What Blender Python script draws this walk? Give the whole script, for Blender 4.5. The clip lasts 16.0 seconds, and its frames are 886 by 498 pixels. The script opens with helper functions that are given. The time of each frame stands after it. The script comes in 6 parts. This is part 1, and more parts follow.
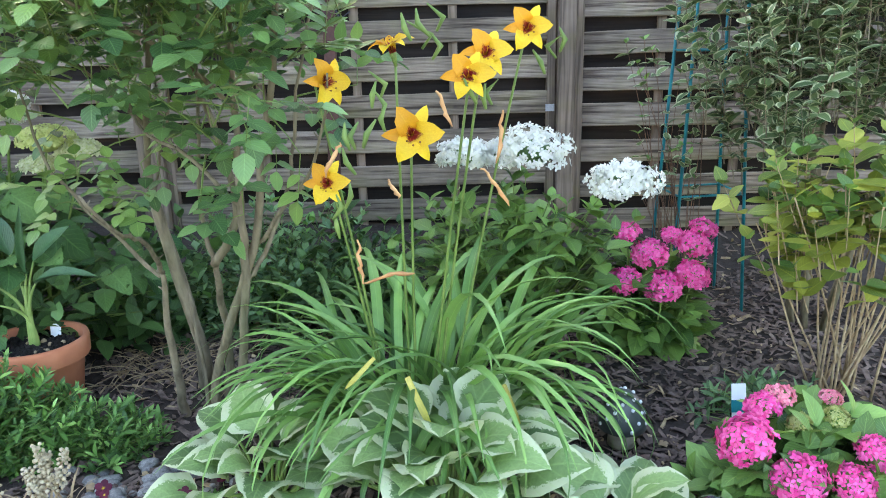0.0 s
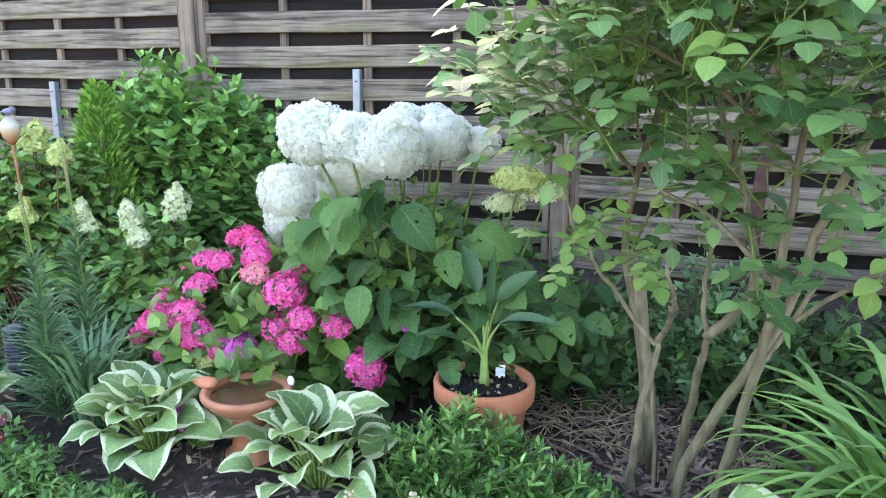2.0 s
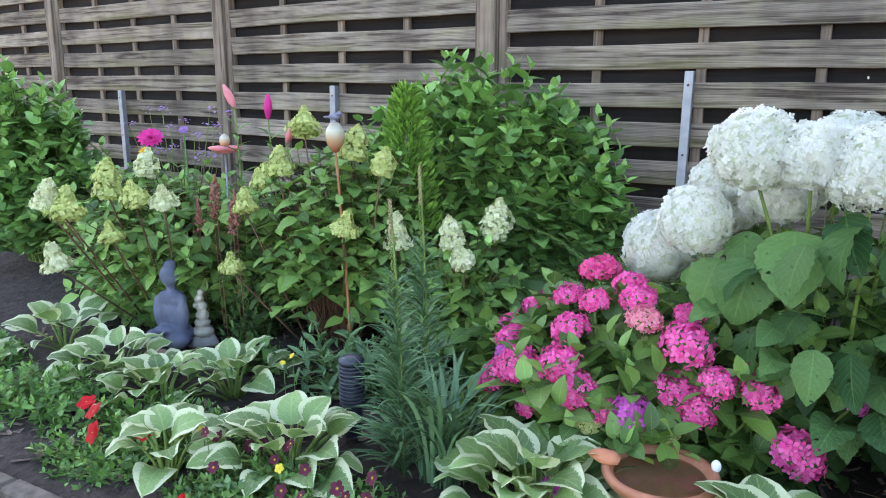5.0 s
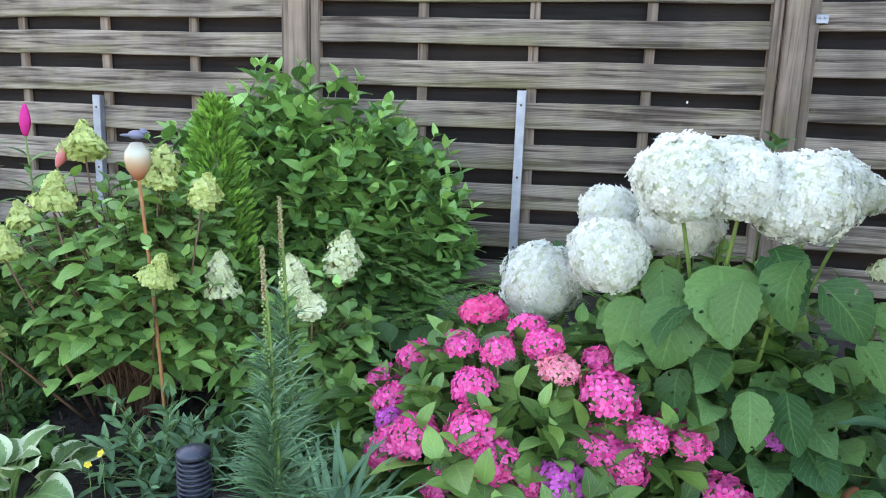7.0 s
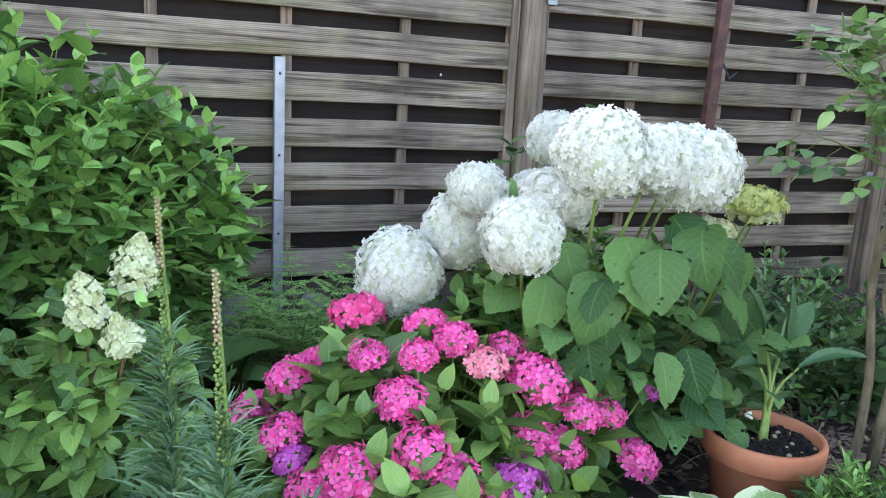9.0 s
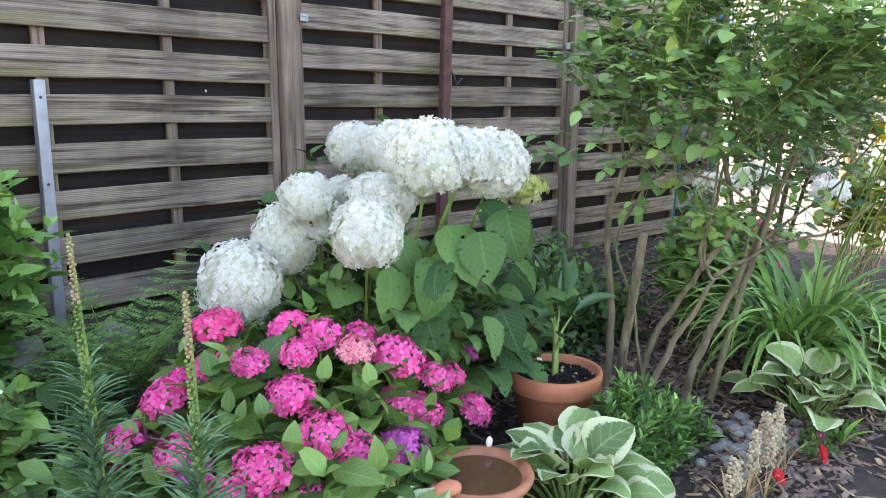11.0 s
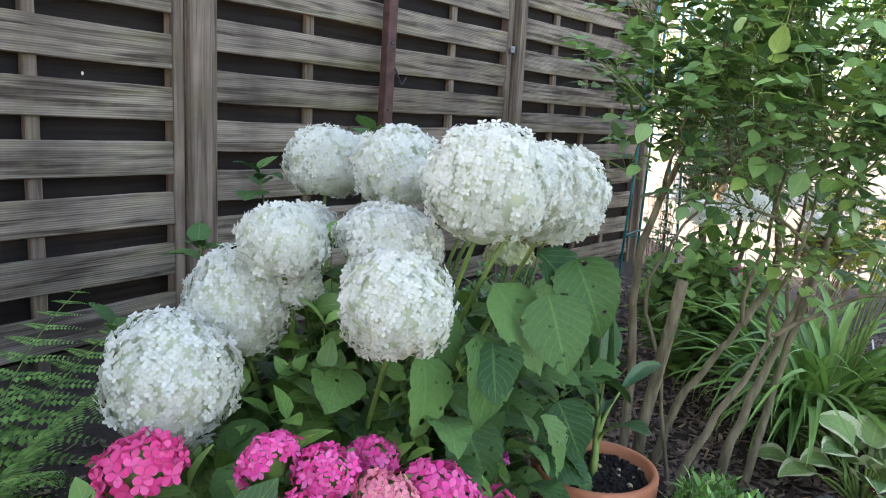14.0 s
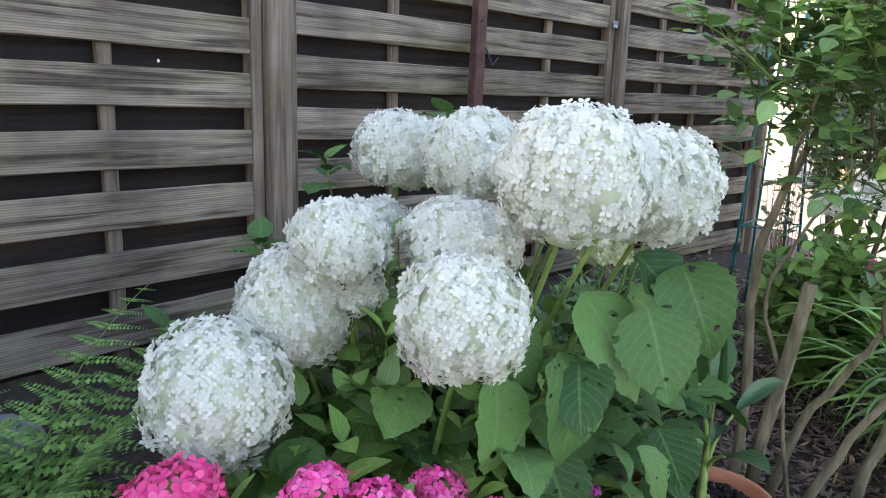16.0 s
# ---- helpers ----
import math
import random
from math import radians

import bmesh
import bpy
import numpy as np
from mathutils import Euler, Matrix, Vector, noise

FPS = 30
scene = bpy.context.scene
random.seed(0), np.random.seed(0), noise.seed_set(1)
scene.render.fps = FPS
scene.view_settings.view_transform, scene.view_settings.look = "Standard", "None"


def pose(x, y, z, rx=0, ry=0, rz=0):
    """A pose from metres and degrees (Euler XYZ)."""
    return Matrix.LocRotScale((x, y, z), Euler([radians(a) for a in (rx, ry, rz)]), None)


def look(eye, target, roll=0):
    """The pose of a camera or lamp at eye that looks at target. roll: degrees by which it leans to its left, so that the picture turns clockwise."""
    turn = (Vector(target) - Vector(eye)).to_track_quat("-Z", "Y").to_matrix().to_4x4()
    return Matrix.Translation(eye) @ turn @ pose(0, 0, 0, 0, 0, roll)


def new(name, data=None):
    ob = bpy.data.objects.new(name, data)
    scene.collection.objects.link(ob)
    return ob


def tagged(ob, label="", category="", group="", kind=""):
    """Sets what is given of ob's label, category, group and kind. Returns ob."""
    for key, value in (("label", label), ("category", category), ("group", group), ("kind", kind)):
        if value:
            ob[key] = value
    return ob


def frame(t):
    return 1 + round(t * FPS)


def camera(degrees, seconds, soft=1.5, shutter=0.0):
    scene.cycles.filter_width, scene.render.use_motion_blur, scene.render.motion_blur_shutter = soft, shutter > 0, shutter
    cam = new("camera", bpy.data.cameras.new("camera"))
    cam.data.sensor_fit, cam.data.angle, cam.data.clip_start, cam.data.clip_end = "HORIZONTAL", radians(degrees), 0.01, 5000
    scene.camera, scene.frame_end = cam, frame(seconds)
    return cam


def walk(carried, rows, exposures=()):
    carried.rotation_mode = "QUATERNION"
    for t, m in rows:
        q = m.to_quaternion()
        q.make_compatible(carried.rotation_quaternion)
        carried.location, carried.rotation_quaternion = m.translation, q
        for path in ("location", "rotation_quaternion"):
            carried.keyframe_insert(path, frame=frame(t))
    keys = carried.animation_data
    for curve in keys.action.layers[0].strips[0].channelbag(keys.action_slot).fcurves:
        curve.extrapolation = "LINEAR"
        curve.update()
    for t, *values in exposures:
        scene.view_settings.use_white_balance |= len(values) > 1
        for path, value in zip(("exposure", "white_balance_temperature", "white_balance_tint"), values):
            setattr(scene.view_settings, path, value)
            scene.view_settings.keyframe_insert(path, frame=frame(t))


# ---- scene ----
cam = camera(62.1, 16.0, soft=1.0)
METRES, EYE, TILT, LEAN, TURN = 4.0, 1.05, 0.0, 0.0, -5.2
ROWS = [
    (0.0, 0.0, 0.0, 0.0, -0.38, -15.77, 1.34),
    (0.5, -0.0304, 0.0062, 0.0044, 7.75, -14.83, 1.57),
    (1.0, -0.0711, 0.018, 0.0067, 13.82, -13.95, 1.42),
    (1.5, -0.1148, 0.025, 0.009, 18.02, -13.32, 0.48),
    (2.0, -0.1361, 0.0263, 0.0098, 22.04, -13.11, -0.22),
    (2.5, -0.1629, 0.0363, 0.0071, 25.87, -12.99, -0.81),
    (3.0, -0.1956, 0.0509, 0.0046, 29.36, -13.22, -1.18),
    (3.5, -0.2094, 0.0548, 0.0039, 32.28, -13.54, -0.89),
    (4.0, -0.2389, 0.0487, 0.0062, 35.1, -13.17, -0.08),
    (6.5, -0.4278, 0.0697, 0.0034, 30.1, -10.81, -1.33),
    (7.0, -0.4395, 0.0891, 0.004, 15.01, -11.14, -1.74),
    (7.5, -0.4694, 0.12, 0.001, 5.45, -11.25, -2.31),
    (8.0, -0.505, 0.1356, -0.0023, -2.17, -11.77, -3.04),
    (10.5, -0.7055, 0.1467, 0.0007, -36.15, -11.52, -0.64),
    (11.0, -0.7029, 0.1417, 0.003, -41.44, -11.26, -0.32),
    (11.5, -0.704, 0.1508, 0.0036, -44.35, -11.19, -0.79),
    (12.0, -0.7072, 0.1688, 0.0003, -44.85, -10.93, -1.75),
    (12.5, -0.6892, 0.2063, -0.0017, -44.71, -10.62, -2.69),
    (13.0, -0.6686, 0.2514, -0.0025, -46.75, -10.41, -3.06),
    (13.5, -0.6628, 0.2944, -0.0017, -50.78, -10.56, -3.14),
    (14.0, -0.655, 0.3199, -0.0046, -52.48, -10.14, -2.86),
    (14.5, -0.6318, 0.335, -0.0037, -52.14, -10.05, -2.53),
    (15.0, -0.6125, 0.3383, -0.0029, -49.97, -10.51, -2.28),
    (15.5, -0.6134, 0.3416, -0.0053, -46.85, -11.1, -2.07),
    (16.0, -0.6156, 0.3393, -0.0053, -44.61, -11.65, -1.71),
]
walk(cam, [(t, pose(0, 0, EYE, TILT, LEAN, TURN) @ pose(METRES * x, METRES * y, METRES * z, 90 + pitch, roll, yaw)) for t, x, y, z, yaw, pitch, roll in ROWS],
     exposures=[(0.0, 3.35, 6800, 15), (1.2, 3.50, 6720, 17), (2.2, 3.42, 6750, 17), (3.5, 3.22, 6800, 18), (6.3, 2.98, 6900, 17), (7.0, 3.26, 6900, 17), (11.3, 3.14, 7150, 20), (12.1, 2.97, 7250, 19), (13.5, 2.90, 7200, 18), (15.0, 2.76, 7000, 19), (16.0, 2.88, 7000, 20)])

# ---- world, sun and exposure ----
SUN_ELEV, SUN_AZ = 20.0, -24.0  # degrees; azimuth from +y towards +x
world = bpy.data.worlds.new("world")
scene.world = world
world.use_nodes = True
wn = world.node_tree
sky = wn.nodes.new("ShaderNodeTexSky")
sky.sky_type, sky.sun_disc = "NISHITA", False
sky.sun_elevation, sky.sun_rotation = radians(SUN_ELEV), radians(SUN_AZ)
sky.air_density, sky.dust_density, sky.ozone_density = 1.0, 2.5, 0.6
wn.nodes["Background"].inputs["Strength"].default_value = 0.15
wn.links.new(sky.outputs[0], wn.nodes["Background"].inputs["Color"])
sun = new("sun", bpy.data.lights.new("sun", "SUN"))
sun.data.energy, sun.data.angle, sun.data.color = 2.2, radians(0.6), (1.0, 0.9, 0.76)
az, el = radians(SUN_AZ), radians(SUN_ELEV)
to_sun = Vector((math.sin(az) * math.cos(el), math.cos(az) * math.cos(el), math.sin(el)))
sun.matrix_world = look(to_sun * 30, (0, 0, 0))


# ---- materials ----
def node_mat(name):
    m = bpy.data.materials.new(name)
    m.use_nodes = True
    nt = m.node_tree
    return m, nt, nt.nodes["Principled BSDF"], nt.nodes["Material Output"]


def ramp(nt, fac, stops):
    r = nt.nodes.new("ShaderNodeValToRGB")
    els = r.color_ramp.elements
    while len(els) < len(stops):
        els.new(0.5)
    for e, (p, c) in zip(els, stops):
        e.position, e.color = p, (*c, 1)
    nt.links.new(fac, r.inputs[0])
    return r.outputs[0]


def mix(nt, fac, a, b, mode="MIX"):
    n = nt.nodes.new("ShaderNodeMix")
    n.data_type, n.blend_type = "RGBA", mode
    for sock, v in ((n.inputs[0], fac), (n.inputs[6], a), (n.inputs[7], b)):
        if isinstance(v, (int, float)):
            sock.default_value = v
        elif isinstance(v, tuple):
            sock.default_value = (*v, 1)
        else:
            nt.links.new(v, sock)
    return n.outputs[2]


def noise_tex(nt, scale, detail=4, coord="Object", stretch=(1, 1, 1), rough=0.55):
    tc, mp, n = nt.nodes.new("ShaderNodeTexCoord"), nt.nodes.new("ShaderNodeMapping"), nt.nodes.new("ShaderNodeTexNoise")
    mp.inputs["Scale"].default_value = stretch
    n.inputs["Scale"].default_value, n.inputs["Detail"].default_value, n.inputs["Roughness"].default_value = scale, detail, rough
    nt.links.new(tc.outputs[coord], mp.inputs[0])
    nt.links.new(mp.outputs[0], n.inputs[0])
    return n.outputs[0]


def math_node(nt, op, a, b=0.0, c=0.0):
    n = nt.nodes.new("ShaderNodeMath")
    n.operation = op
    for s, v in zip(n.inputs, (a, b, c)):
        if isinstance(v, (int, float)):
            s.default_value = v
        else:
            nt.links.new(v, s)
    return n.outputs[0]


def bump(nt, bsdf, height, strength=0.3, dist=0.01):
    b = nt.nodes.new("ShaderNodeBump")
    b.inputs["Strength"].default_value, b.inputs["Distance"].default_value = strength, dist
    nt.links.new(height, b.inputs["Height"])
    nt.links.new(b.outputs[0], bsdf.inputs["Normal"])


def leaf_mat(name, dark, light, margin=None, centre=None, rough=0.45, veins=10.0, trans=0.25, edge_at=0.62, tip=None, by_object=False, spec=0.4, holes=0.0, rib_on=0.26):
    """A leaf: random green for each leaf, a pale midrib and side veins, if wanted a pale margin or a coloured throat."""
    m, nt, p, out = node_mat(name)
    dark, light = tuple(c * 0.95 for c in dark), tuple(min(0.9, c * 1.42) for c in light)
    if by_object:
        rnd = nt.nodes.new("ShaderNodeObjectInfo").outputs["Random"]
    else:
        rnd = nt.nodes.new("ShaderNodeNewGeometry").outputs["Random Per Island"]
    col = ramp(nt, rnd, [(0.0, dark), (0.75, light), (1.0, tuple(c * 1.2 for c in light))])
    uv = nt.nodes.new("ShaderNodeUVMap")
    sep = nt.nodes.new("ShaderNodeSeparateXYZ")
    nt.links.new(uv.outputs[0], sep.inputs[0])
    u, v = sep.outputs[0], math_node(nt, "ABSOLUTE", math_node(nt, "MULTIPLY_ADD", sep.outputs[1], 2.0, -1.0))
    blot = noise_tex(nt, 22.0, 3)
    col = mix(nt, math_node(nt, "MULTIPLY", blot, 0.5), col, tuple(c * 0.55 for c in dark))
    wave = math_node(nt, "SINE", math_node(nt, "MULTIPLY", math_node(nt, "SUBTRACT", math_node(nt, "MULTIPLY", u, 1.0), math_node(nt, "MULTIPLY", v, 0.35)), veins * 6.28))
    if centre is not None:
        fine = noise_tex(nt, 60.0, 2)
        edge = math_node(nt, "ADD", u, math_node(nt, "MULTIPLY_ADD", fine, 0.3, -0.15))
        col = mix(nt, ramp(nt, math_node(nt, "ADD", edge, math_node(nt, "MULTIPLY", v, 0.28)), [(0.0, (0, 0, 0)), (0.20, (0, 0, 0)), (0.25, (1, 1, 1)), (0.46, (1, 1, 1)), (0.54, (0, 0, 0))]), col, centre)
    if margin is not None:
        fine = noise_tex(nt, 35.0, 3)
        e = math_node(nt, "ADD", v, math_node(nt, "MULTIPLY_ADD", fine, 0.5, -0.25))
        col = mix(nt, ramp(nt, e, [(0.0, (0, 0, 0)), (edge_at, (0, 0, 0)), (edge_at + 0.06, (1, 1, 1))]), col, margin)
    if tip is not None:
        col = mix(nt, ramp(nt, u, [(0.55, (0, 0, 0)), (1.0, (1, 1, 1))]), col, tip)
    rib = ramp(nt, v, [(0.0, (rib_on, rib_on, rib_on)), (0.07, (0, 0, 0))])
    col = mix(nt, rib, col, tuple(min(1, c * 1.7) for c in light))
    if veins > 4:
        col = mix(nt, ramp(nt, wave, [(0.80, (0, 0, 0)), (1.0, (0.17, 0.17, 0.17))]), col, tuple(min(1, c * 1.4) for c in light))
    nt.links.new(col, p.inputs["Base Color"])
    p.inputs["Roughness"].default_value = rough
    p.inputs["Specular IOR Level"].default_value = spec
    hgt = math_node(nt, "ADD", math_node(nt, "MULTIPLY", wave, 0.12), blot)
    bump(nt, p, hgt, 0.35, 0.004)
    tr = nt.nodes.new("ShaderNodeBsdfTranslucent")
    nt.links.new(mix(nt, 0.5, col, (0.7, 0.9, 0.3), "MULTIPLY"), tr.inputs["Color"])
    ms = nt.nodes.new("ShaderNodeMixShader")
    ms.inputs[0].default_value = trans
    nt.links.new(p.outputs[0], ms.inputs[1])
    nt.links.new(tr.outputs[0], ms.inputs[2])
    last = ms.outputs[0]
    if holes:
        # insect holes eaten through the blade
        tc, shift, pos = nt.nodes.new("ShaderNodeTexCoord"), nt.nodes.new("ShaderNodeVectorMath"), math_node(nt, "MULTIPLY", rnd, 61.0)
        nt.links.new(tc.outputs["Object"], shift.inputs[0])
        nt.links.new(pos, shift.inputs[1])
        eat = nt.nodes.new("ShaderNodeTexNoise")
        eat.inputs["Scale"].default_value, eat.inputs["Detail"].default_value = 7.0, 1.5
        nt.links.new(shift.outputs[0], eat.inputs[0])
        gone = math_node(nt, "GREATER_THAN", eat.outputs[0], holes)
        clear, mh = nt.nodes.new("ShaderNodeBsdfTransparent"), nt.nodes.new("ShaderNodeMixShader")
        nt.links.new(gone, mh.inputs[0])
        nt.links.new(last, mh.inputs[1])
        nt.links.new(clear.outputs[0], mh.inputs[2])
        last = mh.outputs[0]
    nt.links.new(last, out.inputs["Surface"])
    return m


def petal_mat(name, a, b, inner=None, rough=0.6, trans=0.3):
    m, nt, p, out = node_mat(name)
    rnd = nt.nodes.new("ShaderNodeNewGeometry").outputs["Random Per Island"]
    col = ramp(nt, rnd, [(0.0, a), (1.0, b)])
    col = mix(nt, math_node(nt, "MULTIPLY", noise_tex(nt, 90.0, 2), 0.35), col, tuple(c * 0.8 for c in a))
    if inner is not None:
        uv = nt.nodes.new("ShaderNodeUVMap")
        sep = nt.nodes.new("ShaderNodeSeparateXYZ")
        nt.links.new(uv.outputs[0], sep.inputs[0])
        col = mix(nt, ramp(nt, sep.outputs[0], [(0.0, (0.8, 0.8, 0.8)), (0.25, (0, 0, 0))]), col, inner)
    nt.links.new(col, p.inputs["Base Color"])
    p.inputs["Roughness"].default_value = rough
    p.inputs["Specular IOR Level"].default_value = 0.25
    tr = nt.nodes.new("ShaderNodeBsdfTranslucent")
    nt.links.new(col, tr.inputs["Color"])
    ms = nt.nodes.new("ShaderNodeMixShader")
    ms.inputs[0].default_value = trans
    nt.links.new(p.outputs[0], ms.inputs[1])
    nt.links.new(tr.outputs[0], ms.inputs[2])
    nt.links.new(ms.outputs[0], out.inputs["Surface"])
    return m


def plain_mat(name, a, b, scale=20.0, rough=0.7, bump_s=0.3, bump_d=0.005, stretch=(1, 1, 1), metal=0.0, c=None, by_object=0.0, spec=0.4):
    m, nt, p, out = node_mat(name)
    n1, n2 = noise_tex(nt, scale, 6, stretch=stretch), noise_tex(nt, scale * 0.17, 3, stretch=stretch)
    col = ramp(nt, n1, [(0.3, a), (0.7, b)])
    col = mix(nt, ramp(nt, n2, [(0.45, (0, 0, 0)), (0.75, (0.7, 0.7, 0.7))]), col, c if c is not None else tuple(x * 0.6 for x in a))
    if by_object:
        r = nt.nodes.new("ShaderNodeObjectInfo").outputs["Random"]
        col = mix(nt, by_object, col, ramp(nt, r, [(0.0, (0.45, 0.45, 0.45)), (1.0, (1.25, 1.22, 1.15))]), "MULTIPLY")
    nt.links.new(col, p.inputs["Base Color"])
    p.inputs["Roughness"].default_value, p.inputs["Metallic"].default_value = rough, metal
    p.inputs["Specular IOR Level"].default_value = spec
    bump(nt, p, n1, bump_s, bump_d)
    return m


def wood_mat(name, a, b, lichen, axis, rough=0.85, groove=0.0):
    """Weathered board: long grain, cracks, pale wear and greenish lichen; axis is the grain's way."""
    m, nt, p, out = node_mat(name)
    st = [38.0, 38.0, 38.0]
    st[axis] = 1.6
    ob = nt.nodes.new("ShaderNodeObjectInfo")
    tc, mp = nt.nodes.new("ShaderNodeTexCoord"), nt.nodes.new("ShaderNodeMapping")
    mp.inputs["Scale"].default_value = st
    nt.links.new(tc.outputs["Object"], mp.inputs[0])
    add = nt.nodes.new("ShaderNodeVectorMath")
    add.operation = "ADD"
    mul = math_node(nt, "MULTIPLY", ob.outputs["Random"], 37.0)
    nt.links.new(mp.outputs[0], add.inputs[0])
    nt.links.new(mul, add.inputs[1])
    grain = nt.nodes.new("ShaderNodeTexNoise")
    grain.inputs["Scale"].default_value, grain.inputs["Detail"].default_value, grain.inputs["Distortion"].default_value = 1.6, 6, 0.6
    nt.links.new(add.outputs[0], grain.inputs[0])
    g = grain.outputs[0]
    col = ramp(nt, g, [(0.36, a), (0.47, tuple(x * 0.45 + y * 0.55 for x, y in zip(a, b))), (0.60, b)])
    big = noise_tex(nt, 3.5, 4)
    col = mix(nt, ramp(nt, big, [(0.4, (0, 0, 0)), (0.75, (0.7, 0.7, 0.7))]), col, tuple(x * 0.55 for x in a))
    lich = noise_tex(nt, 9.0, 5)
    col = mix(nt, ramp(nt, lich, [(0.52, (0, 0, 0)), (0.8, (0.55, 0.55, 0.55))]), col, lichen)
    col = mix(nt, 0.5, col, ramp(nt, ob.outputs["Random"], [(0.0, (0.55, 0.54, 0.53)), (1.0, (1.3, 1.28, 1.25))]), "MULTIPLY")
    moss = noise_tex(nt, 2.3, 5, stretch=(0.5, 1, 2.5))
    col = mix(nt, ramp(nt, moss, [(0.5, (0, 0, 0)), (0.72, (0.5, 0.5, 0.5))]), col, tuple(x * y for x, y in zip(lichen, (1.0, 1.08, 0.62))))
    hgt = g
    if groove:
        # planed ribs along the board, colour darker in the furrows
        sep = nt.nodes.new("ShaderNodeSeparateXYZ")
        nt.links.new(tc.outputs["Object"], sep.inputs[0])
        rib = math_node(nt, "SINE", math_node(nt, "MULTIPLY", sep.outputs[2], 6.2832 / groove))
        wear = math_node(nt, "MULTIPLY", noise_tex(nt, 5.0, 3, stretch=(1, 1, 6)), 0.5)
        col = mix(nt, math_node(nt, "MULTIPLY", ramp(nt, rib, [(0.0, (1, 1, 1)), (0.55, (0, 0, 0))]), wear), col, tuple(x * 0.75 for x in a))
        hgt = math_node(nt, "MULTIPLY_ADD", rib, 0.14, g)
    nt.links.new(col, p.inputs["Base Color"])
    p.inputs["Roughness"].default_value = rough
    p.inputs["Specular IOR Level"].default_value = 0.25
    bump(nt, p, hgt, 0.6, 0.004)
    return m


slat_wood = wood_mat("weathered_slat_wood", (0.075, 0.055, 0.043), (0.375, 0.308, 0.248), (0.285, 0.252, 0.150), 0, groove=0.0062)
post_wood = wood_mat("weathered_post_wood", (0.10, 0.075, 0.058), (0.27, 0.205, 0.16), (0.18, 0.14, 0.10), 2)
# near-black: the shade behind the front slats is put into this wood's colour
back_wood = wood_mat("shaded_back_wood", (0.006, 0.005, 0.0055), (0.017, 0.014, 0.014), (0.015, 0.013, 0.012), 0)
soil = plain_mat("soil", (0.022, 0.015, 0.012), (0.065, 0.047, 0.038), 26.0, 0.95, 0.9, 0.02, c=(0.04, 0.03, 0.023))
bark_chip = plain_mat("bark_chip", (0.06, 0.040, 0.032), (0.30, 0.215, 0.175), 24.0, 0.9, 0.5, 0.003, by_object=0.0)
potting = plain_mat("potting_soil", (0.008, 0.006, 0.005), (0.03, 0.022, 0.018), 90.0, 0.95, 1.0, 0.012)
terracotta = plain_mat("terracotta", (0.42, 0.13, 0.06), (0.56, 0.21, 0.105), 12.0, 0.75, 0.15, 0.003, c=(0.60, 0.33, 0.22))
terracotta_wet = plain_mat("terracotta_wet", (0.30, 0.105, 0.055), (0.43, 0.18, 0.10), 16.0, 0.5, 0.2, 0.003, c=(0.16, 0.085, 0.05))
steel_zinc = plain_mat("zinc_steel", (0.25, 0.26, 0.29), (0.38, 0.39, 0.42), 18.0, 0.5, 0.1, 0.002, metal=0.6, c=(0.20, 0.21, 0.24))
rust_steel = plain_mat("rusty_steel", (0.055, 0.028, 0.025), (0.13, 0.06, 0.05), 30.0, 0.75, 0.4, 0.003, metal=0.2, c=(0.09, 0.04, 0.03))
stem_green = plain_mat("green_stem", (0.09, 0.16, 0.03), (0.20, 0.28, 0.07), 30.0, 0.6, 0.2, 0.002)
strel_stalk = plain_mat("pale_green_stalk", (0.15, 0.24, 0.06), (0.27, 0.36, 0.11), 25.0, 0.5, 0.1, 0.002)
stem_red = plain_mat("reddish_stem", (0.10, 0.045, 0.03), (0.18, 0.10, 0.05), 30.0, 0.65, 0.2, 0.002)
rose_bark = plain_mat("rose_bark", (0.095, 0.074, 0.045), (0.28, 0.23, 0.15), 45.0, 0.85, 1.0, 0.008, c=(0.09, 0.095, 0.04), stretch=(1, 1, 0.25))
dry_stalk = plain_mat("dry_stalk", (0.26, 0.17, 0.09), (0.48, 0.37, 0.22), 40.0, 0.8, 0.3, 0.003)
stone_grey = plain_mat("grey_stone", (0.16, 0.155, 0.15), (0.38, 0.37, 0.355), 14.0, 0.85, 0.5, 0.006, by_object=0.5)
concrete = plain_mat("concrete", (0.06, 0.05, 0.04), (0.15, 0.125, 0.10), 30.0, 0.9, 0.6, 0.006, c=(0.04, 0.045, 0.025))
base_mat = plain_mat("dark_base_board", (0.05, 0.042, 0.035), (0.12, 0.105, 0.09), 22.0, 0.9, 0.4, 0.004, c=(0.035, 0.035, 0.022))
paving_mat = plain_mat("paving", (0.21, 0.18, 0.15), (0.33, 0.29, 0.25), 25.0, 0.9, 0.35, 0.004, c=(0.17, 0.145, 0.12))
path_mat = plain_mat("path_concrete", (0.08, 0.07, 0.06), (0.17, 0.15, 0.135), 25.0, 0.9, 0.35, 0.004, c=(0.09, 0.08, 0.07))
plaster = plain_mat("house_plaster", (0.60, 0.56, 0.48), (0.68, 0.64, 0.56), 9.0, 0.9, 0.2, 0.004, c=(0.7, 0.66, 0.6))
blue_stone = plain_mat("blue_grey_cast_stone", (0.055, 0.062, 0.10), (0.12, 0.135, 0.20), 22.0, 0.7, 0.4, 0.004, c=(0.24, 0.25, 0.29))
pale_stone = plain_mat("pale_cast_stone", (0.28, 0.25, 0.20), (0.50, 0.46, 0.39), 26.0, 0.85, 0.6, 0.006, c=(0.20, 0.19, 0.13))
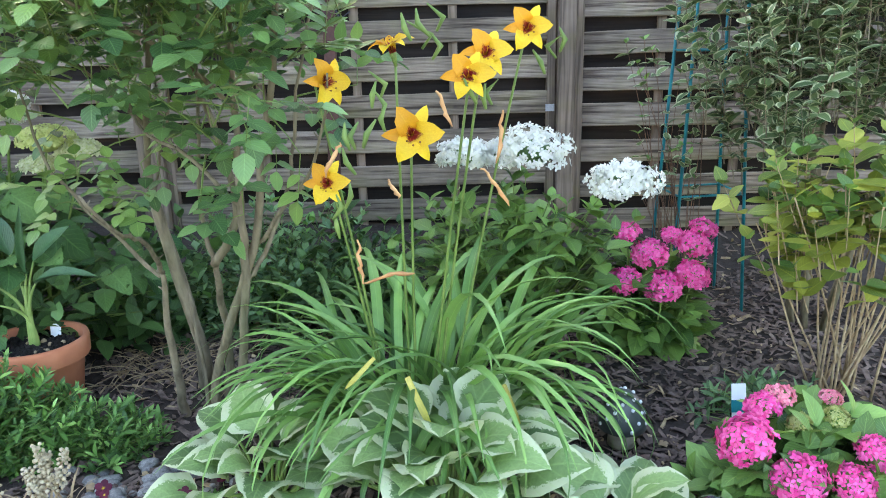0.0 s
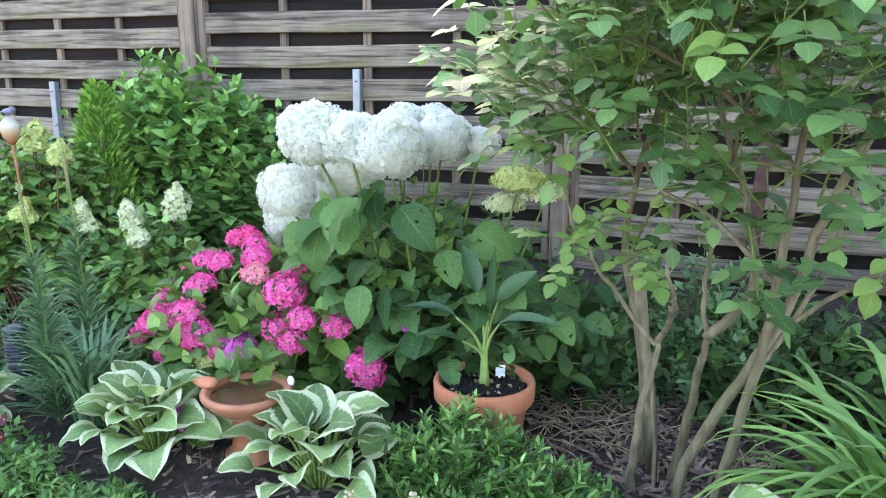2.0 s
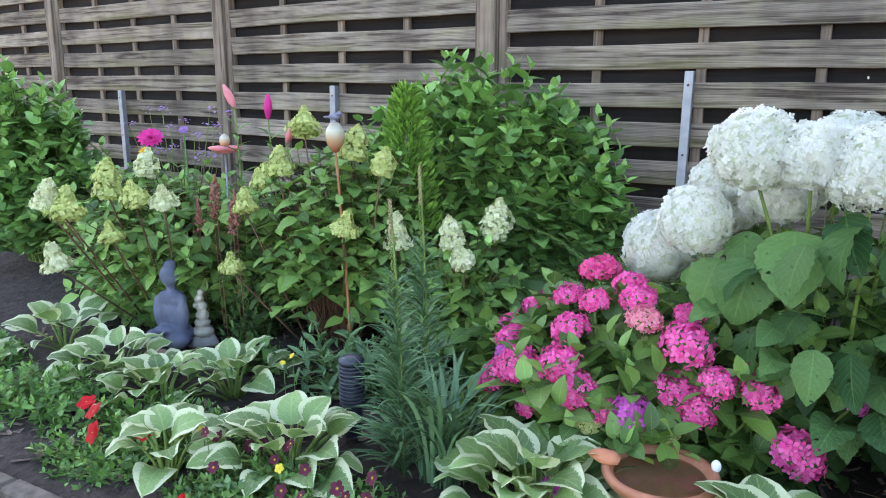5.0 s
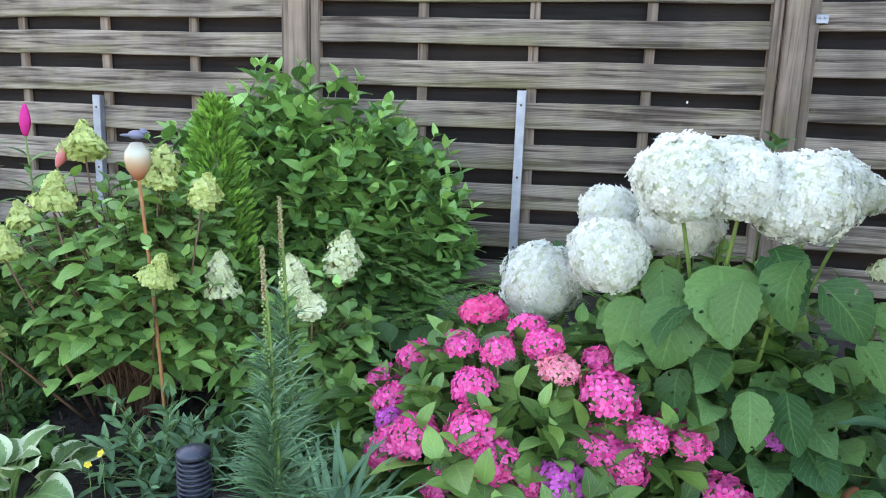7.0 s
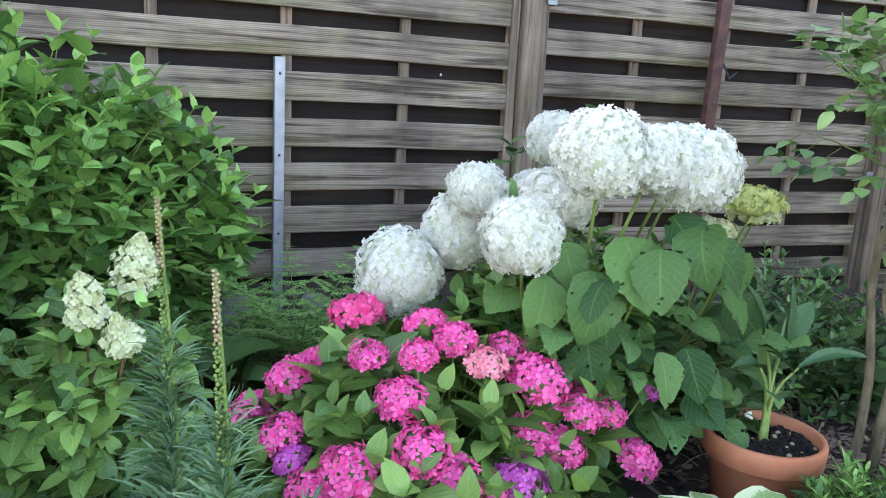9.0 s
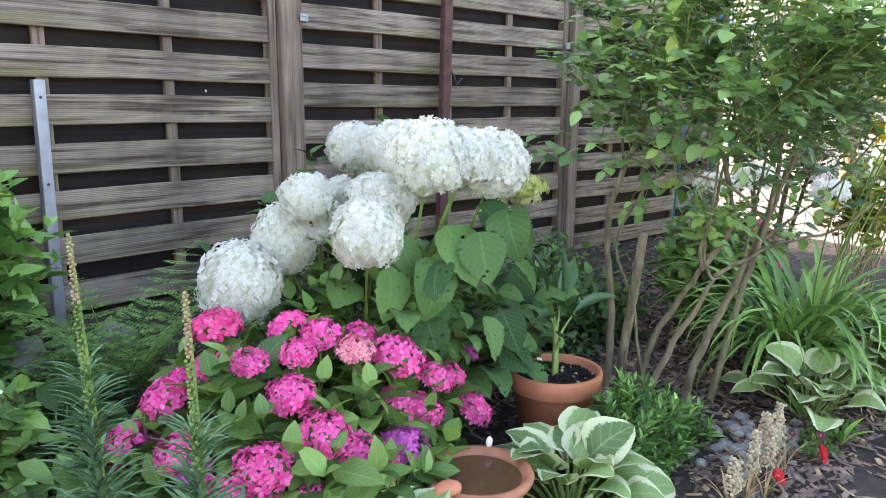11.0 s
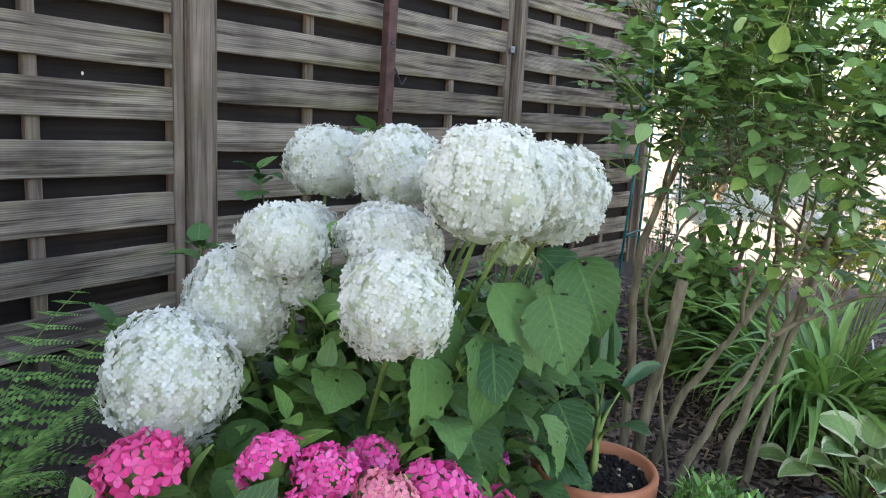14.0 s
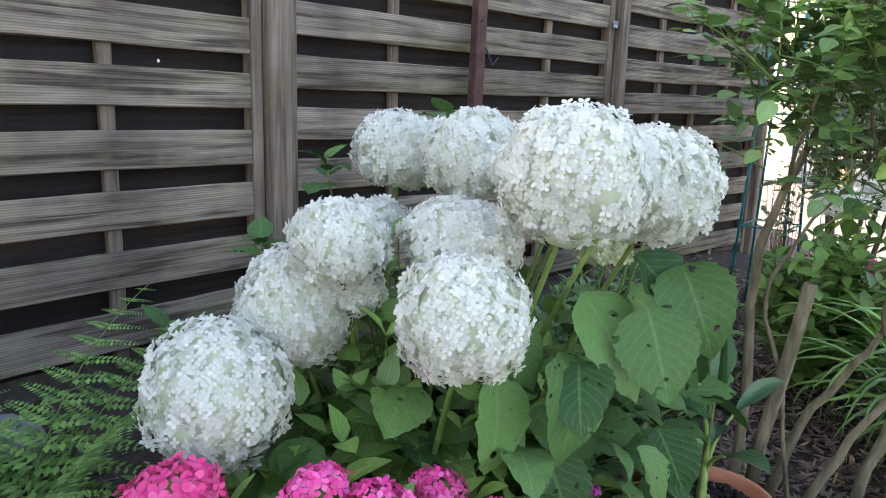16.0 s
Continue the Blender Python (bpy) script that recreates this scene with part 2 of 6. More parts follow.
black_plastic = plain_mat("dark_plastic", (0.02, 0.022, 0.035), (0.045, 0.05, 0.07), 20.0, 0.4, 0.1, 0.002)
teal_plastic = plain_mat("teal_plastic", (0.0, 0.13, 0.15), (0.01, 0.24, 0.27), 20.0, 0.45, 0.1, 0.002)
white_plastic = plain_mat("white_plastic", (0.72, 0.73, 0.72), (0.8, 0.8, 0.79), 15.0, 0.4, 0.05, 0.001)
dot_dark = plain_mat("dark_glaze", (0.05, 0.06, 0.055), (0.09, 0.10, 0.09), 18.0, 0.35, 0.1, 0.002)
straw_petal = plain_mat("withered_petal", (0.45, 0.20, 0.07), (0.62, 0.36, 0.16), 40.0, 0.8, 0.4, 0.004)

rose_leaf = leaf_mat("rose_leaf", (0.055, 0.135, 0.048), (0.18, 0.31, 0.105), rough=0.38, veins=7, trans=0.40, spec=0.45)
rose_young = leaf_mat("rose_young_leaf", (0.11, 0.21, 0.05), (0.19, 0.29, 0.075), rough=0.4, veins=7)
hosta_leaf = leaf_mat("hosta_leaf", (0.11, 0.195, 0.065), (0.20, 0.30, 0.105), margin=(0.56, 0.60, 0.37), rough=0.45, veins=5, by_object=True, edge_at=0.62)
hydra_leaf = leaf_mat("pink_hydrangea_leaf", (0.045, 0.105, 0.024), (0.15, 0.255, 0.055), rough=0.4, veins=8)
anna_leaf = leaf_mat("white_hydrangea_leaf", (0.028, 0.088, 0.028), (0.095, 0.18, 0.052), rough=0.5, trans=0.2, veins=8, by_object=True, holes=0.69, spec=0.22)
# dark green of several perennials; also carries painted shade for inner foliage
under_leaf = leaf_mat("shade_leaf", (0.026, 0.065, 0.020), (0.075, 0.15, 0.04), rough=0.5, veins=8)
hedge_leaf = leaf_mat("hedge_leaf", (0.055, 0.14, 0.04), (0.175, 0.33, 0.085), rough=0.38, veins=6)
hedge_young = leaf_mat("hedge_young_leaf", (0.15, 0.31, 0.075), (0.26, 0.43, 0.12), rough=0.4, veins=6)
pani_leaf = leaf_mat("panicle_hydrangea_leaf", (0.065, 0.15, 0.04), (0.20, 0.33, 0.08), rough=0.45, veins=8)
lily_blade = leaf_mat("daylily_blade", (0.075, 0.18, 0.04), (0.20, 0.345, 0.09), rough=0.4, veins=1, by_object=True)
grass_blade = leaf_mat("blue_green_blade", (0.06, 0.145, 0.07), (0.15, 0.26, 0.125), rough=0.5, veins=1)
conifer_leaf = leaf_mat("conifer_scale", (0.085, 0.20, 0.03), (0.20, 0.36, 0.055), rough=0.6, veins=1)
fern_leaf = leaf_mat("fern_pinna", (0.070, 0.168, 0.042), (0.196, 0.336, 0.084), rough=0.55, veins=3)
strel_leaf = leaf_mat("strelitzia_leaf", (0.035, 0.095, 0.04), (0.07, 0.15, 0.06), rough=0.33, veins=14, by_object=True)
vari_leaf = leaf_mat("variegated_leaf", (0.06, 0.115, 0.045), (0.14, 0.20, 0.08), margin=(0.50, 0.52, 0.33), rough=0.5, edge_at=0.66)
yellow_leaf = leaf_mat("yellowing_leaf", (0.09, 0.16, 0.03), (0.30, 0.315, 0.05), rough=0.5)
herb_leaf = leaf_mat("herb_leaf", (0.04, 0.11, 0.028), (0.11, 0.23, 0.05), rough=0.45, veins=4)
blue_herb = leaf_mat("grey_green_leaf", (0.07, 0.15, 0.065), (0.17, 0.28, 0.125), rough=0.55, veins=4)
tree_leaf = leaf_mat("tree_leaf", (0.03, 0.08, 0.015), (0.10, 0.19, 0.03), rough=0.5)

pink_petal = petal_mat("pink_floret", (0.84, 0.055, 0.31), (0.97, 0.25, 0.54))
violet_petal = petal_mat("violet_floret", (0.56, 0.07, 0.42), (0.76, 0.20, 0.58))
coral_petal = petal_mat("coral_floret", (0.84, 0.20, 0.32), (0.93, 0.45, 0.48), inner=(0.85, 0.62, 0.40))
red_pink_petal = petal_mat("red_pink_floret", (0.80, 0.05, 0.24), (0.93, 0.18, 0.40))
green_floret = petal_mat("green_floret", (0.42, 0.48, 0.14), (0.62, 0.62, 0.28))
white_petal = petal_mat("white_floret", (0.81, 0.81, 0.73), (0.88, 0.88, 0.83), inner=(0.70, 0.74, 0.45), trans=0.48)
# core colour with the greenish shade of the gaps between florets painted in
core_petal = petal_mat("floret_shade", (0.66, 0.70, 0.50), (0.74, 0.78, 0.60), trans=0.3)
cream_petal = petal_mat("cream_floret", (0.56, 0.61, 0.30), (0.78, 0.77, 0.55), inner=(0.50, 0.56, 0.2))
lime_petal = petal_mat("lime_floret", (0.46, 0.53, 0.16), (0.62, 0.65, 0.27))
lily_petal = leaf_mat("orange_lily_petal", (0.82, 0.31, 0.008), (0.92, 0.44, 0.02), centre=(0.24, 0.010, 0.008), rough=0.5, veins=1, trans=0.3, rib_on=0.08)
red_petal = petal_mat("red_petal", (0.48, 0.004, 0.012), (0.62, 0.012, 0.02))
pansy_petal = petal_mat("pansy_petal", (0.05, 0.008, 0.02), (0.16, 0.02, 0.05), inner=(0.75, 0.42, 0.02))
magenta_petal = petal_mat("magenta_petal", (0.62, 0.02, 0.22), (0.80, 0.06, 0.34))
lilybud_petal = petal_mat("pink_bud", (0.72, 0.16, 0.26), (0.85, 0.40, 0.35))
yellow_petal = petal_mat("yellow_petal", (0.72, 0.55, 0.03), (0.85, 0.68, 0.08))
beige_petal = petal_mat("dry_seed_head", (0.46, 0.38, 0.24), (0.66, 0.58, 0.42))
lilac_petal = petal_mat("lilac_floret", (0.30, 0.16, 0.42), (0.45, 0.26, 0.55))


# ---- geometry helpers ----
def thing(name, base, label, category, group="", kind=""):
    e = new(name)
    e.location = base
    return tagged(e, label, category, group, kind)


def mesh_part(name, me, parent, local=None, label=""):
    o = new(name, me)
    o.parent = parent
    if local is not None:
        o.matrix_local = local
    if label:
        o["label"] = label
    return o


def frame_of(axis, up=(0, 0, 1), roll=0.0):
    """Columns x, y (along axis), z (upper side) of a leaf's own frame."""
    y = np.array(axis, float)
    y /= np.linalg.norm(y) + 1e-9
    x = np.cross(y, np.array(up, float))
    if np.linalg.norm(x) < 1e-4:
        x = np.cross(y, (1.0, 0.3, 0.0))
    x /= np.linalg.norm(x)
    z = np.cross(x, y)
    if roll:
        x, z = x * math.cos(roll) + z * math.sin(roll), z * math.cos(roll) - x * math.sin(roll)
    return np.stack([x, y, z], axis=1)


class Mesh:
    """Collects pieces of geometry with uv and material slots, and makes one mesh of them."""

    def __init__(self):
        self.v, self.f, self.uv, self.m, self.n = [], [], [], [], 0

    def add(self, tpl, pos=(0, 0, 0), rot=None, scale=1.0, slot=0):
        v, f, uv = tpl
        p = v * scale
        if rot is not None:
            p = p @ rot.T
        self.v.append(p + np.array(pos, float))
        self.f.extend([tuple(i + self.n for i in q) for q in f])
        self.uv.append(uv)
        self.m.extend([slot] * len(f))
        self.n += len(v)
        return self

    def tube(self, pts, r0, r1, sides=5, slot=0, cap=True):
        pts = [np.array(p, float) for p in pts]
        vs, fs, uvs = [], [], []
        for i, p in enumerate(pts):
            d = pts[min(i + 1, len(pts) - 1)] - pts[max(i - 1, 0)]
            fr = frame_of(d, (0.31, 0.77, 0.2) if abs(d[2]) > 0.7 * np.linalg.norm(d) else (0, 0, 1))
            s = i / (len(pts) - 1)
            r = r0[i] if isinstance(r0, (list, tuple)) else r0 + (r1 - r0) * s
            for k in range(sides):
                a = 2 * math.pi * k / sides
                vs.append(p + r * (fr[:, 0] * math.cos(a) + fr[:, 2] * math.sin(a)))
                uvs.append((s, k / sides))
        for i in range(len(pts) - 1):
            for k in range(sides):
                k2 = (k + 1) % sides
                fs.append((i * sides + k, i * sides + k2, (i + 1) * sides + k2, (i + 1) * sides + k))
        if cap:
            fs.append(tuple(range(sides))[::-1])
            fs.append(tuple((len(pts) - 1) * sides + k for k in range(sides)))
        return self.add((np.array(vs), fs, np.array(uvs)), slot=slot)

    def make(self, name, mats, smooth=True, origin=(0, 0, 0)):
        me = bpy.data.meshes.new(name)
        v = np.concatenate(self.v) - np.array(origin, float)
        uv = np.concatenate(self.uv)
        me.from_pydata(v.tolist(), [], self.f)
        lay = me.uv_layers.new(name="UVMap")
        idx = np.empty(len(me.loops), dtype=np.int32)
        me.loops.foreach_get("vertex_index", idx)
        lay.data.foreach_set("uv", uv[idx].astype(np.float32).ravel())
        for mt in mats:
            me.materials.append(mt)
        me.polygons.foreach_set("material_index", np.array(self.m, dtype=np.int32))
        if smooth:
            me.polygons.foreach_set("use_smooth", np.ones(len(me.polygons), dtype=bool))
        me.update()
        return me


def leaf_tpl(width=0.5, seg=4, fold=0.25, droop=0.5, shape="ovate", wave=0.0, across=1, seed=0, teeth=0.0):
    """A leaf of length 1 along y with its upper side to z: a folded, drooping blade with a given outline."""
    rg = random.Random(seed)
    cols = list(np.linspace(-1, 1, 2 * across + 1))
    vs, uvs, fs = [], [], []
    y = z = 0.0
    a = droop * 0.35
    for i in range(seg + 1):
        s = i / seg
        if shape == "ovate":
            w = math.sin(math.pi * min(1, s ** 0.72 * 0.97 + 0.03)) ** 0.8
        elif shape == "heart":
            w = (math.sin(math.pi * min(1, s ** 0.66 * 0.93 + 0.07))) ** 0.7
        elif shape == "lance":
            w = math.sin(math.pi * min(1, s ** 0.9 * 0.96 + 0.04)) ** 0.9
        elif shape == "petal":
            w = math.sin(math.pi * (0.12 + 0.87 * s ** 1.4)) ** 0.9
        else:  # strap
            w = min(1, 4 * (1 - s)) ** 0.8 * (0.75 + 0.25 * s)
        w = max(w, 0.03) * width / 2 * (1 - teeth * (i % 2))
        ruf = wave * (rg.random() - 0.5)
        for c in cols:
            vs.append((c * w, y, z + abs(c) * w * fold * (1.4 - s * 0.6) + (ruf * abs(c) * (1 if c > 0 else -1))))
            uvs.append((s, 0.5 + 0.5 * c))
        y += math.cos(a) / seg
        z += math.sin(a) / seg
        a -= droop / seg
    n = len(cols)
    for i in range(seg):
        for k in range(n - 1):
            fs.append((i * n + k, i * n + k + 1, (i + 1) * n + k + 1, (i + 1) * n + k))
    return np.array(vs), fs, np.array(uvs)


def floret_tpl(petals=4, cup=0.25, width=0.9):
    """One small flower of radius 1 facing z, with rounded petals."""
    vs, fs, uvs = [], [], []
    for k in range(petals):
        a = 2 * math.pi * k / petals
        c, s = math.cos(a), math.sin(a)
        b = len(vs)
        for r, t, z, u in ((0.0, 0.0, 0.0, 0.0), (0.45, -0.42 * width, cup * 0.45, 0.5), (0.85, -0.34 * width, cup * 0.4, 0.9), (1.02, 0.0, cup * 0.65, 1.0), (0.85, 0.34 * width, cup * 0.4, 0.9), (0.45, 0.42 * width, cup * 0.45, 0.5)):
            vs.append((r * c - t * s, r * s + t * c, z))
            uvs.append((u, 0.5))
        fs.append((b, b + 1, b + 2, b + 3))
        fs.append((b, b + 3, b + 4, b + 5))
    return np.array(vs), fs, np.array(uvs)


def ball_tpl(rings=6, sides=10):
    vs, fs, uvs = [], [], []
    for i in range(rings + 1):
        th = math.pi * i / rings
        for k in range(sides):
            a = 2 * math.pi * k / sides
            vs.append((max(math.sin(th), 0.01) * math.cos(a), max(math.sin(th), 0.01) * math.sin(a), math.cos(th)))
            uvs.append((i / rings, k / sides))
    for i in range(rings):
        for k in range(sides):
            fs.append((i * sides + k, (i + 1) * sides + k, (i + 1) * sides + (k + 1) % sides, i * sides + (k + 1) % sides))
    return np.array(vs), fs, np.array(uvs)


BALL = ball_tpl()


def lathe(profile, sides=40):
    """A turned solid from (radius, height) pairs."""
    vs, fs, uvs = [], [], []
    for i, (r, z) in enumerate(profile):
        for k in range(sides):
            a = 2 * math.pi * k / sides
            vs.append((r * math.cos(a), r * math.sin(a), z))
            uvs.append((i / len(profile), k / sides))
    for i in range(len(profile) - 1):
        for k in range(sides):
            k2 = (k + 1) % sides
            fs.append((i * sides + k, i * sides + k2, (i + 1) * sides + k2, (i + 1) * sides + k))
    return np.array(vs), fs, np.array(uvs)


def box_tpl(sx, sy, sz, bev=0.004):
    """A box with chamfered edges, centred."""
    bm = bmesh.new()
    bmesh.ops.create_cube(bm, size=1.0)
    for v in bm.verts:
        v.co = Vector((v.co.x * sx, v.co.y * sy, v.co.z * sz))
    if bev:
        bmesh.ops.bevel(bm, geom=list(bm.edges), offset=bev, segments=1, affect="EDGES")
    vs = np.array([v.co[:] for v in bm.verts])
    fs = [tuple(v.index for v in f.verts) for f in bm.faces]
    bm.free()
    return vs, fs, np.zeros((len(vs), 2))


def mophead(name, r, n, size, mats, squash=0.85, low=2.35, seed=0, lumps=0.09, core=0.86, tilt=0.5):
    """A rounded flower head of many four-petalled florets on a dull core."""
    rg = random.Random(seed)
    g = Mesh()
    tpls = [floret_tpl(4, c, w) for c, w in ((0.25, 0.80), (0.6, 0.86), (-0.25, 0.78), (0.4, 0.90))]
    cv, cf, cu = ball_tpl(14, 20)
    cv = np.array([d * (1 + lumps * noise.noise(Vector(d * 2.6) + Vector((seed * 3.1, 0, 0))) * 2) for d in cv]) * np.array((core, core, core * squash))
    g.add((cv, cf, cu * 0 + 1), scale=r, slot=1)
    zmin = math.cos(low)
    for i in range(n):
        z = 1 - (1 - zmin) * (i + 0.5) / n
        a = i * 2.399963 + rg.uniform(-0.25, 0.25)
        q = math.sqrt(max(0, 1 - z * z))
        d = np.array((q * math.cos(a), q * math.sin(a), z))
        bulge = 1 + lumps * noise.noise(Vector(d * 2.6) + Vector((seed * 3.1, 0, 0))) * 2 + rg.uniform(-0.05, 0.035)
        p = d * np.array((1, 1, squash)) * r * bulge
        nrm = d + np.array([rg.uniform(-tilt, tilt) for _ in range(3)])
        fr = frame_of(np.cross(nrm, (0.2, 0.5, 0.9)), nrm, 0)
        g.add(rg.choice(tpls), p, fr, size * rg.uniform(0.8, 1.2), 0)
    return g.make(name, mats)


def panicle(name, h, r, n, size, mats, seed=0):
    """A cone-shaped flower head, loose and lumpy, standing on z."""
    rg = random.Random(seed)
    g = Mesh()
    tpls = [floret_tpl(4, c, 1.0) for c in (0.1, 0.4, 0.25)]
    g.tube([(0, 0, 0), (0, 0, h * 0.95)], 0.004, 0.001, 4, 1)
    for i in range(n):
        s = rg.random() ** 1.25
        rad = r * (1 - s) ** 0.7 * min(1.0, 0.5 + 3.0 * s) * rg.uniform(0.55, 1.08) * (1 + 0.25 * math.sin(7 * s + seed))
        a = rg.uniform(0, 6.283)
        p = np.array((rad * math.cos(a), rad * math.sin(a), h * s))
        nrm = np.array((math.cos(a), math.sin(a), 0.55)) + np.array([rg.uniform(-0.6, 0.6) for _ in range(3)])
        fr = frame_of(np.cross(nrm, (0.2, 0.5, 0.9)), nrm)
        g.add(rg.choice(tpls), p, fr, size * rg.uniform(0.7, 1.2), 0)
    return g.make(name, mats)


def curve_pts(a, b, sag=0.0, n=6, bend=(0, 0, 0)):
    a, b, bend = np.array(a, float), np.array(b, float), np.array(bend, float)
    return [a + (b - a) * s + bend * math.sin(math.pi * s) + np.array((0, 0, sag * math.sin(math.pi * s))) for s in np.linspace(0, 1, n)]


def bush(th, base, shoots, tpls, leaf_size, mats, leaf_name="foliage", seed=0, pairs=3, spread=0.9, stem_r=0.004, shoot_len=0.14, from_base=True, young=0.0, stem_mat=None, lift=0.25, whorl=2, gap=1.0):
    """Stems from the base to each shoot's tip, with leaves in pairs or whorls along the end of the shoot."""
    rg = random.Random(seed)
    base = np.array(base, float)
    st, fo = Mesh(), Mesh()
    for tip in shoots:
        tip = np.array(tip, float)
        foot = base + np.array((rg.uniform(-1, 1), rg.uniform(-1, 1), 0)) * 0.07
        way = tip - foot
        if from_base:
            st.tube(curve_pts(foot, tip, 0.0, 5, (-way[0] * 0.12, -way[1] * 0.12, 0)), stem_r, stem_r * 0.4, 4, 0, False)
        d = way / np.linalg.norm(way)
        d = d * 0.65 + np.array((0, 0, 0.5)) + np.array([rg.uniform(-0.25, 0.25) for _ in range(3)])
        d /= np.linalg.norm(d)
        if not from_base:
            st.tube([tip - d * shoot_len * 1.6, tip], stem_r, stem_r * 0.4, 4, 0, False)
        a0 = rg.uniform(0, 6.28)
        fr = frame_of(d, (0.3, 0.2, 0.1))
        for k in range(pairs):
            s = k / max(1, pairs - 1) if pairs > 1 else 1.0
            at = tip - d * shoot_len * (1 - s) * gap
            for w in range(whorl):
                a = a0 + k * math.pi / whorl + w * 2 * math.pi / whorl + rg.uniform(-0.4, 0.4)
                out = fr[:, 0] * math.cos(a) + fr[:, 2] * math.sin(a)
                up = lift + (0.55 if s > 0.8 else 0.0) + rg.uniform(-0.3, 0.25)
                ax = out * spread + d * up + np.array((0, 0, rg.uniform(-0.2, 0.1)))
                size = leaf_size * rg.uniform(0.65, 1.15) * (0.62 if s > 0.85 and pairs > 2 else 1.0)
                slot = 1 if len(mats) > 1 and rg.random() < young * (2.2 if s > 0.8 else 0.5) else 0
                fo.add(rg.choice(tpls), at, frame_of(ax, d * 0.6 + np.array((0, 0, 0.8)), rg.uniform(-0.4, 0.4)), size, slot)
    if st.n:
        mesh_part("stems", st.make("stems", [stem_mat or stem_green], origin=th.location), th)["kind"] = "stuff"
    o = mesh_part(leaf_name, fo.make(leaf_name, mats, origin=th.location), th)
    o["kind"] = "stuff"
    return o


def dome_points(centre, radii, n, seed, zlow=-0.3, inner=0.25, jitter=0.12):
    """Points scattered over the outer part of a lumpy dome."""
    rg = random.Random(seed)
    out = []
    while len(out) < n:
        d = np.array([rg.gauss(0, 1) for _ in range(3)])
        d /= np.linalg.norm(d)
        if d[2] < zlow:
            continue
        rad = 1 - inner * rg.random() ** 1.6 + jitter * noise.noise(Vector(d * 2.2) + Vector((seed, 0, 0))) * 2
        out.append(np.array(centre) + d * np.array(radii) * rad)
    return out


def ground_z(x, y):
    """The bed rises gently towards the fence and lies a little above the path."""
    edge = 1.2 if x < -2.15 else 0.8
    if y < edge:
        return -0.02
    s = min(1.0, max(0.0, (y - 2.3) / 1.1))
    return 0.05 * min(1.0, (y - edge) / 0.12) + 0.22 * s * s + 0.012 * noise.noise(Vector((x * 2.3, y * 2.3, 0)))


# ---- ground, path, fence ----
def grid_sheet(name, x0, x1, y0, y1, step, zf, mat):
    nx, ny = int((x1 - x0) / step), int((y1 - y0) / step)
    xs, ys = np.linspace(x0, x1, nx + 1), np.linspace(y0, y1, ny + 1)
    v = np.array([(x, y, zf(x, y)) for y in ys for x in xs])
    f = [(j * (nx + 1) + i, j * (nx + 1) + i + 1, (j + 1) * (nx + 1) + i + 1, (j + 1) * (nx + 1) + i) for j in range(ny) for i in range(nx)]
    g = Mesh()
    g.add((v, f, np.zeros((len(v), 2))))
    return new(name, g.make(name, [mat]))


def bed_z(x, y):
    return ground_z(x, y) + (0 if ground_z(x, y) < 0 else 1) * 0.010 * noise.noise(Vector((x * 11, y * 11, 2.0))) + 0.006 * noise.noise(Vector((x * 31, y * 31, 5.0)))


tagged(grid_sheet("ground", -200, 200, -200, 200, 10.0, lambda x, y: -0.03, paving_mat), "pale trodden paving and gravel around the garden", "ground", kind="structure")
tagged(grid_sheet("garden_bed", -9.4, 3.2, 0.64, 4.4, 0.04, bed_z, soil), "dark brown soil of the flower bed", "soil", kind="structure")
tagged(grid_sheet("garden_path", -9.4, 3.2, -4.0, 1.2, 0.4, lambda x, y: -0.004, path_mat), "grey concrete garden path", "path", kind="structure")

kerb = thing("kerb", (-2.9, 1.235, 0.0), "low grey concrete edging along the flower bed", "edging", kind="structure")
kerb_me = Mesh().add(box_tpl(0.486, 0.06, 0.20, 0.008)).make("kerb_stone", [concrete], smooth=False)
for i in range(7):
    mesh_part("kerb_stone", kerb_me, kerb, Matrix.Translation((-2.4 + 0.49 * i, 0.004 * (i % 3), -0.03)))

POSTS = [(-8.25, 3.87), (-6.46, 3.73), (-4.66, 3.60), (-2.79, 3.385), (-0.965, 3.385), (0.845, 3.23), (2.36, 3.03)]
SLAT_LOW, PITCH, SLAT_H, FENCE_TOP = 0.373, 0.155, 0.098, 2.12
Z_SHIFT = [0.03, 0.025, -0.072, -0.012, -0.105, -0.17]


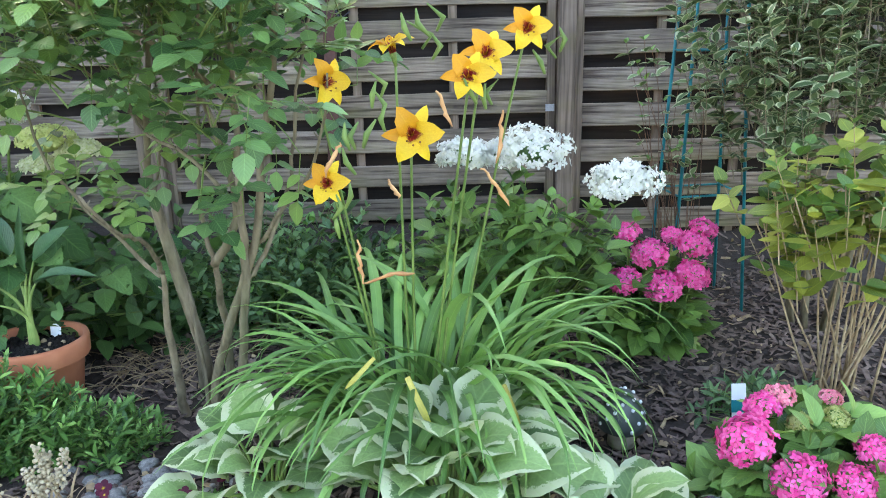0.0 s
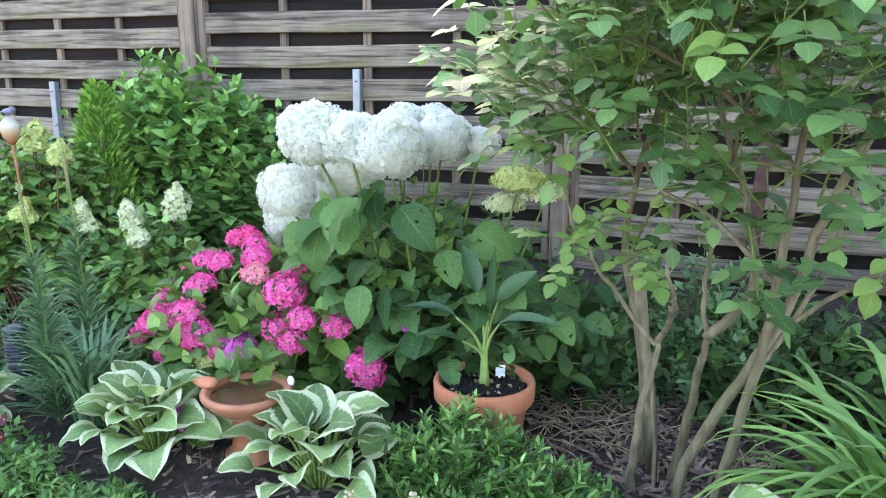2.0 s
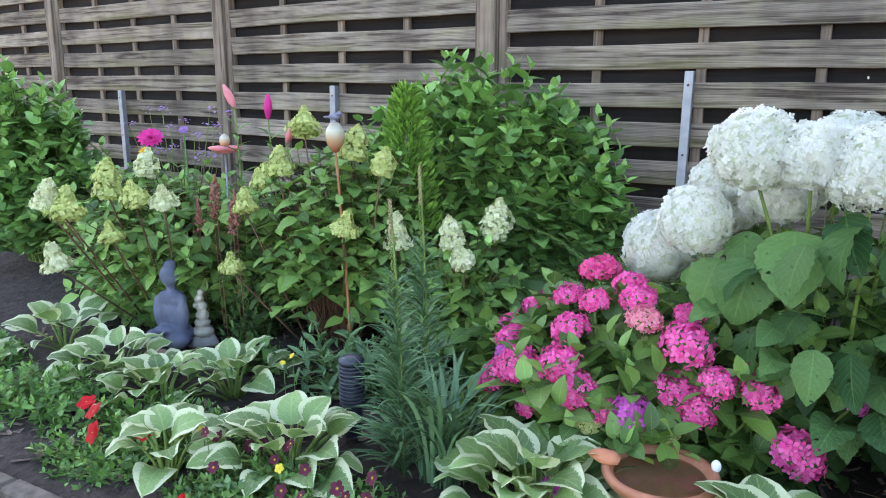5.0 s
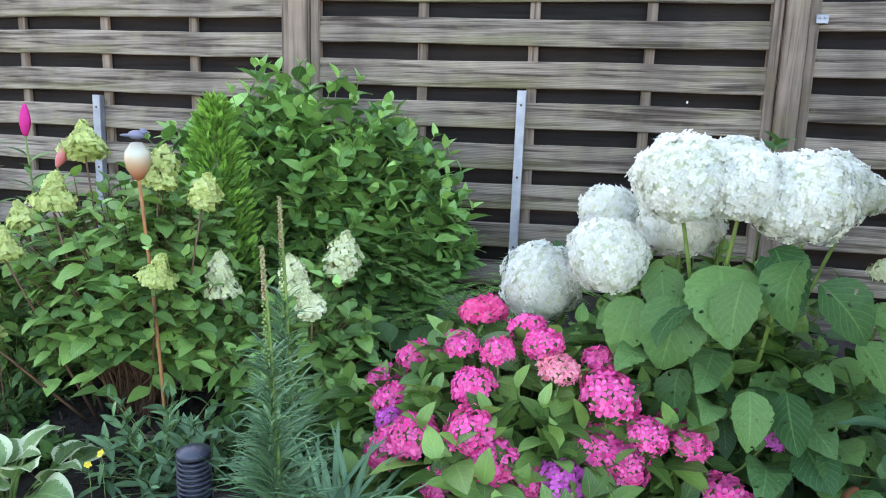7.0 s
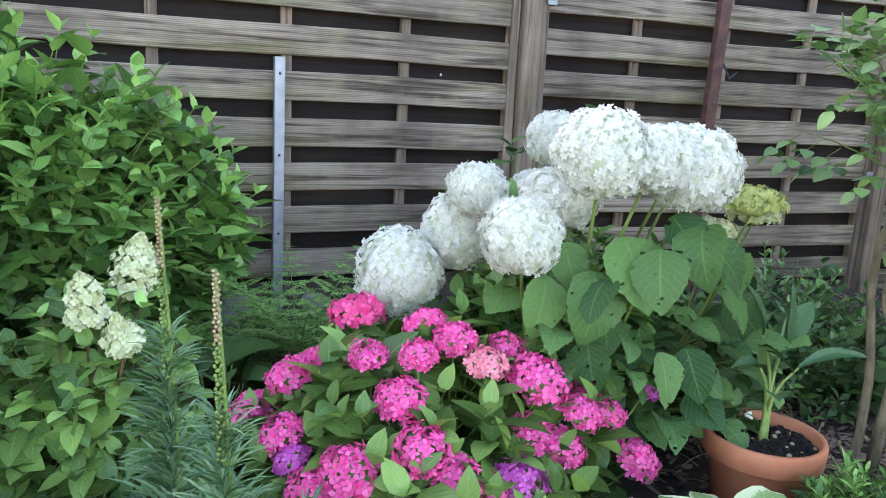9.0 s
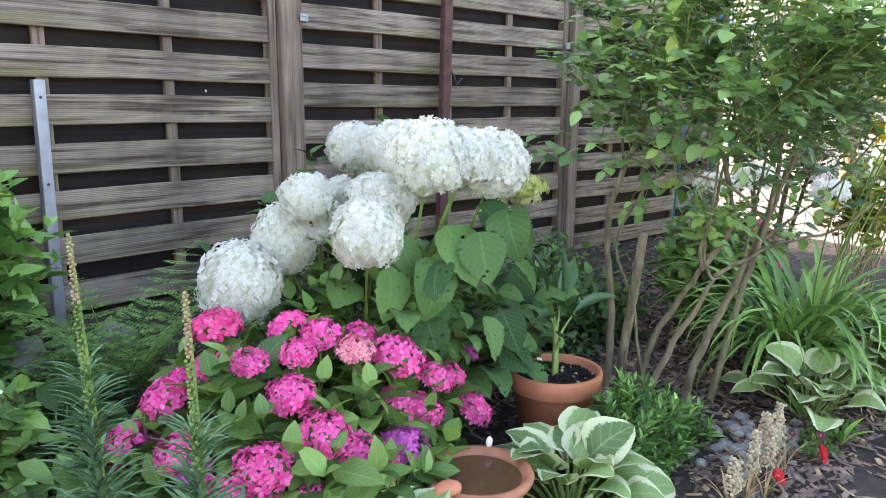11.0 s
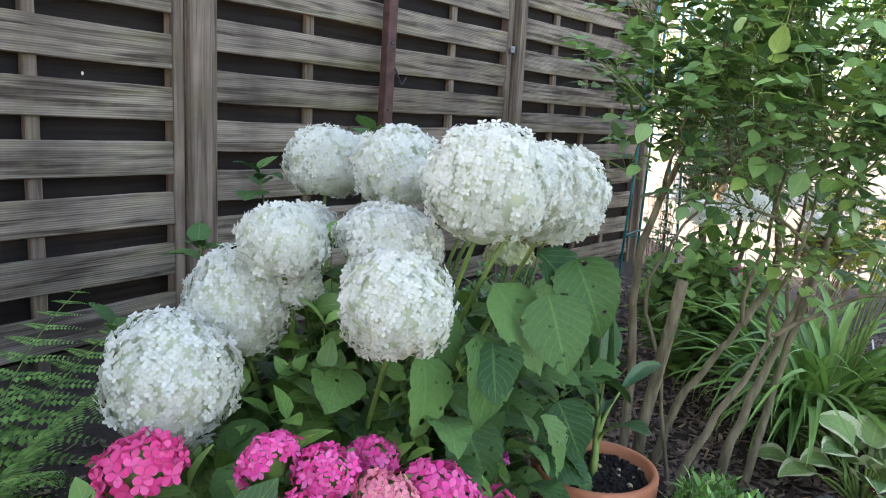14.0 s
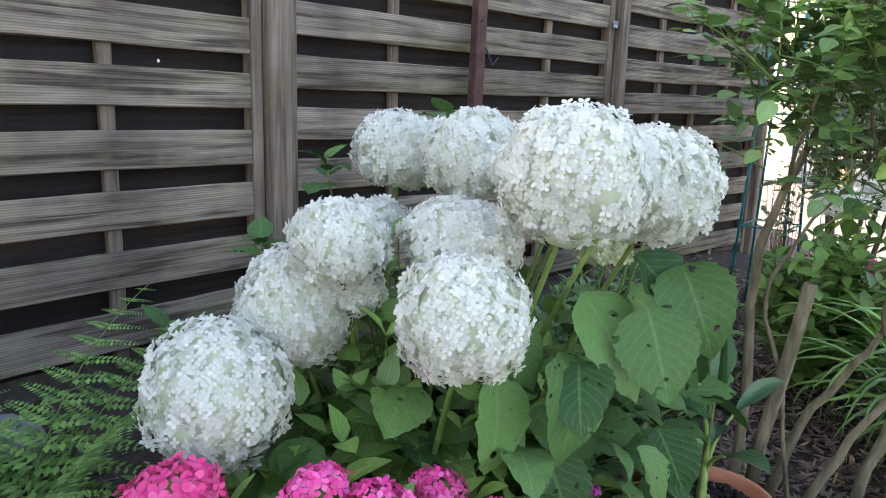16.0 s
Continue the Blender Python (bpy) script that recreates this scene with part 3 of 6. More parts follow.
def fence_panel(i, a, b, top, shift):
    a, b = Vector((*a, 0)), Vector((*b, 0))
    d = (b - a)
    length, ang = d.length, math.degrees(math.atan2(d.y, d.x))
    th = new("fence_panel")
    th.matrix_world = Matrix.Translation((a + b) / 2) @ pose(0, 0, 0, 0, 0, ang)
    tagged(th, "weathered grey-brown wooden fence panel of horizontal slats", "fence", "fence panels", "structure")
    inner = length - 0.155
    rg = random.Random(40 + i)
    n = int((top - SLAT_LOW - shift) / PITCH)

    def slat_mesh(seed, h, thick, wob, inner=inner):
        """A thin board, slightly bowed and uneven along its length."""
        g = Mesh()
        rs = random.Random(seed)
        vs, fs = [], []
        k = 14
        ph = rs.uniform(0, 6)
        for s in range(k + 1):
            x = -inner / 2 + inner * s / k
            bow = wob * math.sin(math.pi * s / k * 2 + ph) + rs.uniform(-0.0012, 0.0012)
            tilt = 0.0015 * math.sin(3 * s / k + ph)
            for yy, zz in ((-1, -0.47), (-1, 0.47), (-0.6, 0.5), (1, 0.5), (1, -0.5), (-0.6, -0.5)):
                vs.append((x, yy * thick / 2 + tilt * zz * 10, zz * h + bow))
        for s in range(k):
            for q in range(6):
                fs.append((s * 6 + q, (s + 1) * 6 + q, (s + 1) * 6 + (q + 1) % 6, s * 6 + (q + 1) % 6))
        fs.append((0, 1, 2, 3, 4, 5))
        fs.append(tuple(k * 6 + q for q in (5, 4, 3, 2, 1, 0)))
        g.add((np.array(vs), fs, np.zeros((len(vs), 2))))
        return g

    fronts = [slat_mesh(q + 10 * i, SLAT_H, 0.014, 0.003).make("slat", [slat_wood], smooth=False) for q in range(4)]
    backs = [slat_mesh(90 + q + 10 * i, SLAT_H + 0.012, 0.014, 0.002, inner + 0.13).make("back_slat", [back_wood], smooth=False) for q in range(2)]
    for k in range(-1, n):
        z = SLAT_LOW + shift + SLAT_H / 2 + PITCH * k
        if k >= 0:
            mesh_part("slat", fronts[rg.randrange(4)], th, Matrix.Translation((0, 0.0, z + rg.uniform(-0.003, 0.003))) @ pose(0, 0, 0, rg.uniform(-2, 2), rg.uniform(-0.15, 0.15), 0))
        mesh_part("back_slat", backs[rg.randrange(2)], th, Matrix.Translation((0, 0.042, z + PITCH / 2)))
    low = SLAT_LOW + shift - 0.06
    bat = Mesh().add(box_tpl(0.038, 0.022, top - low, 0.003)).make("batten", [post_wood], smooth=False)
    for s in (-0.255, 0.0, 0.255):
        mesh_part("batten", bat, th, Matrix.Translation((inner * s, 0.0215, (top + low) / 2)))
    stile = Mesh().add(box_tpl(0.036, 0.05, top - low + 0.02, 0.004)).make("stile", [post_wood], smooth=False)
    for s in (-1, 1):
        mesh_part("stile", stile, th, Matrix.Translation((s * (inner / 2 + 0.017), 0.008, (top + low) / 2)))
    # dark board added to close the gap where bright ground showed below the slats
    base_board = Mesh().add(box_tpl(inner + 0.10, 0.03, low + 0.16, 0.004)).make("base_board", [base_mat], smooth=False)
    mesh_part("base_board", base_board, th, Matrix.Translation((0, 0.05, (low + 0.04) / 2)))
    cap = Mesh().add(box_tpl(inner + 0.07, 0.06, 0.035, 0.004)).make("top_rail", [slat_wood], smooth=False)
    mesh_part("top_rail", cap, th, Matrix.Translation((0, 0.015, top + 0.03)))
    return th


for i in range(len(POSTS) - 1):
    fence_panel(i, POSTS[i], POSTS[i + 1], 1.86 if i == 0 else FENCE_TOP, Z_SHIFT[i])
post_me = Mesh().add(box_tpl(0.075, 0.07, 2.25, 0.005)).make("post", [post_wood], smooth=False)
for i, (x, y) in enumerate(POSTS):
    o = new("fence_post", post_me)
    o.matrix_world = Matrix.Translation((x, y - 0.012, 1.06)) @ pose(0, 0, 0, 0, 0, random.Random(i).uniform(-4, 2))
    tagged(o, "square weathered brown wooden fence post", "fence post", "fence posts", "structure")


def bracket(x, y, z):
    g = Mesh()
    g.add(box_tpl(0.04, 0.004, 0.03, 0.001), (0, 0, 0))
    g.add(box_tpl(0.004, 0.03, 0.03, 0.001), (0.018, 0.016, 0))
    for s in (-0.008, 0.008):
        g.add(BALL, (s, -0.003, 0.004), None, 0.004)
    o = new("fence_bracket", g.make("fence_bracket", [steel_zinc], smooth=False))
    o.location = (x, y, z)
    return tagged(o, "small galvanised steel angle bracket on the fence", "bracket", "fence brackets")


bracket(-0.885, 3.352, 1.395)
bracket(0.775, 3.20, 1.37)
bracket(0.775, 3.20, 0.76)


def steel_stake(x, y, top, bottom, lean):
    g = Mesh()
    h = top - bottom
    g.add(box_tpl(0.034, 0.004, h, 0.001), (0, 0, h / 2))
    g.add(box_tpl(0.004, 0.03, h, 0.001), (-0.015, 0.017, h / 2))
    g.add(box_tpl(0.004, 0.03, h, 0.001), (0.015, 0.017, h / 2))
    for q in range(3):
        g.add(BALL, (0, -0.001, h * (0.94 - 0.3 * q)), None, 0.005, 1)
    o = new("steel_stake", g.make("steel_stake", [steel_zinc, rust_steel], smooth=False))
    o.matrix_world = pose(x, y, bottom, 0, lean, 0)
    return tagged(o, "galvanised steel stake leaning against the fence slats", "stake", "steel stakes")


steel_stake(-1.915, 3.335, 1.125, 0.22, 0.4)
steel_stake(-3.755, 3.445, 1.06, 0.2, 1.0)
steel_stake(-5.66, 3.61, 1.02, 0.2, 0.0)
tall = Mesh()
tall.add(box_tpl(0.05, 0.035, 1.95, 0.003), (0, 0, 0.975))
for q in range(6):
    tall.add(box_tpl(0.014, 0.04, 0.01, 0.002), (0.0, -0.002, 0.4 + 0.25 * q), None, 1.0, 1)
tall.tube([(0.02, -0.02, 1.06), (0.05, -0.03, 1.0), (0.09, -0.02, 1.03)], 0.004, 0.003, 5, 1)
o = new("steel_post", tall.make("steel_post", [rust_steel, black_plastic], smooth=False))
o.matrix_world = pose(-0.185, 3.255, 0.15, 0, 1.5, -6)
tagged(o, "rust-brown steel post with holes before the fence", "post")


def pale_spot(x, y, z, r):
    o = new("pale_spot", Mesh().add((BALL[0] * np.array((1, 0.25, 1.3)), BALL[1], BALL[2]), (0, 0, 0), None, r).make("pale_spot", [white_plastic]))
    o.location = (x, y, z)
    tagged(o, "small pale spot on the dark fence boards", "spot", "pale spots")


for x, z, r in ((-2.03, 1.457, 0.005), (-2.0, 1.375, 0.005), (-1.75, 1.47, 0.004), (-2.16, 1.29, 0.004), (-1.30, 1.10, 0.004)):
    pale_spot(x, 3.418, z, r)

# ---- white hydrangea ----
OVATE = [leaf_tpl(0.60, 4, 0.22, 0.5, "ovate", 0.02, 1, s) for s in range(5)]
OVATE_FLAT = [leaf_tpl(0.74, 5, 0.12, 0.3, "ovate", 0.02, 1, s) for s in range(4)]
LANCE = [leaf_tpl(0.30, 4, 0.25, 0.6, "lance", 0.02, 1, s) for s in range(4)]
SMALL = [leaf_tpl(0.55, 2, 0.2, 0.3, "ovate", 0.0, 1, s) for s in range(3)]
BIG = [leaf_tpl(w, 18, f, d, "ovate", 0.05, 2, s, 0.07) for s, (w, f, d) in enumerate(((0.90, 0.08, 0.5), (0.74, 0.22, 0.9), (0.84, 0.16, 1.2), (0.68, 0.28, 0.7), (0.80, 0.05, 0.3), (0.76, 0.30, 1.4)))]

WHITE_HEADS = [(-1.775, 2.445, 0.605, 0.101, 1.05), (-1.615, 2.475, 0.692, 0.091, 1.06), (-1.615, 2.370, 0.815, 0.071, 0.90), (-1.400, 2.500, 0.800, 0.052, 0.90),
               (-1.295, 2.555, 0.925, 0.086, 0.88), (-1.325, 2.350, 0.930, 0.085, 0.92), (-1.455, 2.265, 0.812, 0.092, 0.66), (-1.622, 2.128, 0.752, 0.083, 1.0),
               (-1.490, 2.060, 0.930, 0.098, 0.92), (-1.262, 2.050, 0.905, 0.100, 0.90), (-1.375, 2.052, 0.925, 0.088, 0.84), (-1.165, 2.230, 0.915, 0.084, 0.84), (-1.070, 2.310, 0.895, 0.060, 0.82), (-1.560, 2.400, 0.735, 0.050, 0.90)]
ANNA_BASE = (-1.30, 2.50, 0.09)
anna = thing("hydrangea_bush", ANNA_BASE, "white mophead hydrangea bush with large green leaves by the fence", "hydrangea")
ab = Vector(ANNA_BASE)
for i, (x, y, z, r, sq) in enumerate(WHITE_HEADS):
    n = int(2150 * (r / 0.12) ** 2)
    me = mophead("flower_head", r, n, 0.0084, [white_petal, core_petal], sq, 2.6, i, 0.085, 0.91, 0.52)
    mesh_part("flower_head", me, anna, Matrix.Translation(Vector((x, y, z)) - ab) @ pose(0, 0, 0, random.Random(i).uniform(-14, 14), random.Random(i + 9).uniform(-14, 14), i * 50), "round white flower head of many florets")
    foot = (ab.x + (x - ab.x) * 0.35, ab.y + (y - ab.y) * 0.25, 0.12)
    stk = Mesh().tube(curve_pts(foot, (x, y, z - r * sq * 0.5), 0, 7, (0.03 * math.sin(i), 0.02, 0)), 0.0065, 0.004, 6)
    mesh_part("stalk", stk.make("stalk", [stem_green], origin=ab), anna)
for i, (x, y, z, r) in enumerate([(-0.93, 2.2, 0.80, 0.075), (-0.86, 2.26, 0.76, 0.06), (-0.98, 2.27, 0.72, 0.055)]):
    me = mophead("small_flower_head", r, 260, 0.0095, [cream_petal if i else lime_petal, lime_petal], 0.6, 1.7, 30 + i, 0.15, 0.6)
    mesh_part("small_flower_head", me, anna, Matrix.Translation(Vector((x, y, z)) - ab), "greenish young flower head")
    stk = Mesh().tube(curve_pts((-1.1, 2.45, 0.12), (x, y, z - 0.02), 0, 6, (0, -0.05, 0)), 0.005, 0.003, 5)
    mesh_part("stalk", stk.make("stalk", [stem_green], origin=ab), anna)
rgl = random.Random(5)
big_me = []
for k, tpl in enumerate(BIG):
    big_me.append(Mesh().add(tpl).make("leaf", [anna_leaf]))


def big_leaf(parent, org, pos, axis, size, k, roll=0.0, up=(0, 0, 1), petiole=None):
    fr = frame_of(axis, up, roll)
    m = Matrix([list(fr[r]) + [0] for r in range(3)] + [[0, 0, 0, 1]])
    return mesh_part("leaf", big_me[k % len(big_me)], parent, Matrix.Translation(Vector(pos) - Vector(org)) @ m @ Matrix.Scale(size, 4))


# large leaves below the heads, facing the path, and a loose skirt of further ones
for i, (x, y, z, dx, dy, dz, s) in enumerate([(-1.39, 2.03, 0.677, 0.07, -0.57, -0.8, 0.19), (-1.577, 2.107, 0.595, -0.25, -0.2, -0.9, 0.15), (-1.49, 2.05, 0.60, -0.2, -0.25, -0.9, 0.18), (-1.28, 2.0, 0.74, 0.25, -0.55, -0.7, 0.17),
                                             (-1.50, 2.12, 0.68, 0.1, -0.4, -0.8, 0.12), (-1.289, 1.95, 0.728, -0.23, -0.45, -0.7, 0.16), (-1.383, 1.965, 0.679, -0.2, -0.4, -0.85, 0.15), (-1.162, 2.009, 0.681, 0.55, -0.1, -0.6, 0.17),
                                             (-1.50, 2.02, 0.63, -0.6, -0.4, -0.5, 0.14), (-1.33, 1.98, 0.45, 0.0, -0.4, -0.9, 0.14), (-1.25, 1.98, 0.46, 0.15, -0.4, -0.9, 0.13), (-0.98, 2.17, 0.62, 0.7, -0.1, -0.5, 0.16),
                                             (-0.90, 2.20, 0.50, 0.6, -0.2, -0.6, 0.15), (-1.08, 2.05, 0.56, 0.4, -0.4, -0.7, 0.14), (-1.46, 2.06, 0.46, -0.1, -0.5, -0.8, 0.14)]):
    ax = Vector((dx, dy, dz)).normalized()
    big_leaf(anna, ab, Vector((x, y, z)) - ax * s * 0.5, ax, s * rgl.uniform(0.85, 1.0), i, rgl.uniform(-0.65, 0.65), (-0.3, -0.4, 0.6))
for i in range(120):
    a = rgl.uniform(0, 6.283)
    q = rgl.random() ** 0.5
    x, y = -1.22 + 0.52 * q * math.cos(a), 2.36 + 0.36 * q * math.sin(a)
    z = 0.26 + 0.42 * rgl.random() ** 0.8 * (1.1 - 0.4 * q)
    dx, dy = math.cos(a) * 0.8 + rgl.uniform(-0.3, 0.3), math.sin(a) * 0.6 - 0.35
    big_leaf(anna, ab, (x, y, z), (dx, dy, rgl.uniform(-0.8, 0.15)), rgl.uniform(0.07, 0.13), rgl.randrange(6), rgl.uniform(-0.6, 0.6), (dx * 0.2, dy * 0.5, 0.9))
# young shoots rising behind the heads, by the fence
for i, (x, y, z, n) in enumerate([(-1.37, 2.68, 0.905, 5), (-1.53, 2.68, 0.765, 4), (-1.72, 2.68, 0.64, 3), (-1.20, 2.52, 1.0, 3)]):
    stk = Mesh().tube(curve_pts((x * 0.4 + ab.x * 0.6, 2.55, 0.12), (x, y, z), 0, 6), 0.004, 0.002, 5)
    mesh_part("stalk", stk.make("stalk", [stem_green], origin=ab), anna)
    for k in range(n):
        a = k * 2.4 + i
        big_leaf(anna, ab, (x, y, z - 0.012 * k), (math.cos(a), math.sin(a) - 0.3, 0.7 - 0.2 * k), 0.055 + 0.008 * k, k)
# inner foliage in the darker leaf, its shade partly painted into the colour
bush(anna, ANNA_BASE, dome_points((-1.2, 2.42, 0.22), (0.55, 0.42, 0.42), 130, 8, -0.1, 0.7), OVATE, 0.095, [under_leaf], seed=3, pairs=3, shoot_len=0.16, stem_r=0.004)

bush(anna, ANNA_BASE, dome_points((-1.38, 2.42, 0.46), (0.36, 0.26, 0.30), 80, 9, -0.2, 0.5), OVATE, 0.095, [hydra_leaf, hedge_young], "upper_foliage", seed=4, pairs=3, shoot_len=0.12, stem_r=0.003, young=0.15)

# ---- pink hydrangeas ----
PINK_MATS = {"p": [pink_petal, hydra_leaf], "v": [violet_petal, hydra_leaf], "c": [coral_petal, hydra_leaf], "r": [red_pink_petal, hydra_leaf], "g": [green_floret, hydra_leaf]}
PINK_ME = {k: [mophead("flower_head", 1.0, 105, 0.25, PINK_MATS[k], 0.72, 1.95, 60 + q + ord(k), 0.12, 0.8) for q in range(3)] for k in PINK_MATS}


def pink_bush(name, base, centre, radii, heads, nshoot, seed, label):
    th = thing(name, base, label, "hydrangea", "pink hydrangeas")
    rg = random.Random(seed)
    for i, (x, y, z, r, k) in enumerate(heads):
        d = np.array((x, y, z)) - np.array(centre)
        tilt = frame_of((-d[1], d[0], 0.01), d / np.linalg.norm(d) + np.array((0, -0.1, 0.9)))
        m = Matrix([list(tilt[q]) + [0] for q in range(3)] + [[0, 0, 0, 1]])
        mesh_part("flower_head", rg.choice(PINK_ME[k]), th, Matrix.Translation(Vector((x, y, z)) - Vector(base)) @ m @ Matrix.Scale(r * 1.12, 4))
        stk = Mesh().tube(curve_pts((base[0] + d[0] * 0.2, base[1] + d[1] * 0.2, base[2]), (x, y, z - r * 0.4), 0, 5, (d[0] * 0.15, d[1] * 0.15, 0)), 0.004, 0.003, 4)
        mesh_part("flower_stalk", stk.make("flower_stalk", [stem_green], origin=base), th)
    bush(th, base, dome_points(centre, np.array(radii) * 1.16, int(nshoot * 2.1), seed, -0.25, 0.32), OVATE, 0.112, [hydra_leaf, pani_leaf], seed=seed, pairs=3, shoot_len=0.09, young=0.2, lift=0.3)
    return th


def pd(*rows):
    return list(rows)


PINK_MAIN = pd((-1.91, 2.34, 0.54, 0.051, 'r'), (-1.79, 2.22, 0.54, 0.040, 'p'), (-1.75, 2.15, 0.53, 0.039, 'p'), (-1.85, 2.10, 0.52, 0.033, 'p'), (-1.71, 2.07, 0.50, 0.037, 'c'), (-1.60, 2.05, 0.46, 0.054, 'p'),
               (-1.45, 2.09, 0.39, 0.036, 'p'), (-1.99, 2.24, 0.49, 0.030, 'p'), (-1.95, 2.22, 0.51, 0.022, 'p'), (-1.94, 2.15, 0.51, 0.034, 'p'), (-2.02, 2.32, 0.44, 0.033, 'p'), (-2.07, 2.28, 0.43, 0.044, 'p'),
               (-2.11, 2.16, 0.36, 0.039, 'p'), (-2.13, 2.33, 0.33, 0.048, 'p'), (-2.16, 2.29, 0.36, 0.036, 'p'), (-1.90, 2.06, 0.45, 0.042, 'p'), (-1.62, 2.03, 0.35, 0.044, 'p'), (-1.69, 1.93, 0.31, 0.044, 'v')) \
    + pd((-1.89, 1.96, 0.39, 0.046, 'p'), (-1.84, 1.93, 0.34, 0.044, 'p'), (-2.02, 1.99, 0.35, 0.047, 'p'), (-1.34, 2.04, 0.25, 0.050, 'p'), (-2.08, 2.02, 0.30, 0.045, 'p'), (-1.95, 1.93, 0.28, 0.034, 'p'), (-1.56, 2.0, 0.33, 0.040, 'p'),
         (-1.76, 1.92, 0.31, 0.030, 'p'), (-1.79, 1.90, 0.27, 0.031, 'g'), (-2.10, 2.11, 0.33, 0.031, 'v'), (-2.18, 2.35, 0.28, 0.026, 'p'), (-1.61, 1.95, 0.27, 0.022, 'g'), (-1.82, 1.80, 0.14, 0.036, 'v'), (-1.24, 2.15, 0.36, 0.03, 'v'), (-1.43, 2.04, 0.375, 0.038, 'p'), (-1.52, 2.0, 0.40, 0.036, 'p'), (-1.62, 2.16, 0.50, 0.034, 'p'))
pink_bush("hydrangea_bush", (-1.78, 2.22, 0.05), (-1.78, 2.22, 0.10), (0.42, 0.34, 0.37), PINK_MAIN, 190, 21, "pink mophead hydrangea in full bloom, low and wide")
pink_bush("hydrangea_bush", (0.87, 2.20, 0.05), (0.87, 2.20, 0.17), (0.15, 0.11, 0.17), pd((0.764, 2.127, 0.470, 0.033, 'p'), (0.816, 2.070, 0.415, 0.044, 'p'), (0.923, 2.162, 0.443, 0.029, 'p'), (1.034, 2.185, 0.455, 0.037, 'p'), (0.980, 2.127, 0.418, 0.045, 'p'), (0.733, 2.047, 0.343, 0.039, 'p'), (0.848, 2.035, 0.322, 0.047, 'p'), (0.954, 2.070, 0.342, 0.042, 'p')),
          40, 22, "small pink mophead hydrangea on bark mulch")
pink_bush("hydrangea_bush", (0.90, 1.30, 0.05), (0.90, 1.30, 0.10), (0.24, 0.17, 0.15), pd((0.707, 1.24, 0.273, 0.046, 'p'), (0.783, 1.32, 0.30, 0.031, 'p'), (0.822, 1.33, 0.314, 0.028, 'c'), (0.791, 1.18, 0.215, 0.044, 'p'), (0.883, 1.15, 0.217, 0.033, 'p'), (0.963, 1.20, 0.244, 0.034, 'p'), (0.952, 1.35, 0.292, 0.020, 'c'), (0.855, 1.30, 0.268, 0.022, 'g'), (0.935, 1.30, 0.275, 0.022, 'g')),
          75, 23, "pink mophead hydrangea with fading green-cream heads")

# ---- panicle hydrangeas ----
def panicle_bush(name, base, centre, radii, heads, mats, nshoot, seed, label, leaf=0.085, shape=1.5, leafmat=None, zlow=-0.5):
    th = thing(name, base, label, "hydrangea", "panicle hydrangeas")
    rg = random.Random(seed)
    for i, (x, y, z, r) in enumerate(heads):
        me = panicle("flower_panicle", r * shape * 1.35, r * 0.98, 420, 0.0105, [mats[i % len(mats)], stem_green], seed + i)
        low = z - r * shape * 0.7
        mesh_part("flower_panicle", me, th, Matrix.Translation(Vector((x, y, low)) - Vector(base)) @ pose(0, 0, 0, rg.uniform(-16, 16), rg.uniform(-16, 16), 0))
        stk = Mesh().tube(curve_pts((base[0] + (x - base[0]) * 0.4, base[1] + (y - base[1]) * 0.4, base[2]), (x, y, low), 0, 5), 0.005, 0.003, 4)
        mesh_part("flower_stalk", stk.make("flower_stalk", [stem_red], origin=base), th)
    tips = dome_points(centre, radii, int(nshoot * 1.7), seed, zlow, 0.5)
    bush(th, base, tips, OVATE, leaf, [leafmat or pani_leaf, hedge_young], seed=seed, pairs=4, shoot_len=0.16, young=0.12, stem_mat=stem_red, lift=0.1)
    return th


panicle_bush("hydrangea_bush", (-3.02, 2.55, 0.08), (-2.98, 2.50, 0.52), (0.34, 0.30, 0.36), pd((-3.113, 2.47, 0.938, 0.07), (-3.094, 2.29, 0.806, 0.062), (-3.22, 2.25, 0.658, 0.053), (-2.845, 2.40, 0.874, 0.073), (-2.689, 2.35, 0.819, 0.057), (-3.273, 2.40, 0.714, 0.049), (-3.254, 2.20, 0.43, 0.044), (-2.774, 2.25, 0.62, 0.05)),
             [lime_petal], 150, 31, "panicle hydrangea with lime-green flower cones and dense green leaves", shape=1.15)
panicle_bush("hydrangea_bush", (-3.98, 2.60, 0.06), (-3.92, 2.46, 0.38), (0.58, 0.36, 0.36), pd((-3.678, 1.85, 0.665, 0.07), (-3.787, 1.85, 0.689, 0.063), (-3.782, 2.10, 0.712, 0.079), (-3.812, 2.30, 0.757, 0.069), (-3.56, 2.05, 0.682, 0.057), (-3.471, 2.10, 0.674, 0.051), (-3.575, 1.95, 0.555, 0.042), (-3.667, 1.80, 0.486, 0.058), (-4.09, 2.30, 0.707, 0.067), (-4.0, 2.0, 0.66, 0.06), (-4.15, 2.1, 0.62, 0.06)),
             [lime_petal, cream_petal], 270, 32, "panicle hydrangea with cream-green flower cones behind a garden statue", shape=1.2, zlow=-0.95)
panicle_bush("hydrangea_bush", (-2.52, 2.62, 0.08), (-2.50, 2.55, 0.30), (0.26, 0.22, 0.26), pd((-2.698, 2.45, 0.569, 0.067), (-2.461, 2.45, 0.587, 0.058), (-2.384, 2.60, 0.621, 0.078), (-2.394, 2.40, 0.52, 0.046)),
             [cream_petal], 85, 33, "young panicle hydrangea with cream-white flower cones", leaf=0.09, shape=1.35)
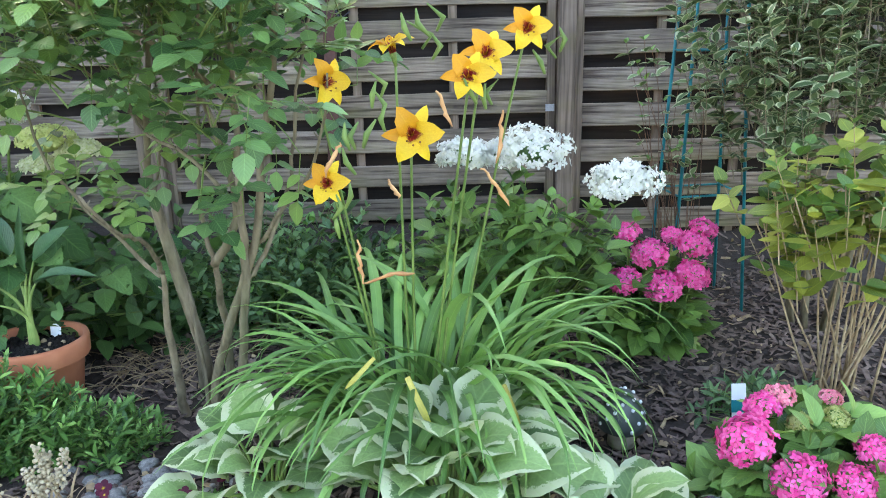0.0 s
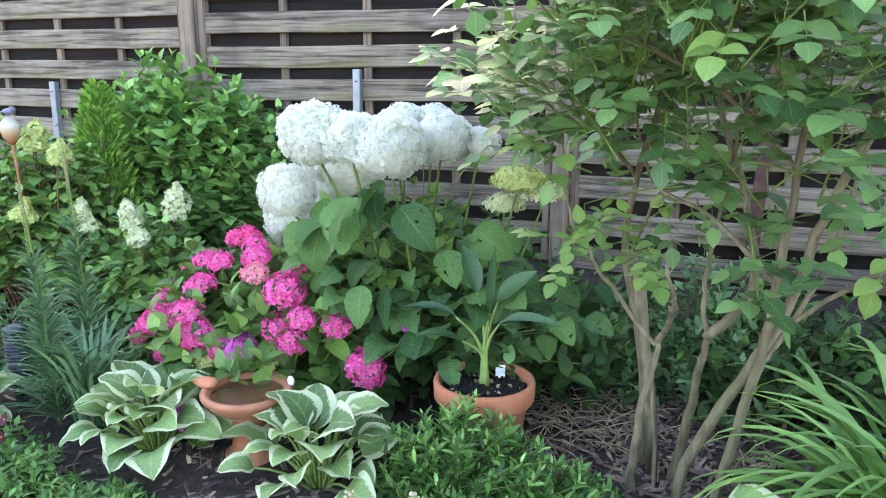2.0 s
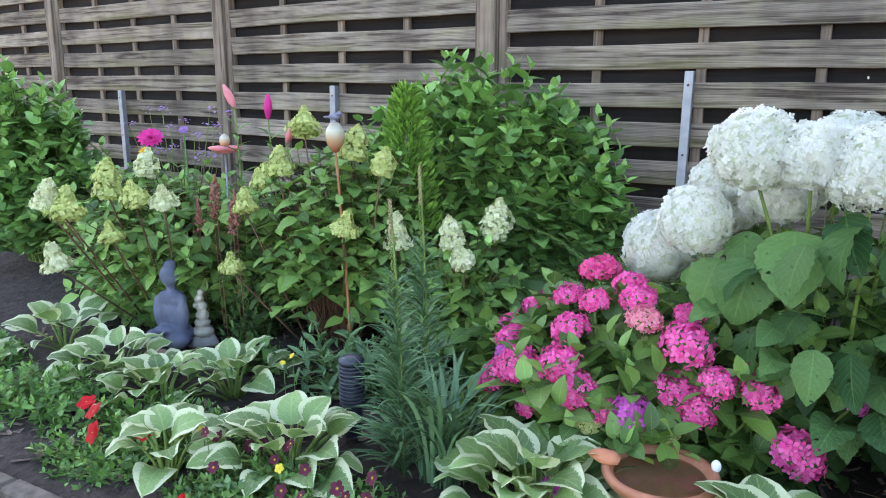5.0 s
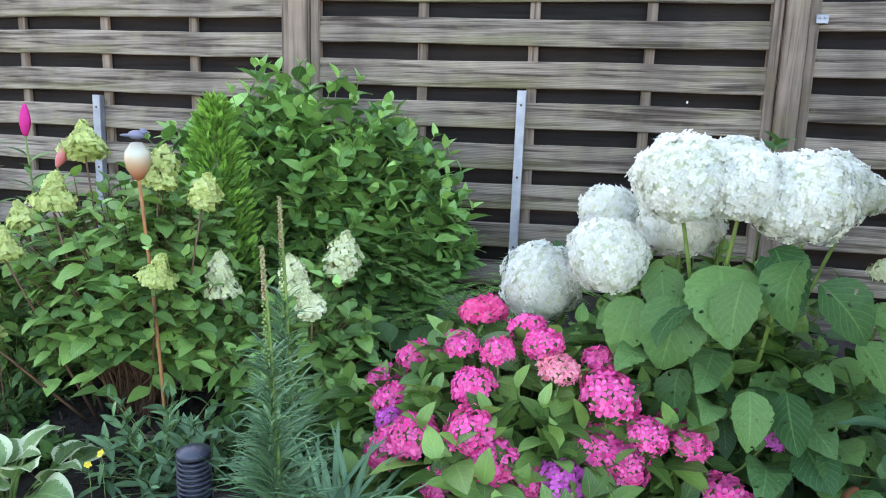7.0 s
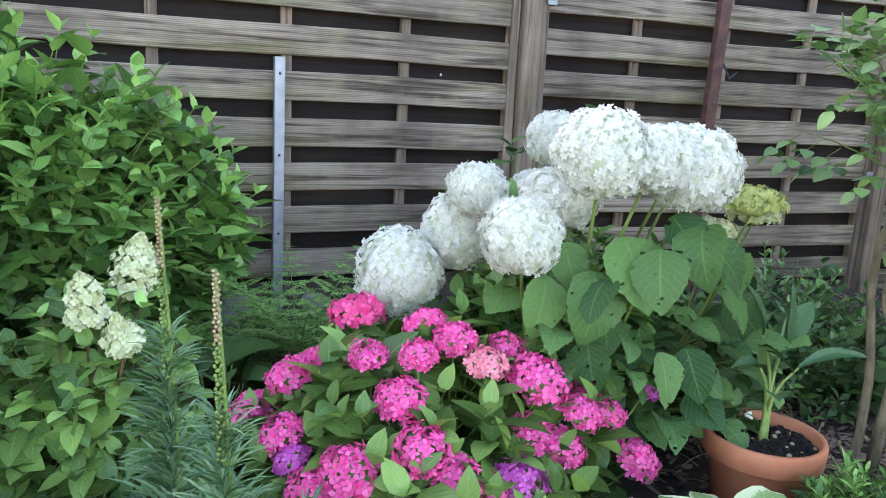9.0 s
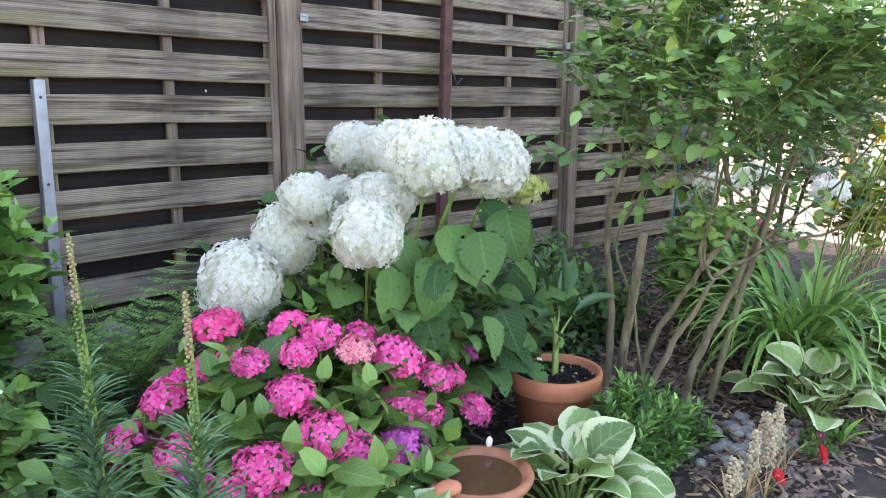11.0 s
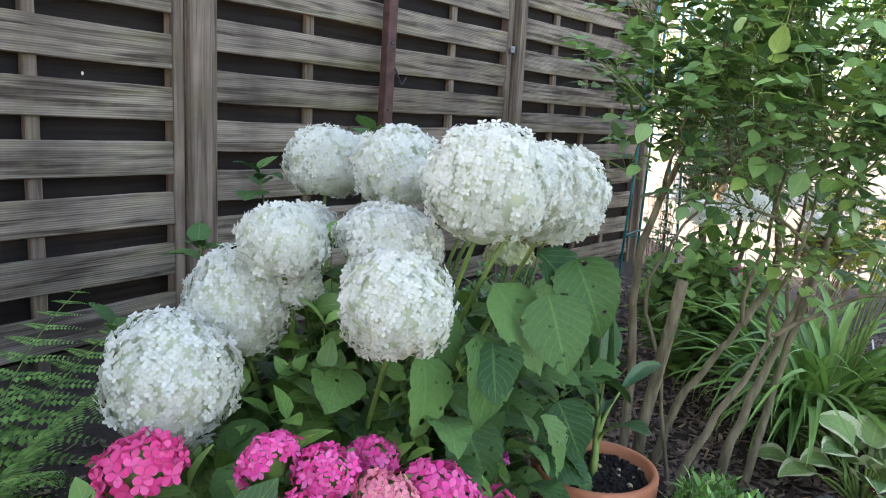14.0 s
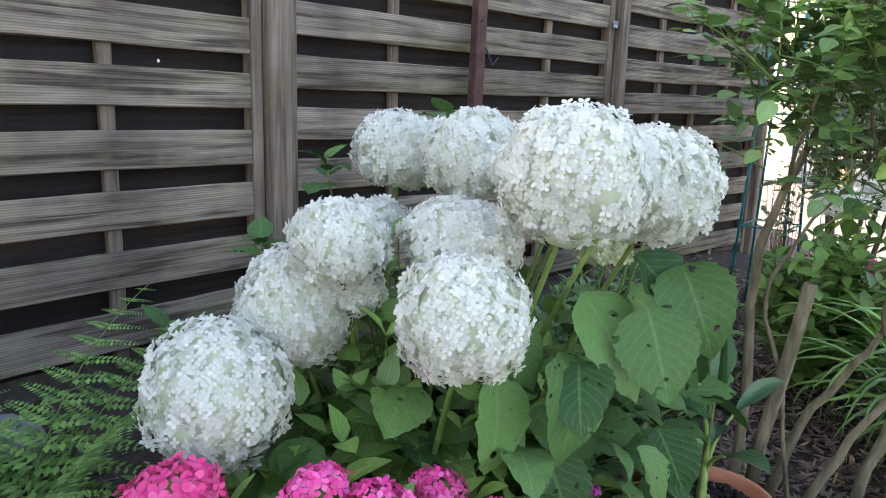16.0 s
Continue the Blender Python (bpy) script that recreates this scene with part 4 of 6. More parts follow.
back_white = thing("hydrangea_bush", (0.45, 2.16, 0.06), "white-flowering hydrangea behind the orange daylilies", "hydrangea")
for i, (x, y, z, r) in enumerate(pd((0.441, 2.0, 0.745, 0.092), (0.61, 1.75, 0.70, 0.07), (0.26, 2.10, 0.73, 0.068), (0.37, 2.12, 0.72, 0.06))):
    mesh_part("flower_head", mophead("flower_head", r, 330, 0.0115, [white_petal, under_leaf], 0.7, 2.0, 70 + i, 0.28, 0.5, 0.8), back_white, Matrix.Translation(Vector((x, y, z)) - Vector((0.45, 2.16, 0.06))))
bush(back_white, (0.45, 2.16, 0.06), dome_points((0.42, 2.1, 0.36), (0.42, 0.26, 0.30), 120, 35, -0.4, 0.6), OVATE, 0.085, [hydra_leaf], seed=35, pairs=4, shoot_len=0.18)

# ---- hedge shrubs ----
def hedge_shrub(base, centre, radii, n, seed, label):
    th = thing("shrub", base, label, "shrub", "green shrubs")
    bush(th, base, dome_points(centre, radii, n, seed, -0.55, 0.45, 0.16), OVATE, 0.094, [hedge_leaf, hedge_young], seed=seed, pairs=5, shoot_len=0.2, young=0.45, lift=0.45, spread=0.75)
    return th


hedge_shrub((-2.72, 3.08, 0.15), (-2.68, 3.07, 0.64), (0.64, 0.22, 0.50), 480, 41, "dense leafy green shrub against the fence")
hedge_shrub((-5.2, 2.70, 0.10), (-5.2, 2.66, 0.60), (0.42, 0.36, 0.56), 300, 42, "round dense green shrub in front of the fence")

# ---- small conifer ----
con = thing("conifer", (-2.86, 2.78, 0.12), "small narrow columnar conifer, bright green", "conifer")
g = Mesh()
spray = leaf_tpl(0.35, 2, 0.15, 0.2, "lance")
rgc = random.Random(51)
for i in range(3400):
    s = rgc.random() ** 0.8
    rad = 0.16 * (1 - s) ** 0.5 * (0.6 + 0.5 * rgc.random()) * (1 + 0.25 * noise.noise(Vector((i * 0.01, s * 6, 0))))
    a = rgc.uniform(0, 6.283)
    p = (-2.86 + rad * math.cos(a), 2.78 + rad * math.sin(a), 0.12 + 0.93 * s)
    g.add(spray, p, frame_of((math.cos(a) + rgc.uniform(-0.5, 0.5), math.sin(a) + rgc.uniform(-0.5, 0.5), 0.9 + rgc.uniform(-0.5, 0.7)), (math.cos(a), math.sin(a), 0.2), rgc.uniform(-1.2, 1.2)), rgc.uniform(0.025, 0.05))
mesh_part("crown", g.make("crown", [conifer_leaf], origin=con.location), con)
mesh_part("trunk", Mesh().tube([(-2.86, 2.78, 0.05), (-2.86, 2.78, 0.95)], 0.018, 0.005, 6).make("trunk", [rose_bark], origin=con.location), con)

# ---- daylilies ----
lily = thing("daylily", (0.12, 1.62, 0.05), "clump of orange daylilies with long arching green leaves", "daylily")
lb = Vector(lily.location)


def blade_mesh(length, width, droop, twist, seed):
    """A long strap leaf that rises and then bows over, keeled along its middle."""
    rg = random.Random(seed)
    seg = 12
    vs, fs, uvs = [], [], []
    y = z = 0.0
    a = radians(rg.uniform(58, 87))
    for i in range(seg + 1):
        s = i / seg
        w = width / 2 * (0.55 + 0.6 * min(1, s * 3)) * min(1, (1 - s) * 2.2 + 0.03)
        off = twist * s * s
        for c in (-1, 0, 1):
            vs.append((c * w + off * 0.3, y, z + abs(c) * w * 0.5))
            uvs.append((s, 0.5 + 0.5 * c))
        y += math.cos(a) * length / seg
        z += math.sin(a) * length / seg
        a -= droop / seg * (0.35 + 1.5 * s)
    for i in range(seg):
        for k in range(2):
            fs.append((i * 3 + k, i * 3 + k + 1, (i + 1) * 3 + k + 1, (i + 1) * 3 + k))
    g = Mesh()
    g.add((np.array(vs), fs, np.array(uvs)))
    return g.make("blade", [lily_blade])


blades = [blade_mesh(random.Random(s).uniform(0.55, 0.82), random.Random(s + 50).uniform(0.017, 0.027), random.Random(s + 90).uniform(1.5, 3.5), random.Random(s + 7).uniform(-0.35, 0.35), s) for s in range(16)]
rgd = random.Random(61)
for i in range(230):
    q = rgd.random() ** 0.5
    a = rgd.uniform(0, 6.283)
    x, y = 0.12 + 0.21 * q * math.cos(a), 1.66 + 0.14 * q * math.sin(a)
    turn = math.degrees(a) - 90 + rgd.uniform(-80, 80)
    mesh_part("blade", blades[rgd.randrange(16)], lily, Matrix.Translation((x - lb.x, y - lb.y, 0.0)) @ pose(0, 0, 0, rgd.uniform(-8, 8), rgd.uniform(-10, 10), turn) @ Matrix.Scale(rgd.uniform(0.70, 1.05), 4))


def daylily_flower(seed):
    rg = random.Random(seed)
    g = Mesh()
    for k in range(6):
        a = k * math.pi / 3
        wide = k % 2 == 0
        tpl = leaf_tpl(0.52 if wide else 0.33, 9, 0.3, 2.3, "petal", 0.13 if wide else 0.04, 2, seed * 7 + k)
        ax = (math.cos(a) * 0.95, math.sin(a) * 0.95, 0.72 + (0.1 if wide else -0.08) + rg.uniform(-0.16, 0.16))
        g.add(tpl, (0, 0, 0), frame_of(ax, (-math.cos(a) * 0.6, -math.sin(a) * 0.6, 1)), 1.32 * rg.uniform(0.92, 1.06))
    me_p = g.make("petals", [lily_petal])
    s = Mesh()
    for k in range(6):
        a = k * 1.05 + 0.4
        s.tube(curve_pts((0, 0, 0), (0.22 * math.cos(a), 0.22 * math.sin(a) - 0.1, 0.72), 0, 4, (0, -0.06, 0)), 0.016, 0.010, 4, 0)
        s.add(BALL, (0.22 * math.cos(a), 0.22 * math.sin(a) - 0.1, 0.73), None, 0.03, 1)
    s.tube([(0, 0, -0.45), (0, 0, -0.1), (0, 0, 0.12)], 0.07, 0.17, 8, 2)
    return me_p, s.make("stamens", [lily_petal, pansy_petal, stem_green])


FLOWERS = [daylily_flower(s) for s in range(3)]
for i, (x, y, z, r, fx, fy, fz) in enumerate(pd((-0.077, 1.433, 0.982, 0.055, 0.55, -0.75, 0.1), (0.039, 1.406, 1.053, 0.046, -0.2, -0.2, 0.9), (0.075, 1.38, 0.884, 0.064, 0.02, -1.0, 0.12), (-0.091, 1.376, 0.80, 0.05, -0.1, -0.9, 0.2),
                                                (0.169, 1.3, 0.994, 0.05, -0.15, -0.85, 0.25), (0.208, 1.33, 1.032, 0.052, 0.05, -0.9, 0.35), (0.294, 1.39, 1.072, 0.05, -0.1, -0.95, 0.2))):
    fr = frame_of(np.cross((fx, fy, fz), (1, 0.1, 0)), (fx, fy, fz))
    m = Matrix([list(fr[q]) + [0] for q in range(3)] + [[0, 0, 0, 1]])
    d = np.array((fx, fy, fz)) / np.linalg.norm((fx, fy, fz))
    heart = np.array((x, y, z)) - d * r * 0.6
    fl = mesh_part("flower", FLOWERS[i % 3][0], lily, Matrix.Translation(Vector(heart) - lb) @ m @ Matrix.Scale(r, 4), "open orange flower with a dark red throat")
    mesh_part("stamens", FLOWERS[i % 3][1], fl, Matrix.Identity(4))
    scape = Mesh().tube(curve_pts((0.05 + x * 0.3, 1.6, 0.1), heart - d * r * 0.35, 0, 8, (0, 0.04, 0)), 0.004, 0.0026, 5)
    mesh_part("flower_stalk", scape.make("flower_stalk", [stem_green], origin=lb), lily)
bud = leaf_tpl(0.4, 4, 0.9, 0.1, "lance")
rgb_ = random.Random(64)
for (x, y, z, n) in pd((0.09, 1.27, 1.05, 5), (0.20, 1.32, 0.95, 4), (-0.02, 1.2, 0.86, 4), (0.0, 1.3, 0.93, 4), (-0.06, 1.3, 0.74, 3), (0.33, 1.4, 1.02, 3)):
    for k in range(n):
        p = (x + rgb_.uniform(-0.025, 0.025), y + rgb_.uniform(-0.02, 0.02), z + rgb_.uniform(-0.04, 0.03))
        bd_ = Mesh().tube([p, (p[0] + rgb_.uniform(-0.02, 0.02), p[1], p[2] + 0.022), (p[0] + rgb_.uniform(-0.025, 0.025), p[1], p[2] + 0.045)], [0.0025, 0.0055, 0.0015], 0, 6, 0)
        mesh_part("bud", bd_.make("bud", [stem_green], origin=lb), lily)
for (x, y, z, dx, dz) in pd((-0.03, 1.24, 0.64, 0.09, 0.02), (-0.035, 1.2, 0.73, 0.005, -0.07), (0.11, 1.25, 0.97, 0.02, -0.06), (0.23, 1.3, 0.93, -0.012, -0.09), (-0.05, 1.2, 0.90, -0.03, -0.06), (0.02, 1.2, 0.83, 0.02, -0.03), (0.19, 1.3, 0.83, 0.05, -0.07)):
    rgw = random.Random(int(x * 999))
    line = [q_ + np.array((rgw.uniform(-0.004, 0.004), rgw.uniform(-0.004, 0.004), rgw.uniform(-0.004, 0.004))) for q_ in curve_pts((x, y, z), (x + dx, y - 0.01, z + dz), 0.008, 9)]
    wither = Mesh().tube(line, [0.0016, 0.002, 0.003, 0.0026, 0.0042, 0.003, 0.0044, 0.003, 0.001], 0, 6)
    mesh_part("withered_flower", wither.make("withered_flower", [straw_petal], origin=lb), lily, None, "withered, twisted brown-orange flower")
yellow_blade = leaf_mat("yellowed_blade", (0.34, 0.28, 0.05), (0.44, 0.38, 0.09), rough=0.5, veins=1, by_object=True)
for k, (x, y, z, dx, dy, dz, ln) in enumerate(pd((0.045, 1.36, 0.40, 0.35, -0.3, -0.8, 0.12), (0.245, 1.38, 0.36, 0.3, -0.25, -0.9, 0.11), (-0.02, 1.42, 0.42, -0.6, -0.3, -0.5, 0.09))):
    fr = frame_of((dx, dy, dz), (0, -1, 0.3))
    m = Matrix([list(fr[q]) + [0] for q in range(3)] + [[0, 0, 0, 1]])
    mesh_part("withered_blade", Mesh().add(leaf_tpl(0.13, 6, 0.4, 0.5, "strap", 0.02, 1, k)).make("withered_blade", [yellow_blade]), lily, Matrix.Translation(Vector((x, y, z)) - lb) @ m @ Matrix.Scale(ln, 4), "yellowed, hanging leaf")

# ---- hostas ----
HOSTA_ME = [Mesh().add(leaf_tpl(0.88, 8, 0.20, 1.35, "heart", 0.09, 2, s)).make("leaf", [hosta_leaf]) for s in range(6)]


def hosta(base, radius, n, seed, label="variegated hosta with cream-edged green leaves", size=0.15, height=0.15):
    th = thing("hosta", base, label, "hosta", "hostas")
    rg = random.Random(seed)
    for i in range(n):
        a = i * 2.4 + rg.uniform(-0.3, 0.3)
        q = (i + 0.5) / n
        out = radius * (0.15 + 0.62 * q) * rg.uniform(0.85, 1.15)
        z = height * (1.15 - 0.75 * q) * rg.uniform(0.8, 1.2)
        p = np.array((out * math.cos(a), out * math.sin(a), z + 0.02))
        pet = Mesh().tube(curve_pts((0.01 * math.cos(a), 0.01 * math.sin(a), -0.02), p, 0.02, 5), 0.005, 0.003, 5)
        ax = (math.cos(a + rg.uniform(-0.3, 0.3)), math.sin(a + rg.uniform(-0.3, 0.3)), 0.75 - 0.75 * q + rg.uniform(-0.15, 0.2))
        fr = frame_of(ax, (math.cos(a) * 0.1, math.sin(a) * 0.1 - 0.15, 1), rg.uniform(-0.45, 0.45))
        m = Matrix([list(fr[k]) + [0] for k in range(3)] + [[0, 0, 0, 1]])
        mesh_part("leaf", HOSTA_ME[rg.randrange(6)], th, Matrix.Translation(p) @ m @ Matrix.Scale(size * rg.uniform(0.75, 1.12), 4))
        mesh_part("leaf_stalk", pet.make("leaf_stalk", [stem_green]), th)
    return th


hosta((0.12, 1.36, 0.05), 0.30, 54, 71, height=0.17)
hosta((0.44, 1.22, 0.05), 0.20, 26, 72, size=0.12, height=0.07)
hosta((-0.27, 1.50, 0.05), 0.22, 28, 73, size=0.135, height=0.11)
hosta((-1.86, 1.75, 0.05), 0.23, 38, 74, size=0.135, height=0.13)
hosta((-1.34, 1.72, 0.05), 0.22, 34, 75, size=0.13, height=0.14)
hosta((-2.52, 1.66, 0.05), 0.25, 28, 76, size=0.12, height=0.10)
hosta((-3.18, 1.80, 0.05), 0.20, 18, 80, size=0.11, height=0.08)
hosta((-2.78, 1.48, 0.05), 0.12, 12, 84, size=0.11, height=0.12)
hosta((-3.02, 1.95, 0.05), 0.20, 17, 77, size=0.115, height=0.10)
hosta((-3.48, 1.86, 0.05), 0.24, 20, 78, size=0.12, height=0.07)
hosta((-3.92, 1.95, 0.05), 0.22, 16, 79, size=0.12, height=0.09)

# ---- rose bush ----
rose = thing("rose_bush", (-0.45, 2.08, 0.05), "tall rose bush with bare woody stems and a leafy crown", "rose bush")
rb = Vector(rose.location)
WOOD = [[(-0.545, 2.10, 0.02), (-0.551, 2.079, 0.335), (-0.617, 2.077, 0.643), (-0.60, 2.04, 0.85), (-0.55, 1.98, 1.05), (-0.48, 1.92, 1.35)],
        [(-0.50, 1.96, 0.02), (-0.53, 2.009, 0.355), (-0.60, 2.05, 0.60), (-0.57, 2.0, 0.75), (-0.50, 1.90, 0.92), (-0.46, 1.8, 1.2)],
        [(-0.46, 2.03, 0.02), (-0.434, 1.98, 0.252), (-0.42, 1.88, 0.44), (-0.411, 1.831, 0.542)],
        [(-0.414, 1.835, 0.53), (-0.43, 1.83, 0.62), (-0.42, 1.80, 0.75), (-0.40, 1.78, 0.95), (-0.36, 1.75, 1.2)],
        [(-0.414, 1.84, 0.52), (-0.35, 1.79, 0.62), (-0.34, 1.78, 0.72), (-0.38, 1.80, 0.88), (-0.43, 1.82, 1.05), (-0.46, 1.80, 1.35)],
        [(-0.565, 1.94, 0.02), (-0.557, 1.891, 0.198), (-0.54, 1.80, 0.40), (-0.519, 1.739, 0.536)],
        [(-0.522, 1.745, 0.53), (-0.51, 1.68, 0.58), (-0.50, 1.56, 0.66), (-0.50, 1.42, 0.71), (-0.52, 1.33, 0.80)],
        [(-0.524, 1.75, 0.52), (-0.586, 1.75, 0.592), (-0.66, 1.72, 0.70), (-0.72, 1.68, 0.83), (-0.74, 1.66, 1.0)],
        [(-0.46, 1.85, 0.02), (-0.44, 1.82, 0.203), (-0.36, 1.76, 0.42), (-0.29, 1.71, 0.61), (-0.25, 1.66, 0.80), (-0.20, 1.60, 1.0), (-0.15, 1.50, 1.3)],
        [(-0.40, 1.79, 0.02), (-0.345, 1.745, 0.345), (-0.313, 1.703, 0.571), (-0.307, 1.671, 0.753), (-0.29, 1.65, 1.0), (-0.28, 1.62, 1.4)],
        [(-0.32, 1.71, 0.50), (-0.277, 1.75, 0.563), (-0.20, 1.75, 0.75), (-0.17, 1.74, 0.95), (-0.10, 1.70, 1.2)],
        [(-0.308, 1.68, 0.69), (-0.42, 1.75, 0.80), (-0.56, 1.85, 0.88), (-0.62, 1.90, 1.08)],
        [(-0.29, 1.66, 0.92), (-0.42, 1.60, 1.05), (-0.58, 1.52, 1.15), (-0.72, 1.50, 1.2)],
        [(-0.60, 2.04, 0.85), (-0.68, 2.0, 0.96), (-0.78, 1.94, 1.08)],
        [(-0.28, 1.72, 0.60), (-0.22, 1.64, 0.68), (-0.12, 1.52, 0.82), (-0.08, 1.42, 1.0)]]
RAD = [0.014, 0.006, 0.015, 0.007, 0.012, 0.014, 0.007, 0.006, 0.015, 0.013, 0.007, 0.006, 0.006, 0.006, 0.006]


def smooth_line(pts, n=16):
    pts = [np.array(p) for p in pts]
    out = []
    for i in range(len(pts) - 1):
        p0, p1, p2, p3 = pts[max(i - 1, 0)], pts[i], pts[i + 1], pts[min(i + 2, len(pts) - 1)]
        for k in range(4):
            t = k / 4
            out.append(0.5 * (2 * p1 + (p2 - p0) * t + (2 * p0 - 5 * p1 + 4 * p2 - p3) * t * t + (3 * p1 - p0 - 3 * p2 + p3) * t ** 3))
    return out + [pts[-1]]


for i, (line, r) in enumerate(zip(WOOD, RAD)):
    g = Mesh()
    pts = smooth_line(line)
    rg = random.Random(i)
    pts = [p + np.array([rg.uniform(-0.004, 0.004) for _ in range(3)]) for p in pts]
    g.tube(pts, r, r * 0.4, 8)
    for k in range(6):
        j = rg.randrange(1, len(pts) - 1)
        d = np.array([rg.uniform(-1, 1), rg.uniform(-1, 1), rg.uniform(0.2, 1)])
        g.tube([pts[j], pts[j] + d * 0.018], r * 0.4, 0.001, 5)
    mesh_part("stem", g.make("stem", [rose_bark], origin=rb), rose)
stub = Mesh().tube([(-0.51, 2.06, 0.03), (-0.523, 2.046, 0.209), (-0.555, 2.0, 0.44), (-0.578, 1.965, 0.645)], 0.018, 0.015, 9).make("cut_stem", [rose_bark], origin=rb)
mesh_part("cut_stem", stub, rose)


def spray_leaves(g, tw, at, d, rg, n, size, slot_p, step=0.05):
    """A twig with compound leaves: pairs of leaflets and one at the end."""
    d = np.array(d, float) / np.linalg.norm(d)
    end = np.array(at) + d * step * n
    tw.tube(curve_pts(at, end, 0.01, 4), 0.0028, 0.0012, 4, 0, False)
    for k in range(n):
        p = np.array(at) + d * step * (k + 1)
        a = rg.uniform(0, 6.28)
        fr0 = frame_of(d, (0.1, 0.2, 1))
        out = fr0[:, 0] * math.cos(a) + fr0[:, 2] * math.sin(a) + d * 0.4 + np.array((0, 0, 0.1))
        out /= np.linalg.norm(out)
        side = np.cross(out, (0, 0, 1.0))
        side /= np.linalg.norm(side) + 1e-6
        slot = 1 if rg.random() < slot_p else 0
        tw.tube([p, p + out * size * 2.1], 0.0013, 0.0008, 3, 0, False)
        for s in (0.9, 1.7):
            for sg in (-1, 1):
                ax = side * sg + out * 0.5 + np.array((0, 0, rg.uniform(-0.35, 0.1)))
                g.add(rg.choice(OVATE_FLAT), p + out * size * s, frame_of(ax, (rg.uniform(-0.3, 0.3), -0.35 + rg.uniform(-0.3, 0.3), 1)), size * rg.uniform(0.75, 1.15), slot)
        g.add(rg.choice(OVATE_FLAT), p + out * size * 2.1, frame_of(out + np.array((0, 0, -0.2)), (0, -0.3, 1)), size * rg.uniform(0.9, 1.25), slot)


rgr = random.Random(81)
fol, twg = Mesh(), Mesh()
crown = []
for (c, rad, n) in pd(((-0.42, 1.80, 1.30), (0.38, 0.46, 0.40), 118), ((-0.38, 1.62, 1.08), (0.24, 0.28, 0.20), 40), ((-0.58, 1.98, 1.05), (0.20, 0.20, 0.22), 36), ((-0.60, 1.68, 1.02), (0.22, 0.20, 0.16), 30), ((-0.78, 1.85, 1.10), (0.10, 0.15, 0.06), 4), ((-0.44, 1.45, 1.16), (0.20, 0.16, 0.16), 16), ((-0.38, 1.66, 0.90), (0.20, 0.20, 0.10), 7), ((-0.42, 1.85, 0.86), (0.22, 0.2, 0.12), 10)):
    crown += [(p, c) for p in dome_points(c, rad, n, len(crown) + 5, -0.9, 0.95)]
for p, c in crown:
    d = (p - np.array((-0.45, 1.85, 0.75))) + np.array([rgr.uniform(-0.3, 0.3) for _ in range(3)])
    spray_leaves(fol, twg, p, d, rgr, rgr.randint(3, 5), rgr.uniform(0.036, 0.052), 0.12)
for p in pd((-0.66, 1.72, 0.70), (-0.70, 1.69, 0.74), (-0.60, 1.73, 0.70), (-0.55, 1.73, 0.74), (-0.52, 1.73, 0.72), (-0.64, 1.72, 0.76)):
    spray_leaves(fol, twg, p, (rgr.uniform(-1, 1), -0.4, 0.3), rgr, 2, 0.038, 1.0, 0.03)
o = mesh_part("foliage", fol.make("foliage", [rose_leaf, rose_young], origin=rb), rose)
o["kind"] = "stuff"
mesh_part("twigs", twg.make("twigs", [stem_green], origin=rb), rose)["kind"] = "stuff"

# ---- terracotta pot with a strelitzia ----
POT = (-0.974, 2.021, 0.045)
pot = thing("plant_pot", POT, "round terracotta pot with a thick rim", "plant pot")
wall = [(0.0, 0.004), (0.095, 0.0), (0.099, 0.006), (0.121, 0.165), (0.124, 0.168), (0.136, 0.172), (0.140, 0.178), (0.142, 0.222), (0.139, 0.230), (0.130, 0.231), (0.126, 0.226), (0.122, 0.17), (0.0, 0.165)]
mesh_part("body", Mesh().add(lathe(wall, 56)).make("body", [terracotta]), pot)
g = Mesh()
g.add(lathe([(0.123, 0.197), (0.09, 0.204), (0.04, 0.207), (0.0, 0.207)], 32))
rgp = random.Random(3)
for i in range(420):
    q, a = 0.118 * rgp.random() ** 0.5, rgp.uniform(0, 6.28)
    g.add(BALL, (q * math.cos(a), q * math.sin(a), 0.203 + rgp.uniform(0, 0.006)), None, rgp.uniform(0.003, 0.008), 0 if rgp.random() < 0.9 else 1)
mesh_part("soil", g.make("soil", [potting, dry_stalk]), pot, None, "dark crumbly potting soil")
strel = thing("potted_plant", (POT[0], POT[1], POT[2] + 0.2), "young strelitzia with upright paddle leaves in a terracotta pot", "potted plant")
STREL_LEAF = [Mesh().add(leaf_tpl(w, 10, f, d, "lance", 0.02, 2, s)).make("leaf", [strel_leaf]) for s, (w, f, d) in enumerate(((0.40, 0.4, 0.4), (0.20, 0.75, 0.75), (0.13, 1.4, 0.1)))]
